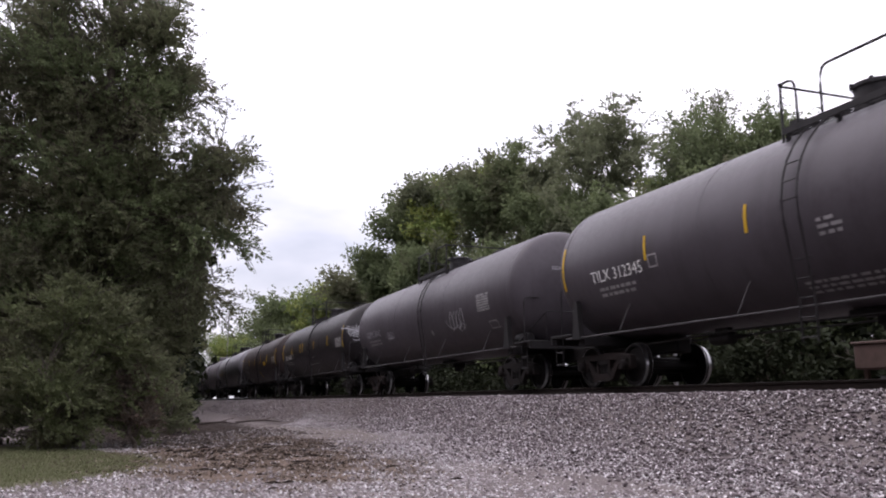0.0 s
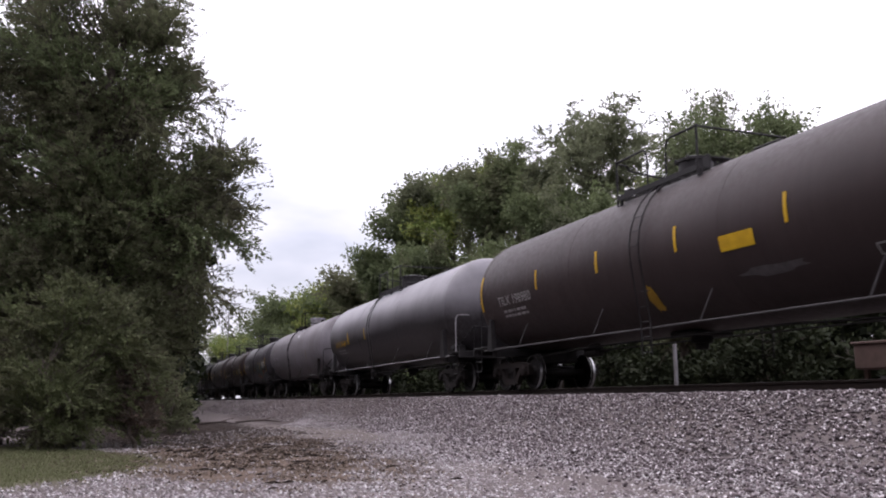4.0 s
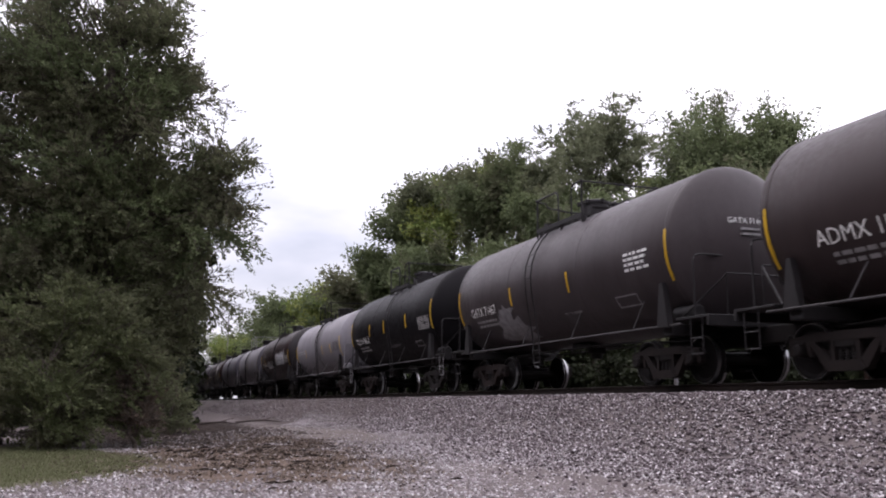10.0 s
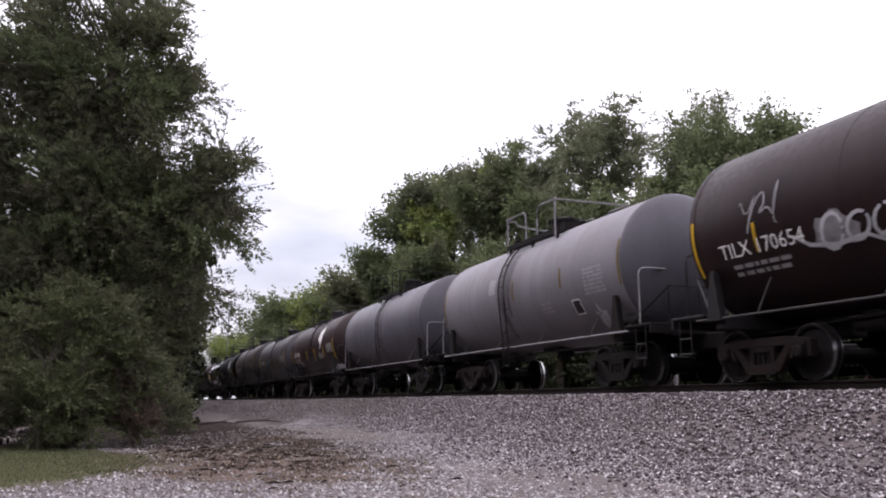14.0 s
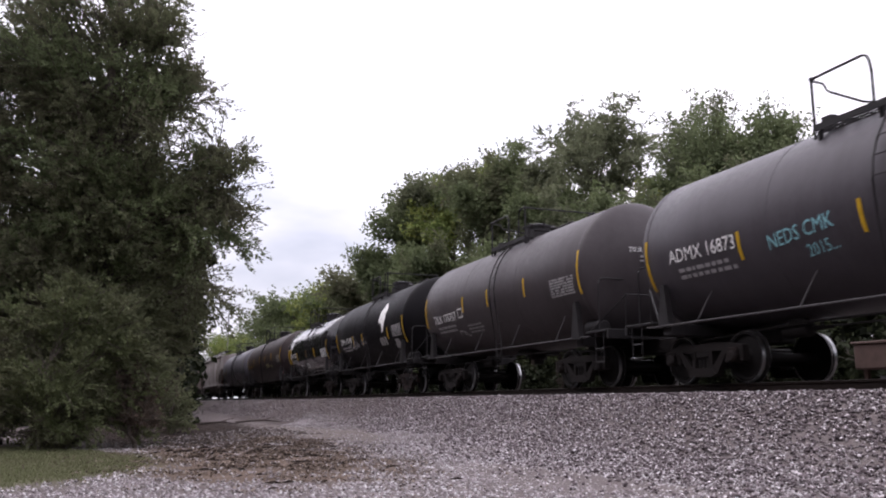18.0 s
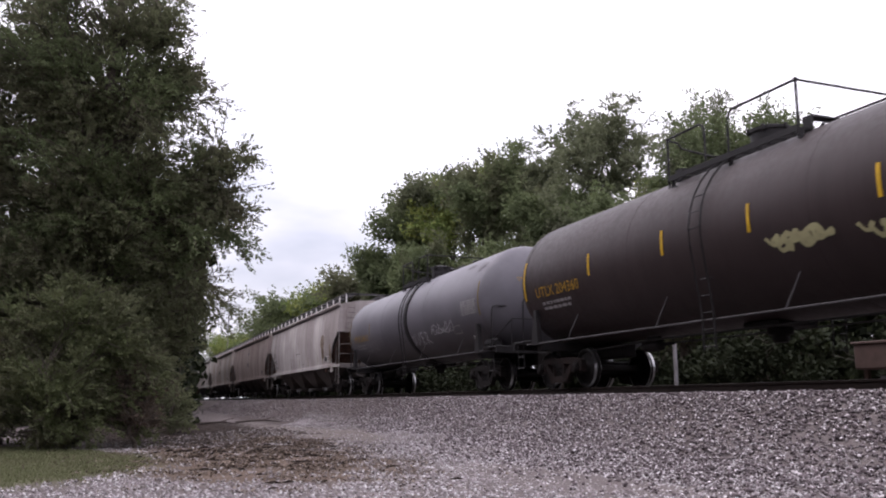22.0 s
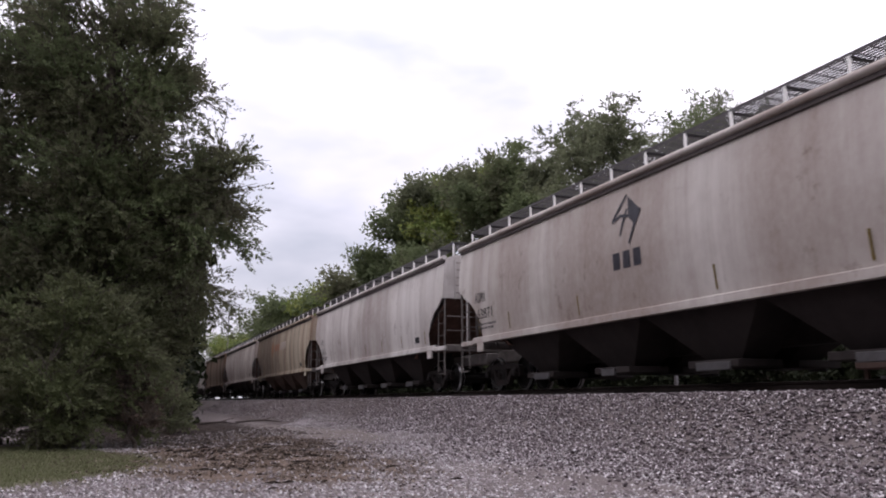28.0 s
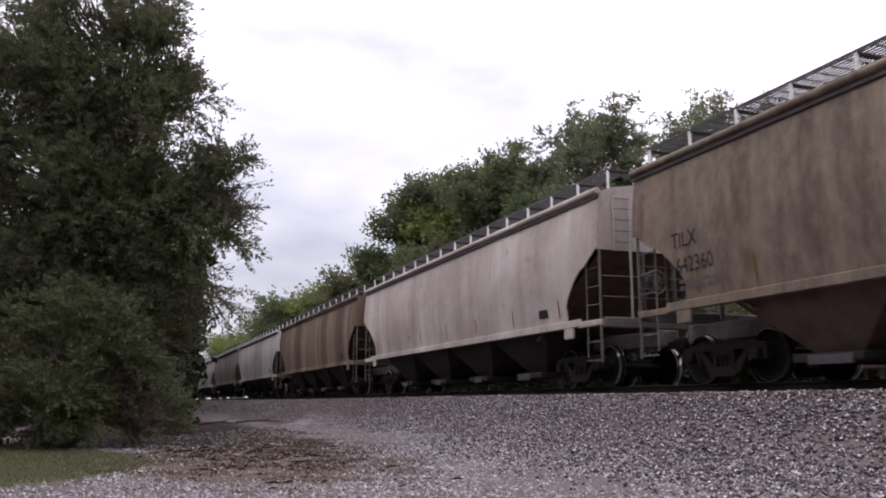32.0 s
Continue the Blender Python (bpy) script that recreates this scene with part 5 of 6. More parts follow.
def hop_emblem(x, z, h, material, width=0.07):
    """A plain open diamond with three blocks below it."""
    def draw(skin, B, R, rng):
        d = [(-0.5 * h, 0.02 * h), (0.0, 0.5 * h), (0.5 * h, 0.12 * h), (0.1 * h, -0.5 * h)]
        skin.poly([(0.03 * h, 0.46 * h), (0.48 * h, 0.12 * h), (0.3 * h, -0.16 * h), (0.1 * h, 0.02 * h)], (x, z), material, "emblem", "dark diamond emblem")
        skin.brush([[d[0], (-0.25 * h, 0.26 * h), d[1]], [d[0], (-0.2 * h, 0.1 * h), (0.1 * h, 0.05 * h)], [d[3], (0.28 * h, -0.2 * h), d[2]], [(-0.2 * h, -0.3 * h), (-0.1 * h, -0.05 * h), (0.03 * h, 0.2 * h)]], width, (x, z), material, "emblem_line")
        skin.bars([(-0.5 * h + 0.36 * h * i, -0.95 * h, 0.25 * h, 0.33 * h) for i in range(3)], (x, z), material, "emblem_block")
    return draw


def hop_words(x, z, material_a, material_b):
    """A round sun-like patch and a row of blocks: a firm's painted name with no letters."""
    def draw(skin, B, R, rng):
        def ring(r, y):
            return [(r * math.cos(2 * math.pi * i / 20), 1.15 * r * math.sin(2 * math.pi * i / 20) + y) for i in range(20)]
        skin.poly(ring(0.48, 0.0), (x, z), M_SUNPATCH, "emblem", "faded rust-yellow round emblem")
        skin.poly(ring(0.24, 0.03), (x, z), material_a, "emblem_core", "faded orange middle", 0.018)
        skin.bars([(0.75 + 0.27 * i, -0.22, 0.18, 0.42) for i in range(7)], (x, z + 0.05), material_a, "name_block", "faded orange blocks of a painted name")
        skin.bars([(2.75 + 0.34 * i, -0.22, 0.22, 0.44) for i in range(6)], (x, z + 0.05), material_b, "name_block", "faded pale blocks of a painted name")
    return draw


def hop_patch(x, z, w, h, material, label, jag=0.3):
    def draw(skin, B, R, rng):
        pts = []
        for i in range(18):
            a = 2 * math.pi * i / 18
            k = 1 + rng.uniform(-jag, jag)
            pts.append((w / 2 * k * math.cos(a), h / 2 * k * math.sin(a)))
        skin.poly(pts, (x, z), material, "stain", label)
    return draw


M_SLOPE = plain("rusty_brown_slope_sheet", (0.15, 0.088, 0.07), 0.8, 0.0, 0.5, 2.5)
M_FADED = plain("faded_black_print", (0.13, 0.12, 0.125), 0.7, 0.0, 0.3)
M_SUNPATCH = plain("faded_yellow_paint", (0.25, 0.145, 0.075), 0.6, 0.0, 0.4)
M_FADEORANGE = plain("faded_orange_paint", (0.32, 0.14, 0.08), 0.65, 0.0, 0.4)
M_FADEPALE = plain("faded_pale_paint", (0.46, 0.39, 0.35), 0.65, 0.0, 0.4)
M_TANSTAIN = plain("pale_brown_stain", (0.25, 0.195, 0.155), 0.8, 0.0, 0.45)
M_RUST = plain("rust_stain", (0.15, 0.105, 0.07), 0.8, 0.0, 0.4)


# ---------- the train ----------
M_SPILL = paint("dried_black_spill", (0.095, 0.088, 0.096), (0.045, 0.038, 0.039), 0.6, 0.5, 0.5, 30)
P_DARK = paint("charcoal_tank_paint", (0.05604, 0.051, 0.05712), (0.02244, 0.01836, 0.0204), 0.5, 0.42, 0.3, 1)
P_DARK2 = paint("sooty_tank_paint", (0.0215, 0.0182, 0.0198), (0.009, 0.0068, 0.0068), 0.5, 0.45, 0.35, 2)
P_BROWN = paint("brown_black_tank_paint", (0.0366, 0.02635, 0.02635), (0.01464, 0.01025, 0.009516), 0.5, 0.5, 0.4, 3)
P_GREYRUST = paint("dusty_grey_tank_paint", (0.165, 0.155, 0.168), (0.066, 0.05, 0.05), 0.6, 0.5, 0.45, 5)
P_GREY = paint("light_grey_tank_paint", (0.1953, 0.186, 0.2046), (0.0837, 0.07254, 0.06975), 0.45, 0.5, 0.35, 6)
P_HEADGREY = paint("dark_grey_head_paint", (0.082, 0.078, 0.092), (0.045, 0.038, 0.04), 0.4, 0.5, 0.3, 31)
P_MAROON = paint("maroon_tank_paint", (0.0306, 0.01836, 0.01938), (0.0102, 0.00714, 0.00714), 0.5, 0.45, 0.45, 7)
P_SOOTY = paint("worn_black_tank_paint", (0.0504, 0.0432, 0.0456), (0.0192, 0.0156, 0.0156), 0.5, 0.45, 0.35, 12)
P_JET = paint("jet_black_tank_paint", (0.007, 0.0063, 0.00735), (0.0035, 0.00315, 0.00315), 0.4, 0.5, 0.25, 13, 0.0, 0.0, 0.08)
P_CHAR = paint("faded_charcoal_tank_paint", (0.064, 0.0565, 0.064), (0.026, 0.0212, 0.0235), 0.5, 0.42, 0.35, 14)
P_MAROON2 = paint("dark_maroon_tank_paint", (0.021, 0.0115, 0.0115), (0.008, 0.0056, 0.0056), 0.5, 0.45, 0.45, 15, 0.0, 0.0, 0.11)
P_GLOSS = paint("glossy_black_tank_paint", (0.012, 0.011, 0.013), (0.03, 0.026, 0.026), 0.2, 0.25, 0.12, 9, 0.0, 0.85)
P_STEELGREY = paint("blue_grey_tank_paint", (0.1188, 0.1144, 0.132), (0.044, 0.03696, 0.03696), 0.5, 0.45, 0.4, 10)
P_TAUPE = paint("taupe_tank_paint", (0.04672, 0.03841, 0.04042), (0.01617, 0.01213, 0.01213), 0.5, 0.45, 0.45, 11)

LONG_R, SHORT_R, FULL_R = 1.60, 1.526, 1.595
P_SOOT = sooted("grey_paint_under_black_runs", (0.216, 0.207, 0.225), (0.0162, 0.0135, 0.0144), 2.8, 0.5, 0.4, 4)
P_SOOT2 = sooted("blue_grey_paint_under_soot", (0.135, 0.128, 0.145), (0.026, 0.022, 0.024), 1.75, 0.7, 0.45, 6)
ADM = dict(strip_v=-0.24)
CARS = []
tail = [-17.35 - KNUCKLE[True] + 18.1]      # where the rear coupler of the last car stands at 0 s


def tank_behind(s_knuckle, R, mat, label, spec):
    """Couples a tank car to the train; s_knuckle: rear end of its tank along the track at 0 s."""
    rear = s_knuckle - KNUCKLE[tail[0] - s_knuckle > 14]
    CARS.append((tank_car(rear, tail[0] - rear, R, mat, label, spec), (tail[0] + rear) / 2))
    tail[0] = rear


def hopper_behind(s_body, mat, label, spec):
    """Couples a covered hopper to the train; s_body: rear end of its body along the track at 0 s."""
    rear = s_body - 0.69
    CARS.append((hopper_car(rear, tail[0] - rear, mat, label, spec), (tail[0] + rear) / 2))
    tail[0] = rear


tank_behind(-17.35, LONG_R, P_CHAR, "long charcoal tank car with white lettering and yellow strips", dict(platform=0.88, short_hoop=True, ladder=-0.2, mark="TILX 312345", mark_at=(-6.3, -0.40), strips=(-4.25, -1.34, 3.4), extra=[add_frame(-4.15, -0.36, 0.3, 0.26), add_lines(0.17, -0.3, 3, 0.36), add_lines(-0.6, -1.25, 3, 1.9)]))
tank_behind(-35.4, LONG_R, P_CHAR, "long charcoal tank car with looping white graffiti", dict(ladder=0.6, mark="ADMX 30142", mark_at=(-6.33, -0.37), mark_mat=M_FADEGREY, strips=(), end_strips=False, panel_v=0.12, panel_x=5.35, panel_size=(0.85, 0.5), extra=[add_loops(3.0, -0.78, 1.15, 0.62, 4), add_loops(-3.55, -0.6, 0.7, 0.28, 4, 0.028), add_frame(5.85, -0.95, 0.55, 0.25), add_patch(1.25, -0.7, 0.16, 0.2, M_DIMWHITE, "placard", "small pale placard", 0.1)]))
tank_behind(-53.6, LONG_R, P_DARK2, "long sooty black tank car with spiky white graffiti", dict(ladder=0.55, platform=1.6, short_hoop=True, mark="TILX 196987", mark_at=(-6.75, -0.45), strips=(-4.74, -2.22, -1.6, 1.35, 4.45), head_scrawl=True, extra=[add_frame(-4.56, -0.44, 0.36, 0.25), add_placard(6.3, -1.1), add_lines(-1.0, -1.0, 1, 3.0), add_lines(0.5, -0.62, 1, 0.5)]))
tank_behind(-72.0, LONG_R, P_BROWN, "long brown-black tank car with a yellow notice on its side", dict(mark="TILX 198980", mark_at=(-6.57, -0.39), mark_mat=M_DIMWHITE, strips=(-4.3, -1.42, 1.4, 4.24), extra=[add_block(2.65, -0.40, 0.85, 0.27, M_YELLOW, "notice", "yellow notice panel"), add_patch(0.25, -1.0, 0.32, 0.6, M_YSTENCIL, "smear", "dull yellow smear", 0.2), add_placard(6.25, -1.25), add_frame(5.7, -0.98, 0.75, 0.2), add_patch(3.6, -0.85, 1.6, 0.18, M_DIRTYGREY, "smear", "grey scuff", 0.3)]))
tank_behind(-90.5, 1.615, P_SOOT, "long pale grey tank car blackened below by soot with yellow lettering", dict(mark="AATX 384484", mark_at=(-6.74, -0.45), mark_mat=M_YSTENCIL, panel=False, strips=(-4.5, -1.73), strip_v=-0.13, end_strips=False, dome=0.5, rail=M_GREYF, ladder=-0.75))
tank_behind(-108.4, 1.58, P_GREYRUST, "long dusty grey tank car with a rust-stained front end", dict(low_top=True, strip_mat=M_OLDTAPE, mark="ADMX 30174", mark_mat=M_FADEGREY, mark_at=(-6.25, -0.32), panel=False, strips=(4.15,), strip_v=-0.37, end_strips=False, dome=0.42, dome_mat=M_GREYF, fittings=M_STEEL, ladder=-0.5, extra=[add_patch(1.3, 0.9, 0.5, 0.25, M_GRAFF, "scuff", "bright worn patch", 0.3)]))
tank_behind(-121.7, SHORT_R, P_DARK, "short charcoal tank car with a bright teal and orange graffiti piece", dict(ADM, platform=1.0, mark="ADMX 17090", mark_at=(-4.5, -0.23), strips=(0.0, 2.2, 3.0), panel_mat=M_WHITE, extra=[add_patch(1.35, -0.98, 1.1, 0.4, M_ORANGE, "graffiti", "orange spray-paint ground", 0.25), add_patch(3.7, -0.72, 0.9, 0.35, M_ORANGE, "graffiti", "orange spray-paint ground", 0.3), add_scrawl(1.1, -1.05, 2.2, 0.85, 6, M_PALESTAIN, 0.13, 2, "silver graffiti letters"), add_scrawl(1.2, -1.0, 2.2, 0.8, 5, M_TEAL, 0.10, 1, "teal graffiti fill"), add_scrawl(1.15, -1.1, 2.1, 0.9, 5, M_GREENSPRAY, 0.08, 1, "green graffiti fill"), add_scrawl(1.2, -0.95, 2.1, 0.8, 4, M_CREAM, 0.04, 1, "cream graffiti highlights"), add_scrawl(1.05, -1.08, 2.3, 0.9, 6, M_BLACKSTENCIL, 0.04, 2, "black graffiti outline")]))
tank_behind(-135.35, SHORT_R, P_BROWN, "short brown-black tank car with thin white graffiti", dict(ADM, platform=1.0, mark="ADMX 15152", mark_at=(-4.57, -0.54), strips=(1.25, 3.15), strip_v=-0.28, panel_v=-0.05, extra=[add_strokes(-2.55, -1.12, [[(0.0, 0.3), (0.22, 0.24), (0.42, 0.42), (0.1, 0.5), (0.14, 0.74), (0.5, 0.66), (0.95, 0.76), (1.3, 1.0), (1.32, 0.75), (1.22, 0.35), (1.5, 0.22), (1.75, 0.3)], [(0.48, 0.22), (0.62, 0.68)], [(0.8, 0.25), (0.86, 0.66), (0.98, 0.6)], [(0.5, 0.12), (0.42, 0.02), (0.7, 0.06), (1.2, 0.14), (1.72, 0.2)]], 0.045), add_lines(0.4, -0.75, 2, 0.5)]))
tank_behind(-148.45, FULL_R, P_TAUPE, "short dark taupe tank car with a pale stain by its lettering", dict(ladder=-0.4, platform=1.0, mark="GATX 71467", mark_at=(-4.4, -0.42), mark_width=1.68, strips=(-1.72, 1.35), strip_v=-0.1, panel=False, extra=[add_patch(-2.1, -1.0, 1.9, 0.8, M_PALESTAIN, "stain", "pale washed-out stain", 0.35), add_patch(-2.2, -0.5, 0.9, 0.5, M_PALESTAIN, "stain", "pale washed-out stain", 0.4), add_lines(3.8, 0.1, 4, 0.7, M_WHITE), add_frame(3.1, -0.93, 0.8, 0.27), add_lines(0.8, -0.85, 1, 0.8), add_patch(1.0, -0.95, 0.5, 0.3, M_DIRTYGREY, "scuff", "grey scuff", 0.3)]))
tank_behind(-161.3, FULL_R, P_JET, "short matt black tank car with white lettering", dict(platform=1.0, step=M_GREYF, mark="TILX 170612", mark_at=(-4.36, -0.43), strips=(-2.3, -0.32, 2.4), extra=[add_frame(2.9, -0.95, 0.7, 0.22), add_patch(0.6, -0.75, 1.2, 0.12, M_DIRTYGREY, "scuff", "grey scuff", 0.3)]))
tank_behind(-174.1, SHORT_R, P_GREY, "short light grey tank car with pale lettering", dict(ADM, ladder=0.45, platform=1.1, mark="ADMX 17140", mark_at=(-4.54, -0.24), mark_width=1.8, mark_mat=M_GRAFF, strips=(-2.68, 1.35, 3.1), spill=M_SPILL, panel_mat=M_FADED, reservoir=M_GREYF, rail=M_GREYF, fittings=M_STEEL))
tank_behind(-186.95, FULL_R, P_MAROON2, "short maroon tank car covered with white graffiti", dict(platform=1.0, head_mat=P_DARK2, mark="TILX 170654", mark_at=(-4.47, -0.43), strips=(-3.6,), strip_v=-0.18, panel_v=0.03, extra=[add_loops(-2.3, -0.62, 1.9, 0.5, 4, 0.07, M_GRAFF, "thick grey graffiti letters"), add_letters(0.75, -0.50, 4, 0.62, 0.75, M_GRAFF), add_scrawl(-3.9, -0.1, 0.9, 0.75, 3, M_PALESTAIN, 0.04), add_patch(-1.9, -0.35, 0.75, 0.55, M_PALESTAIN, "graffiti", "grey graffiti fill", 0.3), add_scrawl(2.9, -0.2, 0.9, 0.8, 2, M_GRAFF, 0.06)]))
tank_behind(-199.7, SHORT_R, P_GREY, "short light grey tank car with pale placard frames", dict(spill=M_SPILL, ladder=-0.6, hand_mat=M_GREYF, head_mat=P_HEADGREY, panel_mat=M_FADEGREY, panel_x=3.6, panel_v=0.15, panel_size=(0.85, 0.62), strip_mat=M_OLDTAPE, strips=(-0.1, 2.5), rail=M_GREYF, fittings=M_STEEL, extra=[add_block(2.9, -0.86, 0.32, 0.32, M_BLACKSTENCIL, "placard", "dark square placard"), add_frame(2.87, -0.89, 0.38, 0.38, M_WHITE), add_lines(1.45, -0.5, 3, 0.36), add_patch(3.85, -1.2, 0.5, 0.85, M_GRAFF, "stain", "pale flaking paint", 0.4), add_block(-1.6, 0.1, 0.42, 0.42, M_FADEGREY, "faded_panel", "faded pale panel")]))
tank_behind(-212.5, SHORT_R, P_STEELGREY, "short blue-grey tank car with dusty sides", dict(spill=M_SPILL, head_mat=P_HEADGREY, panel=False, strips=(), end_strips=False, rail=M_GREYF, fittings=M_STEEL, extra=[add_scrawl(-1.2, -0.8, 1.0, 0.3, 3, None, 0.02)]))
tank_behind(-225.5, SHORT_R, P_MAROON, "short maroon-brown tank car with a white diamond emblem", dict(ADM, ladder=0.55, platform=1.3, mark="ADMX 17432", mark_at=(-4.52, -0.28), mark_width=1.72, strips=(-3.2, -1.04, 0.94, 3.02), strip_v=-0.3, reservoir=M_GREYF, extra=[add_diamond(2.4, 0.5, 1.32), add_patch(-2.9, -0.75, 0.5, 0.3, M_DIMWHITE, "stain", "pale scuff", 0.4), add_patch(0.75, -0.62, 0.25, 0.2, M_DIMWHITE, "placard", "small pale placard", 0.1)]))
tank_behind(-238.35, SHORT_R, P_DARK, "short charcoal tank car with pale aqua graffiti words", dict(ADM, ladder=0.6, platform=1.05, mark="ADMX 16873", mark_at=(-4.4, -0.26), mark_width=1.85, strips=(-2.5, 0.05, 1.55, 3.3), extra=[add_words(-1.8, -0.42, "NEDS CMK", 0.33, M_AQUA, "pale aqua hand-painted graffiti words", 0.85, 0.10), add_words(-1.05, -0.66, "2015...", 0.28, M_AQUA, "pale aqua hand-painted graffiti year", 0.85, 0.08)]))
tank_behind(-251.15, FULL_R, P_SOOTY, "short sooty black tank car with white lettering", dict(ladder=0.55, platform=0.75, mark="TILX 170757", mark_at=(-4.38, -0.34), strips=(-1.87, -0.04, 2.3), extra=[add_frame(-2.3, -0.31, 0.36, 0.27, M_WHITE), add_lines(-1.8, -0.62, 3, 1.1), add_scrawl(-2.65, -0.95, 0.75, 0.3, 2, M_DIMWHITE, 0.06)]))
tank_behind(-263.75, FULL_R, P_JET, "short matt black tank car with a white diamond emblem and graffiti", dict(ladder=0.25, platform=0.75, mark="DMIX 190298", mark_at=(-4.22, -0.26), strips=(-2.12, -0.62, 3.0), strip_v=-0.22, panel_v=0.05, extra=[add_diamond(2.4, 0.48, 1.3), add_scrawl(-3.05, -0.58, 1.2, 0.3, 4, M_DIMWHITE, 0.05), add_scrawl(-2.05, -0.55, 0.85, 0.32, 4, M_PALESTAIN, 0.05), add_scrawl(-0.9, -0.5, 0.9, 0.3, 4, M_PALESTAIN, 0.06), add_frame(-1.98, -0.27, 0.28, 0.26), add_patch(4.0, -0.75, 0.8, 0.4, M_DIMWHITE, "stain", "pale torn notice", 0.4)]))
tank_behind(-276.35, SHORT_R, P_GLOSS, "short glossy black tank car with crisp white lettering", dict(ADM, platform=0.95, mark="ADMX 15585", mark_at=(-4.42, -0.30), mark_width=1.8, strips=(-2.55, -0.08, 2.0), panel_mat=M_WHITE, panel_v=-0.12, extra=[add_lines(-0.8, -0.78, 3, 0.55, M_WHITE), add_lines(-2.3, -0.85, 1, 0.4, M_WHITE)]))
tank_behind(-293.5, 1.59, P_BROWN, "long brown-black tank car with yellow lettering and small graffiti", dict(ladder=-0.1, mark="UTLX 204360", mark_at=(-6.57, -0.41), mark_width=2.1, mark_mat=M_YSTENCIL, strips=(-4.0, -1.26, 1.15, 3.76), extra=[add_scrawl(1.55, -0.62, 1.25, 0.32, 4, M_CREAM, 0.09, 2, "cream and yellow graffiti"), add_scrawl(3.3, -0.7, 0.7, 0.28, 3, M_CREAM, 0.08, 1, "cream and yellow graffiti"), add_placard(6.2, -1.15)], platform=1.6))
tank_behind(-311.1, 1.577, P_SOOT2, "long blue-grey tank car with a dark ring and white graffiti", dict(mark="UTLX 205012", mark_at=(-6.6, -0.43), mark_width=2.15, mark_mat=M_YSTENCIL, ring=0.62, strips=(-4.2,), strip_v=0.0, strip_mat=M_OLDTAPE, panel_mat=M_DIMWHITE, extra=[add_strokes(0.85, -1.05, [[(0.0, 0.0), (0.06, 0.42), (0.26, 0.02), (0.34, 0.46)], [(0.45, 0.0), (0.52, 0.45), (0.66, 0.12), (0.82, 0.47), (0.86, 0.0)], [(1.22, 0.05), (0.98, 0.02), (1.02, 0.44), (1.25, 0.46)], [(1.0, 0.24), (1.18, 0.26)], [(1.36, 0.0), (1.4, 0.44), (1.62, 0.42), (1.6, 0.26), (1.4, 0.2), (1.72, 0.0)]], 0.075, None, "bold white graffiti strokes"), add_scrawl(2.9, -0.85, 2.0, 0.42, 7, M_GRAFF, 0.035), add_loops(-5.2, -0.95, 1.7, 0.42, 5, 0.045, M_PALESTAIN, "ragged pale looping scribble"), add_frame(4.9, -0.9, 0.6, 0.28), add_placard(6.15, -1.2), add_scrawl(0.3, 0.1, 0.35, 0.6, 3, M_GRAFF, 0.06), add_patch(6.9, 1.1, 0.5, 0.3, M_SPILL, "stain", "dark oily stain near the top", 0.5), add_patch(5.9, 1.3, 0.5, 0.2, M_SPILL, "stain", "dark oily stain near the top", 0.4)]))

H_WHITE = hopper_paint("pale_beige_hopper_paint", (0.475, 0.443, 0.432), (0.175, 0.142, 0.136), 21)
H_PINK = hopper_paint("pinkish_grey_hopper_paint", (0.3274, 0.2772, 0.2638), (0.1376, 0.1009, 0.09131), 22)
H_GREY = hopper_paint("light_grey_hopper_paint", (0.4940, 0.4677, 0.4405), (0.2461, 0.1924, 0.1696), 23)
H_GREY2 = hopper_paint("grey_hopper_paint", (0.5453, 0.5212, 0.4991), (0.2318, 0.1878, 0.1706), 24)
H_TAN = streaked("rusty_tan_hopper_paint", (0.39, 0.335, 0.258), (0.08, 0.058, 0.048), (0.20, 0.12, 0.083), 5, 0.046)
H_LILAC = hopper_paint("pale_pinkish_grey_hopper_paint", (0.5417, 0.5006, 0.4657), (0.2462, 0.1916, 0.1705), 26)
H_RUST = streaked("rust_brown_hopper_paint", (0.22, 0.17, 0.13), (0.05, 0.037, 0.03), (0.16, 0.08, 0.05), 7, 0.0)
hopper_behind(-332.1, H_WHITE, "pale beige covered hopper car with brown stains", dict(bay_mat=M_PALEBAY, mark=("TILX", "649951"), extra=[hop_patch(6.2, 2.62, 0.85, 0.75, M_TANSTAIN, "pale brown paint stain", 0.22), hop_patch(6.05, 2.55, 0.22, 0.2, M_RUST, "dark brown paint stain", 0.3), hop_patch(6.42, 2.55, 0.22, 0.2, M_RUST, "dark brown paint stain", 0.3), hop_patch(6.2, 2.08, 0.6, 0.62, M_RUST, "dark brown paint stain", 0.2), hop_patch(6.0, 1.8, 0.12, 0.45, M_OLDTAPE, "mustard stain"), add_frame(7.0, 1.62, 0.56, 0.28, M_WHITE), hop_patch(7.75, 2.0, 0.22, 0.7, M_OLDTAPE, "mustard stain"), add_scrawl(0.75, 1.62, 0.85, 0.2, 3, M_FADED, 0.02, 1, "small dark scribble"), add_lines(-0.7, 2.3, 1, 1.2, M_FADED)]))
hopper_behind(-352.4, H_PINK, "pinkish grey covered hopper car with a faded diamond emblem", dict(extra=[hop_emblem(0.0, 3.3, 1.0, M_FADED)]))
hopper_behind(-372.6, H_GREY, "light grey covered hopper car with a dark diamond emblem", dict(strips=(-8.0, -6.0, -2.35, 2.4, 5.7, 8.0), mark=("ADMX", "63871"), extra=[hop_emblem(-0.2, 3.35, 1.05, M_LOGO)]))
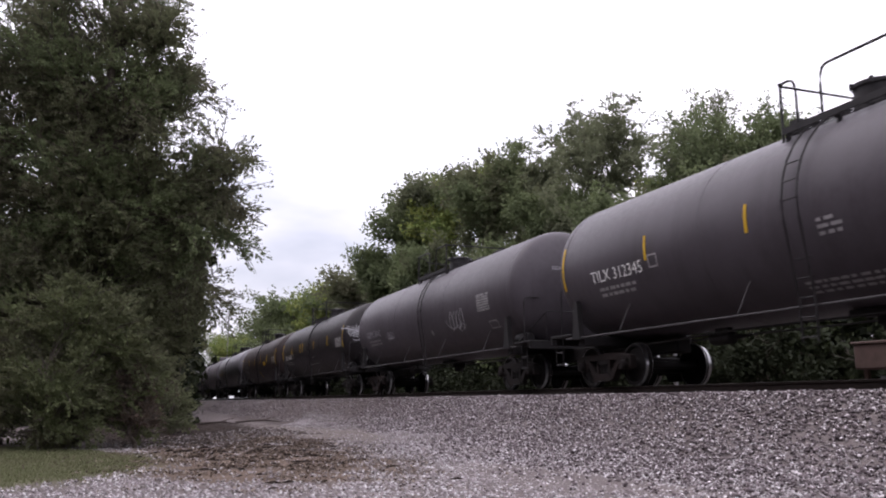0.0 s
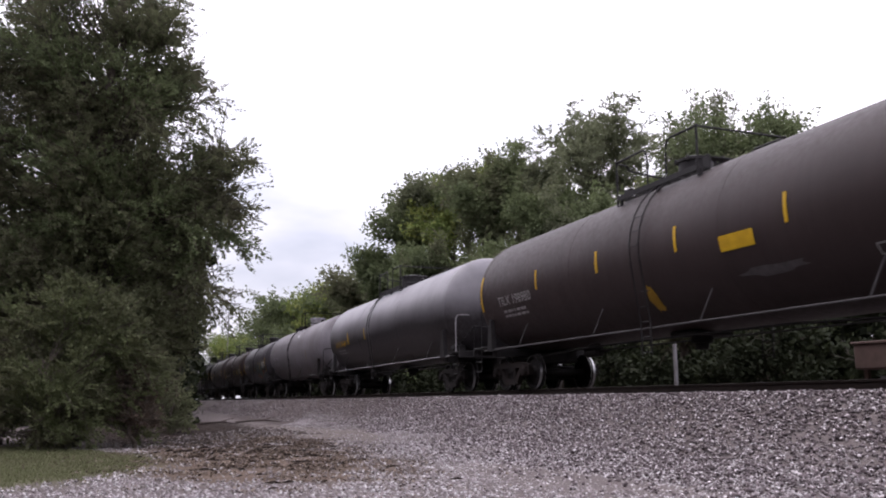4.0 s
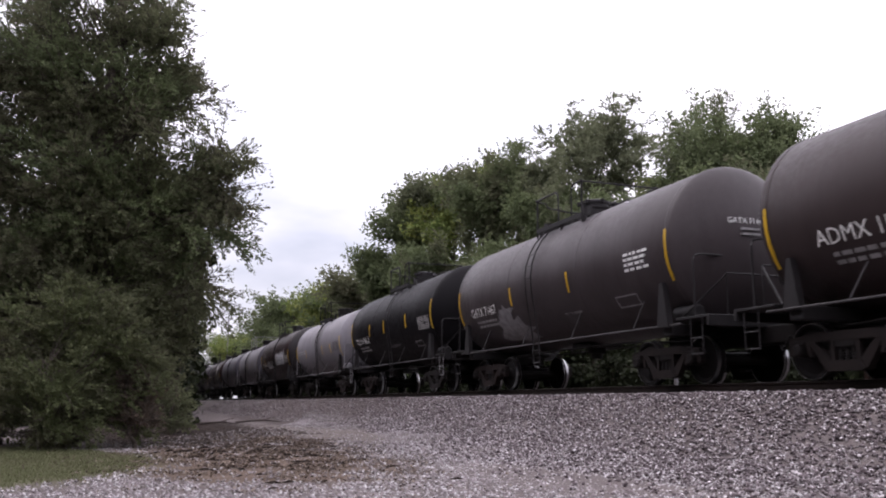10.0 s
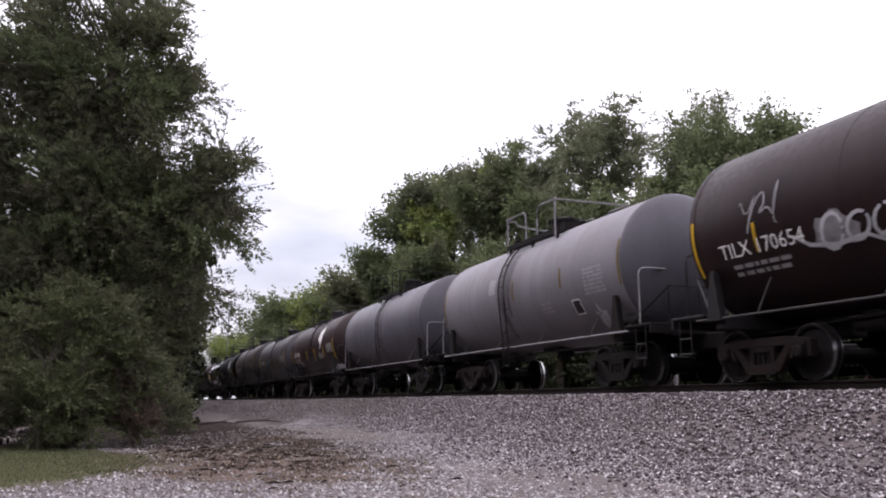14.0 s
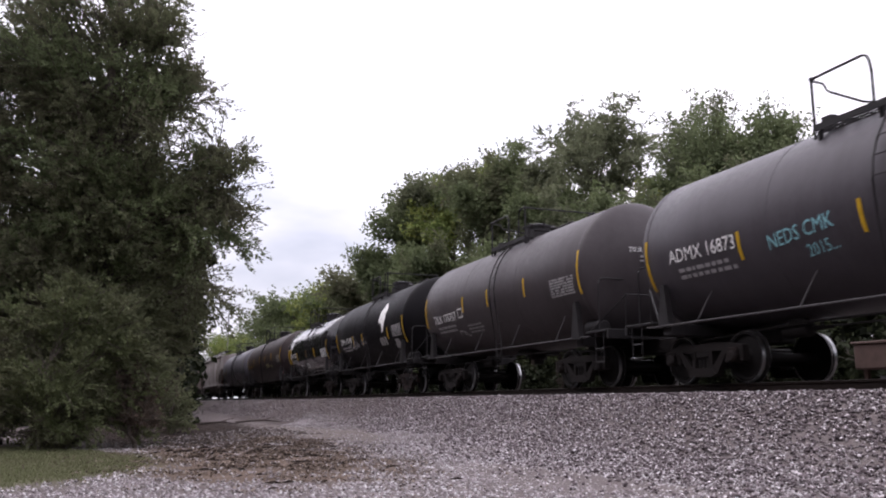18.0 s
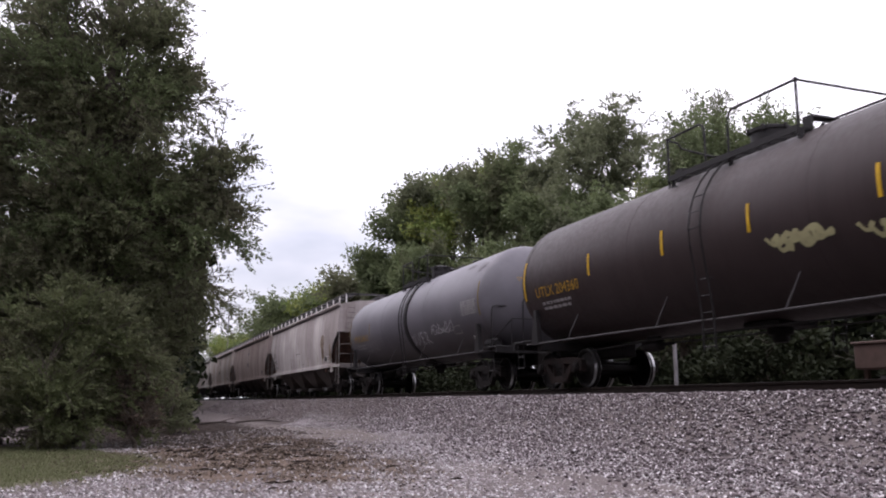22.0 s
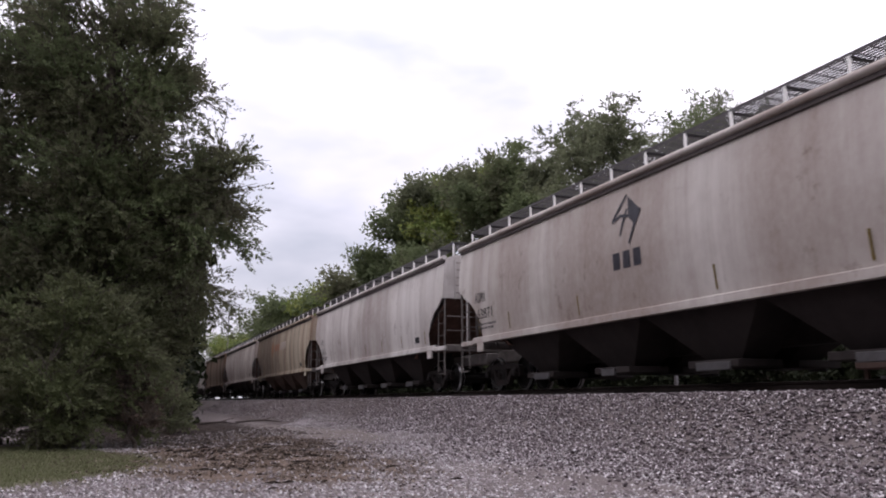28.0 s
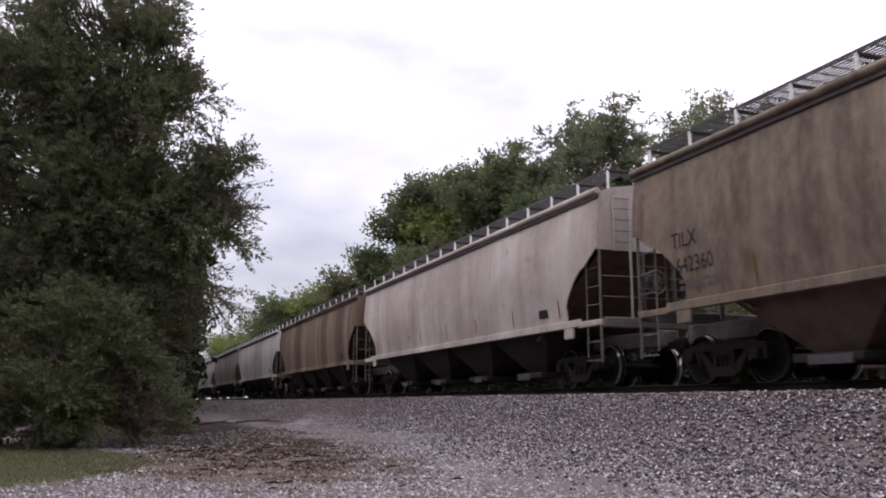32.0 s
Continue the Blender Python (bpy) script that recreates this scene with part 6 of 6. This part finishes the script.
hopper_behind(-392.85, H_GREY2, "light grey covered hopper car with dirty streaks", dict(mark=("ADMX", "636153"), mark_mat=M_FADED))
hopper_behind(-413.0, H_TAN, "tan covered hopper car streaked with rust", dict(bay_mat=M_TANBAY, mark=("TILX", "642360"), extra=[hop_words(-2.55, 3.1, M_FADEORANGE, M_FADEPALE)]))
hopper_behind(-433.2, H_LILAC, "pale pinkish-grey covered hopper car", dict())
hopper_behind(-453.4, H_RUST, "rust-brown covered hopper car with brown streaks", dict())
hopper_behind(-473.6, H_GREY2, "grey covered hopper car with dirty sides", dict())
hopper_behind(-493.8, H_PINK, "pinkish grey covered hopper car", dict())
hopper_behind(-514.0, H_GREY2, "dull grey covered hopper car", dict())
hopper_behind(-534.2, H_LILAC, "pale grey covered hopper car", dict())
hopper_behind(-554.4, H_PINK, "dusty grey covered hopper car", dict())


# ---------- trees and bushes ----------
SWAY = []   # (bough, its pose, weight, phase, gust time)


def leaf_cloud(rng, sprays, leaf, per):
    """Leaves along twigs. sprays: arrays of start, end. Returns quads."""
    a, b = sprays
    n = len(a)
    t = rng.random((n, per, 1)) ** 0.8
    d = (b - a)
    c = a[:, None] + d[:, None] * t + rng.normal(0, leaf * 0.9, (n, per, 3))
    c = c.reshape(-1, 3)
    m = len(c)
    along = np.repeat(d / (np.linalg.norm(d, axis=1, keepdims=True) + 1e-6), per, axis=0) + rng.normal(0, 0.7, (m, 3))
    along[:, 2] -= 0.25
    along /= np.linalg.norm(along, axis=1, keepdims=True)
    side = np.cross(along, rng.normal(0, 1, (m, 3)))
    side /= np.linalg.norm(side, axis=1, keepdims=True) + 1e-6
    k = rng.uniform(0.7, 1.3, (m, 1)) * leaf
    q = np.stack([c, c + along * k * 0.5 + side * k * 0.36, c + along * k * 1.15, c + along * k * 0.45 - side * k * 0.36], 1)
    return q


def bough_quads(rng, start, tip, reach, twigs, per, leaf, flat=0.75):
    """Twigs with leaves round a bough that runs from start to tip."""
    n = twigs
    d = tip - start
    a = start + d * rng.uniform(0.25, 1.0, (n, 1))
    out = rng.normal(0, 1, (n, 3))
    out /= np.linalg.norm(out, axis=1, keepdims=True)
    out += 0.55 * d / (np.linalg.norm(d) + 1e-6)
    out[:, 2] *= flat
    b = a + out * reach * rng.uniform(0.35, 1.0, (n, 1))
    return leaf_cloud(rng, (a, b), leaf, per), a, b


def spray_quads(rng, start, tip, reach, twigs, per, leaf, droop=0.12, slim=1.0):
    """Feathery sprays: twigs that point outwards along a bough, each with leaves close to it."""
    d = tip - start
    axis = d / (np.linalg.norm(d) + 1e-6)
    t = rng.uniform(0.1, 1.0, (twigs, 1))
    a = start + d * t
    side = rng.normal(0, 1, (twigs, 3))
    side -= axis * (side @ axis)[:, None]
    side /= np.linalg.norm(side, axis=1, keepdims=True) + 1e-6
    out = axis * rng.uniform(0.35, 1.0, (twigs, 1)) + slim * side * rng.uniform(0.3, 0.95, (twigs, 1))
    out[:, 2] = out[:, 2] * 0.8 - droop
    out /= np.linalg.norm(out, axis=1, keepdims=True)
    b = a + out * reach * rng.uniform(0.35, 1.0, (twigs, 1)) * (1.15 - 0.45 * t)
    n = twigs
    s = rng.random((n, per, 1)) ** 0.75
    bend = np.zeros((n, per, 3))
    bend[..., 2:] = -0.10 * reach * s * s
    c = (a[:, None] + (b - a)[:, None] * s + bend + rng.normal(0, leaf * 0.42, (n, per, 3))).reshape(-1, 3)
    m = len(c)
    along = np.repeat(out, per, axis=0) + rng.normal(0, 0.5, (m, 3))
    along /= np.linalg.norm(along, axis=1, keepdims=True)
    w = np.cross(along, rng.normal(0, 1, (m, 3)))
    w /= np.linalg.norm(w, axis=1, keepdims=True) + 1e-6
    k = rng.uniform(0.7, 1.3, (m, 1)) * leaf
    q = np.stack([c, c + along * k * 0.55 + w * k * 0.30, c + along * k * 1.25, c + along * k * 0.5 - w * k * 0.30], 1)
    return q, a, b


def tree(name, foot, trunk_top, trunk_r, crown, boughs, label, material, seed, leaf=0.09, twigs=22, per=22, reach=0.9, sway=0.0, gust=29.6, lean=(0, 0), accent=None, group="", clump=1, shell=(0.45, 0.95), spray=False, bare=3):
    """A tree: tapered trunk, limbs, and boughs of leaves inside a crown of egg shapes.
    crown: (x, y, z, rx, ry, rz) relative to the foot; a seventh number sets how thick the boughs stand, an eighth how far
    their twigs reach out as spikes. clump: how many boughs make one part."""
    rng = np.random.default_rng(seed)
    pr = random.Random(seed)
    ob = thing(name, pose(*foot), label, "tree" if name == "tree" else "bush", group)
    top = Vector((lean[0], lean[1], trunk_top))
    g = Geo()
    pts = [Vector((0, 0, -0.2)), Vector((0.04, 0, 0.1))]
    for i in range(1, 8):
        t = i / 7
        pts.append(top * t + Vector((0.18 * math.sin(3 * t + seed), 0.18 * math.sin(2.3 * t + 2 * seed), 0)))
    g.pipe(pts, [trunk_r * 1.5] + [trunk_r * (1 - 0.8 * i / 7) for i in range(8)], 9)
    part("trunk", g, M_BARK, ob)
    vol = np.array([c[3] * c[4] * c[5] for c in crown]) ** 0.75 * np.array([c[6] if len(c) > 6 else 1.0 for c in crown])
    vol = vol / vol.sum()
    plan = []
    for i in range(boughs):
        k = int(rng.choice(len(crown), p=vol))
        c = crown[k]
        p = rng.normal(0, 1, 3)
        p /= np.linalg.norm(p)
        p *= rng.uniform(*shell)
        tip = Vector((c[0] + p[0] * c[3], c[1] + p[1] * c[4], max(0.25, c[2] + p[2] * c[5])))
        plan.append((k, math.atan2(p[1], p[0]) + 2 * p[2], tip))
    plan.sort(key=lambda q: q[:2])
    for i in range(0, len(plan), clump):
        group_tips = [q[2] for q in plan[i:i + clump]]
        own = crown[plan[i][0]]
        spike = own[7] if len(own) > 7 else 1.0
        mid = sum(group_tips, Vector()) / len(group_tips)
        h = min(trunk_top * 0.95, max(trunk_top * 0.12, mid.z * 0.8 - 0.4))
        base = top * (h / trunk_top)
        start = base.lerp(mid, 0.45)
        mat = material if accent is None or pr.random() > accent[1] else accent[0]
        quads, limb = [], Geo()
        for tip in group_tips:
            if spike > 1:
                out = (tip - Vector(own[:3])).normalized() + Vector((0, 0, -0.1))
                q, a, b = spray_quads(rng, np.array(tip - start - out * 0.5), np.array(tip - start + out * 0.35), reach * spike, int(twigs * 0.75), per, leaf * 1.15, 0.03, 0.6)
            else:
                q, a, b = (spray_quads if spray else bough_quads)(rng, np.array((tip - start) * 0.25), np.array(tip - start), reach, twigs, per, leaf)
            quads.append(q.reshape(-1, 3))
            limb.pipe([base - start, (tip - start) * 0.3, tip - start], [trunk_r * 0.11, trunk_r * 0.06, 0.006], 5)
            for j in range(0, len(a), max(1, len(a) // bare)):
                limb.pipe([a[j], b[j]], [0.012, 0.004], 4)
        v = np.concatenate(quads)
        f = np.arange(len(v)).reshape(-1, 4)
        bough = part("bough", raw_mesh("bough", v, f, mat), None, ob, "", Matrix.Translation(start))
        tagged(bough, kind="stuff")
        tagged(part("limb", limb, M_BARK, bough), kind="stuff")
        if sway:
            SWAY.append((bough, start.copy(), sway * (0.35 + 0.65 * min(1.2, mid.z / max(1, trunk_top))), pr.uniform(0, 6.28), gust + pr.uniform(-0.5, 0.5)))
    return ob


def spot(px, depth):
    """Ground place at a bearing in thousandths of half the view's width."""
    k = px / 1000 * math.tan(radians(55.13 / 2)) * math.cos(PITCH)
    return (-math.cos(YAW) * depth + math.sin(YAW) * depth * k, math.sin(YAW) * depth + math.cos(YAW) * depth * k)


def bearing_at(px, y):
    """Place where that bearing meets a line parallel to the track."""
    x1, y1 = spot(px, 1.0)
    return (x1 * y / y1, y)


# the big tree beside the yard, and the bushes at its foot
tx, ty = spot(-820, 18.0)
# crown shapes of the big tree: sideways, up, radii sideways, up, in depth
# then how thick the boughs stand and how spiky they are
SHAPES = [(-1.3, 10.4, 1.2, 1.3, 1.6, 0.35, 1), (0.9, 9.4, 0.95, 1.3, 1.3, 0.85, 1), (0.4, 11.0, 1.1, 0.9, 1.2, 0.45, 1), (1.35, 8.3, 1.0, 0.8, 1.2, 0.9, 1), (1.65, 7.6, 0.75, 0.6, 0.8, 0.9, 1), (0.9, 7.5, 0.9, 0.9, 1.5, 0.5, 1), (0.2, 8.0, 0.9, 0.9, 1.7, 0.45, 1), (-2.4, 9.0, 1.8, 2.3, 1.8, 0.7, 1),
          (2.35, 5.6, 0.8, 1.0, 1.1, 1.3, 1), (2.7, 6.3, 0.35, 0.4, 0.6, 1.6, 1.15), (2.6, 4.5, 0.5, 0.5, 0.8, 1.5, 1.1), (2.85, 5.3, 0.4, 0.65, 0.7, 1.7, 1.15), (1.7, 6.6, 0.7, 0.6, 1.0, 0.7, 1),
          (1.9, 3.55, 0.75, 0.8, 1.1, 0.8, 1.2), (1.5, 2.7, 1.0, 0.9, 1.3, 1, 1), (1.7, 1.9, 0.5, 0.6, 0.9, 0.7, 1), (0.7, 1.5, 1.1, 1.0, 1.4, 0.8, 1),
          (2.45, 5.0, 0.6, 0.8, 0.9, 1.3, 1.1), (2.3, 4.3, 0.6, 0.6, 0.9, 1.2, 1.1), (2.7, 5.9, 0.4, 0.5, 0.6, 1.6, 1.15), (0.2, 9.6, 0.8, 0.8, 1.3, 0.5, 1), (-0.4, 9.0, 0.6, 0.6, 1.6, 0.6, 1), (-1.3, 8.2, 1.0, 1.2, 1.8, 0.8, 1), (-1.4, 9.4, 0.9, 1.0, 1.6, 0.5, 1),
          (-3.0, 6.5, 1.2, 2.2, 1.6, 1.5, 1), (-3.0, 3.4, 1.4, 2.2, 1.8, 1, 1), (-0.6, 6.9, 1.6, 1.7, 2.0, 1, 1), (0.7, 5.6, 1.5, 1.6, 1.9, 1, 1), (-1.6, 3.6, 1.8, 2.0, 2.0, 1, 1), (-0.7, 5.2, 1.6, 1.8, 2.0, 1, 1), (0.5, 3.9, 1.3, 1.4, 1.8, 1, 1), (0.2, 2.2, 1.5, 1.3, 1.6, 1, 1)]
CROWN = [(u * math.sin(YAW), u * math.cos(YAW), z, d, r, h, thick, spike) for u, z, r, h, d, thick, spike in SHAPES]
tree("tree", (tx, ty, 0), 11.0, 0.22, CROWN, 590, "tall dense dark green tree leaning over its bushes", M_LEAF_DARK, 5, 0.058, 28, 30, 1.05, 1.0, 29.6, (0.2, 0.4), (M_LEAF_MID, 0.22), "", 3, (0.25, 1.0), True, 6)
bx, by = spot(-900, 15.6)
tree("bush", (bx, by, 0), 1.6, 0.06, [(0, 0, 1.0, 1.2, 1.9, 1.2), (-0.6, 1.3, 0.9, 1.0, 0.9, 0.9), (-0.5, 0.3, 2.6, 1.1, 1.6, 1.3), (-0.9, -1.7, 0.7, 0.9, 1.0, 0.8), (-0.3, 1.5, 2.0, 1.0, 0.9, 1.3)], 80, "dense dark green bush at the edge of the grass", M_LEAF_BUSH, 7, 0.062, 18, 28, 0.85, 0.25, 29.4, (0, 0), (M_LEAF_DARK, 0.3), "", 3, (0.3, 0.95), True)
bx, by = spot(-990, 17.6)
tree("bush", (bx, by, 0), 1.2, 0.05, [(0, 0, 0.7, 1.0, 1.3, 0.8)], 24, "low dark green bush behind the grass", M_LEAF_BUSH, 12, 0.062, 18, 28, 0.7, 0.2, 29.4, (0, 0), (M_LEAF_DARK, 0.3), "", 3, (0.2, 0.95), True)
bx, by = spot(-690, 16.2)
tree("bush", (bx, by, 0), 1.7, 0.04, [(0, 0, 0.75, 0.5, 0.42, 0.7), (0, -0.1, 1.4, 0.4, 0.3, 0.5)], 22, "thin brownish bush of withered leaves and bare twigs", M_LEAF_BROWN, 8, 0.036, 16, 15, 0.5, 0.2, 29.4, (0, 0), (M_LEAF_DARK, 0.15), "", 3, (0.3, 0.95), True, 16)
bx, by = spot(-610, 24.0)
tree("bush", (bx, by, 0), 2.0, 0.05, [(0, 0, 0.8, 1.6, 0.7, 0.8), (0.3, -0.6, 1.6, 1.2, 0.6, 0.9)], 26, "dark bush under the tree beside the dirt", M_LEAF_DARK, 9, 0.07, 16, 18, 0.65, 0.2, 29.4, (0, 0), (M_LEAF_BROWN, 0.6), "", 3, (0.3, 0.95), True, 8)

# the row of trees beyond the track: bearing, distance from the yard's middle, height, spread, kind
ROW = [
    (352, 24, 19.2, 4.3, "olive"),
    (205, 26, 18.9, 3.3, "olive"),
    (630, 30, 19.0, 2.6, "sparse"),
    (690, 24, 13.9, 3.4, "full"),
    (560, 24, 13.4, 2.0, "light"),
    (815, 28, 12.6, 2.4, "mid"),
    (869, 32, 11.8, 2.4, "olive"),
    (110, 21, 16.2, 2.99063, "dark"),
    (263, 22, 12.6, 2.6521, "mid"),
    (416, 21, 10.8, 2.6, "dark"),
    (-62, 20, 17.6, 3.2, "mid"),
    (27, 22, 17.9, 3.74156, "light"),
    (-120, 18.5, 12.0, 3.34063, "mid"),
    (-184, 18.5, 11.0, 4.03814, "dark"),
    (-247, 18.5, 11.6, 4.56706, "light"),
    (-305, 18.5, 12.4, 5.97391, "light"),
    (-375, 20, 13.8, 7, "mid"),
    (-439, 19, 11.6, 8, "light"),
    (-490, 20, 13.5, 9, "mid"),
    (-31, 17.8, 10.6, 2.57256, "dark"),
    (154, 18.2, 9.0, 2.4, "dark"),
    (556, 20, 9.1, 2.6, "dark"),
    (716, 20, 9.0, 2.6, "dark"),
]
KINDS = dict(olive=(M_LEAF_OLIVE, "tall olive-green tree with gaps in its crown", M_LEAF_MID, 0.2), sparse=(M_LEAF_OLIVE, "thin tall tree with sparse airy leaves", M_LEAF_OLIVE, 0.1),
             mid=(M_LEAF_MID, "full round green tree beyond the track", M_LEAF_OLIVE, 0.25), light=(M_LEAF_LIGHT, "yellow-green tree beyond the track", M_LEAF_MID, 0.45),
             full=(M_LEAF_MID, "broad full green tree beyond the track", M_LEAF_OLIVE, 0.25),
             dark=(M_LEAF_DARK, "dark green tree beyond the track", M_LEAF_MID, 0.4))
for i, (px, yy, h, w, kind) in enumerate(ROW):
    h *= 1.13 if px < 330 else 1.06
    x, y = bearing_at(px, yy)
    mat, label, other, share = KINDS[kind]
    far = math.hypot(x, y)
    leaf = min(0.27, max(0.12, far * 0.0036))
    lob = random.Random(720 + i)
    crown = [(w * 0.45, -w * 0.35, h * 0.40, w * 0.85, w * 0.6, h * 0.22), (-w * 0.5, w * 0.1, h * 0.43, w * 0.85, w * 0.6, h * 0.24), (0, 0, h * 0.70, w * 0.75, w * 0.75, h * 0.20)]
    for j in range(5):
        a = 2.4 * j + lob.uniform(-0.4, 0.4)
        crown.append((w * 0.62 * math.cos(a), w * 0.62 * math.sin(a), h * lob.uniform(0.66, 0.82), w * 0.55, w * 0.52, h * 0.13))
    if kind == "sparse":
        crown = [(0, 0, h * 0.84, w * 0.9, w * 0.9, h * 0.055), (w * 0.3, w * 0.4, h * 0.87, w * 0.6, w * 0.6, h * 0.04)]
    tree("tree", (x, y, 0.3), h * 0.68, 0.16 + h * 0.006, crown, (112 if kind == "olive" else 170 if kind == "full" else 100 if far < 70 else 66) if kind != "sparse" else 18, label, mat, 40 + i, leaf if kind != "sparse" else 0.13, 20 if kind != "sparse" else 12, (18 if far < 70 else 14) if kind != "sparse" else 9, w * 0.34, 0.35 if far < 60 else 0.0, 24.8, (0, 0), (other, share), "trees beyond the track", 7 if kind != "sparse" else 4, (0.3, 0.92), kind in ("sparse", "olive"), 4)
for i in range(22):
    x = 2 - 5.2 * i + random.Random(i).uniform(-1.2, 1.2)
    h = random.Random(i + 50).uniform(2.4, 3.8)
    far = math.hypot(x, 18)
    # scrub leaves carry the gloom behind the train in their colour
    tree("bush", (x, 17.0 + random.Random(i + 9).uniform(-0.5, 1.0), 0.25), h * 0.7, 0.05, [(0, 0, h * 0.45, 2.6, 1.2, h * 0.45)], 26, "green scrub beyond the track with shade in its leaf colour", M_LEAF_FAR, 90 + i, max(0.15, far * 0.004), 15, 14, 0.9, 0.0, 0, (0, 0), (M_LEAF_FAR, 0.3), "scrub beyond the track", 6)


def woods(name, label, x0, x1, y0, y1, top, count, seed, slant=0.0, leaf=(0.35, 0.8)):
    """A distant or unseen belt of woodland as one mass of leaf clumps."""
    rng = np.random.default_rng(seed)
    x, y = rng.uniform(x0, x1, count), rng.uniform(y0, y1, count)
    y -= slant * (x - x1)
    y += 0.7 * np.sin(0.8 * x + seed) + 0.5 * np.sin(2.1 * x) + rng.normal(0, 0.5, count)
    h = top * (0.8 + 0.2 * np.sin(x * 0.5) * np.cos(x * 0.23 + 1))
    c = np.stack([x, y, h * rng.random(count) ** 0.9], 1)
    a, b = rng.normal(0, 1, (count, 3)), rng.normal(0, 1, (count, 3))
    a /= np.linalg.norm(a, axis=1, keepdims=True)
    b = np.cross(a, b)
    b /= np.linalg.norm(b, axis=1, keepdims=True)
    k = rng.uniform(*leaf, (count, 1))
    q = np.stack([c - a * k, c + b * k * 0.6, c + a * k, c - b * k * 0.6], 1)
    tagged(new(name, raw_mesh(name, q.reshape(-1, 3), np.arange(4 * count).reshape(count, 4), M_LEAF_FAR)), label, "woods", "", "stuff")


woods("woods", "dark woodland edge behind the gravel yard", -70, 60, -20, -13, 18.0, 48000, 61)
# next three belts are added behind the big tree to shade the far cars
woods("woods", "woodland added beside the track behind the big tree for shade", -54, -33, -5.0, 1.6, 8.0, 40000, 63, 0.055, (0.12, 0.3))
woods("woods", "woodland added along the track behind the big tree for shade", -92, -54, -4.0, 3.0, 15.0, 22000, 65, 0.055)
woods("woods", "woodland added far along the track for shade", -200, -92, -2.0, 5.0, 16.0, 26000, 64)
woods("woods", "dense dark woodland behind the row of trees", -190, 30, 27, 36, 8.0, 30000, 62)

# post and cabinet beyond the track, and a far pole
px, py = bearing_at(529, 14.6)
g = Geo().box((0, 0, 0.95), (0.12, 0.07, 2.3), 0.012)
thing("marker_post", pose(px, py, 0.35), "weathered pale grey marker post beside the track", "post", "", g, M_GREYF)
M_CABINET = plain("faded_brown_cabinet_paint", (0.11, 0.075, 0.064), 0.7, 0.0, 0.3)
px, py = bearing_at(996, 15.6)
cab = thing("cabinet", pose(px, py, 0.15, 0, 0, 10), "faded brown trackside equipment cabinet on legs", "cabinet")
part("body", Geo().box((0, 0, 1.68), (0.85, 0.6, 0.55), 0.03), M_CABINET, cab)
part("lid", Geo().box((0, 0, 1.98), (0.93, 0.68, 0.06), 0.015), M_CABINET, cab)
for dx in (-0.33, 0.33):
    part("leg", Geo().box((dx, 0, 0.72), (0.10, 0.10, 1.46), 0.01), M_CABINET, cab)
part("plate", Geo().box((0.25, -0.02, 1.05), (0.36, 0.30, 0.4), 0.02), M_GREYF, cab)
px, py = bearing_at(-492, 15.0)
pole = thing("utility_pole", pose(px, py, 0.2), "thin grey wooden utility pole far down the line", "utility pole")
part("mast", Geo().pipe([(0, 0, 0), (0, 0, 14.0)], [0.13, 0.08], 10), M_GREYF, pole)
part("crossarm", Geo().box((0, 0, 13.2), (0.08, 0.9, 0.08), 0.01), M_GREYF, pole)


# ---------- movement ----------
def gust_at(t, when, phase):
    """Slow swing of a bough in the wind, with one strong gust."""
    slow = 0.35 * math.sin(0.9 * t + phase) + 0.25 * math.sin(1.9 * t + 1.7 * phase)
    return slow + 1.3 * math.exp(-((t - 13.2) / 2.0) ** 2) * 0.5 + 2.4 * math.exp(-((t - when) / 1.1) ** 2) - 0.8 * math.exp(-((t - when - 2.0) / 0.7) ** 2)


def motions():
    for car, mid in CARS:
        walk(car, [(t, pose(mid + SPEED * t, TRACK_Y, RAIL_Z)) for t in (0.0, 8.0, 16.0, 24.0, 32.0)])
    # wheels turn while their car is within sight of the yard
    step = math.degrees(SPEED / 30 / WHEEL_R)
    for axle, (x, y, z), s0 in SPINNERS:
        f0 = max(0, int((-70 - s0) / SPEED * 30))
        f1 = min(960, int((2 - s0) / SPEED * 30) + 1)
        if f1 <= f0 + 1:
            f0, f1 = (0, 1) if f1 <= 1 else (959, 960)
        rows = [(0.0, pose(x, y, z))] if f0 > 0 else []
        for k in range(f0, f1 + 1):
            rows.append((k / 30, pose(x, y, z, 0, step * (k - f0), 0)))
        if f1 < 960:
            rows.append((32.0, rows[-1][1]))
        walk(axle, rows)
    for bough, at, weight, phase, when in SWAY:
        rows = []
        for k in range(0, 65):
            t = k * 0.5
            s = gust_at(t, when, phase) * weight
            rows.append((t, pose(at.x, at.y, at.z, -1.7 * s, 0.9 * s, 0.4 * s)))
        walk(bough, rows)


motions()
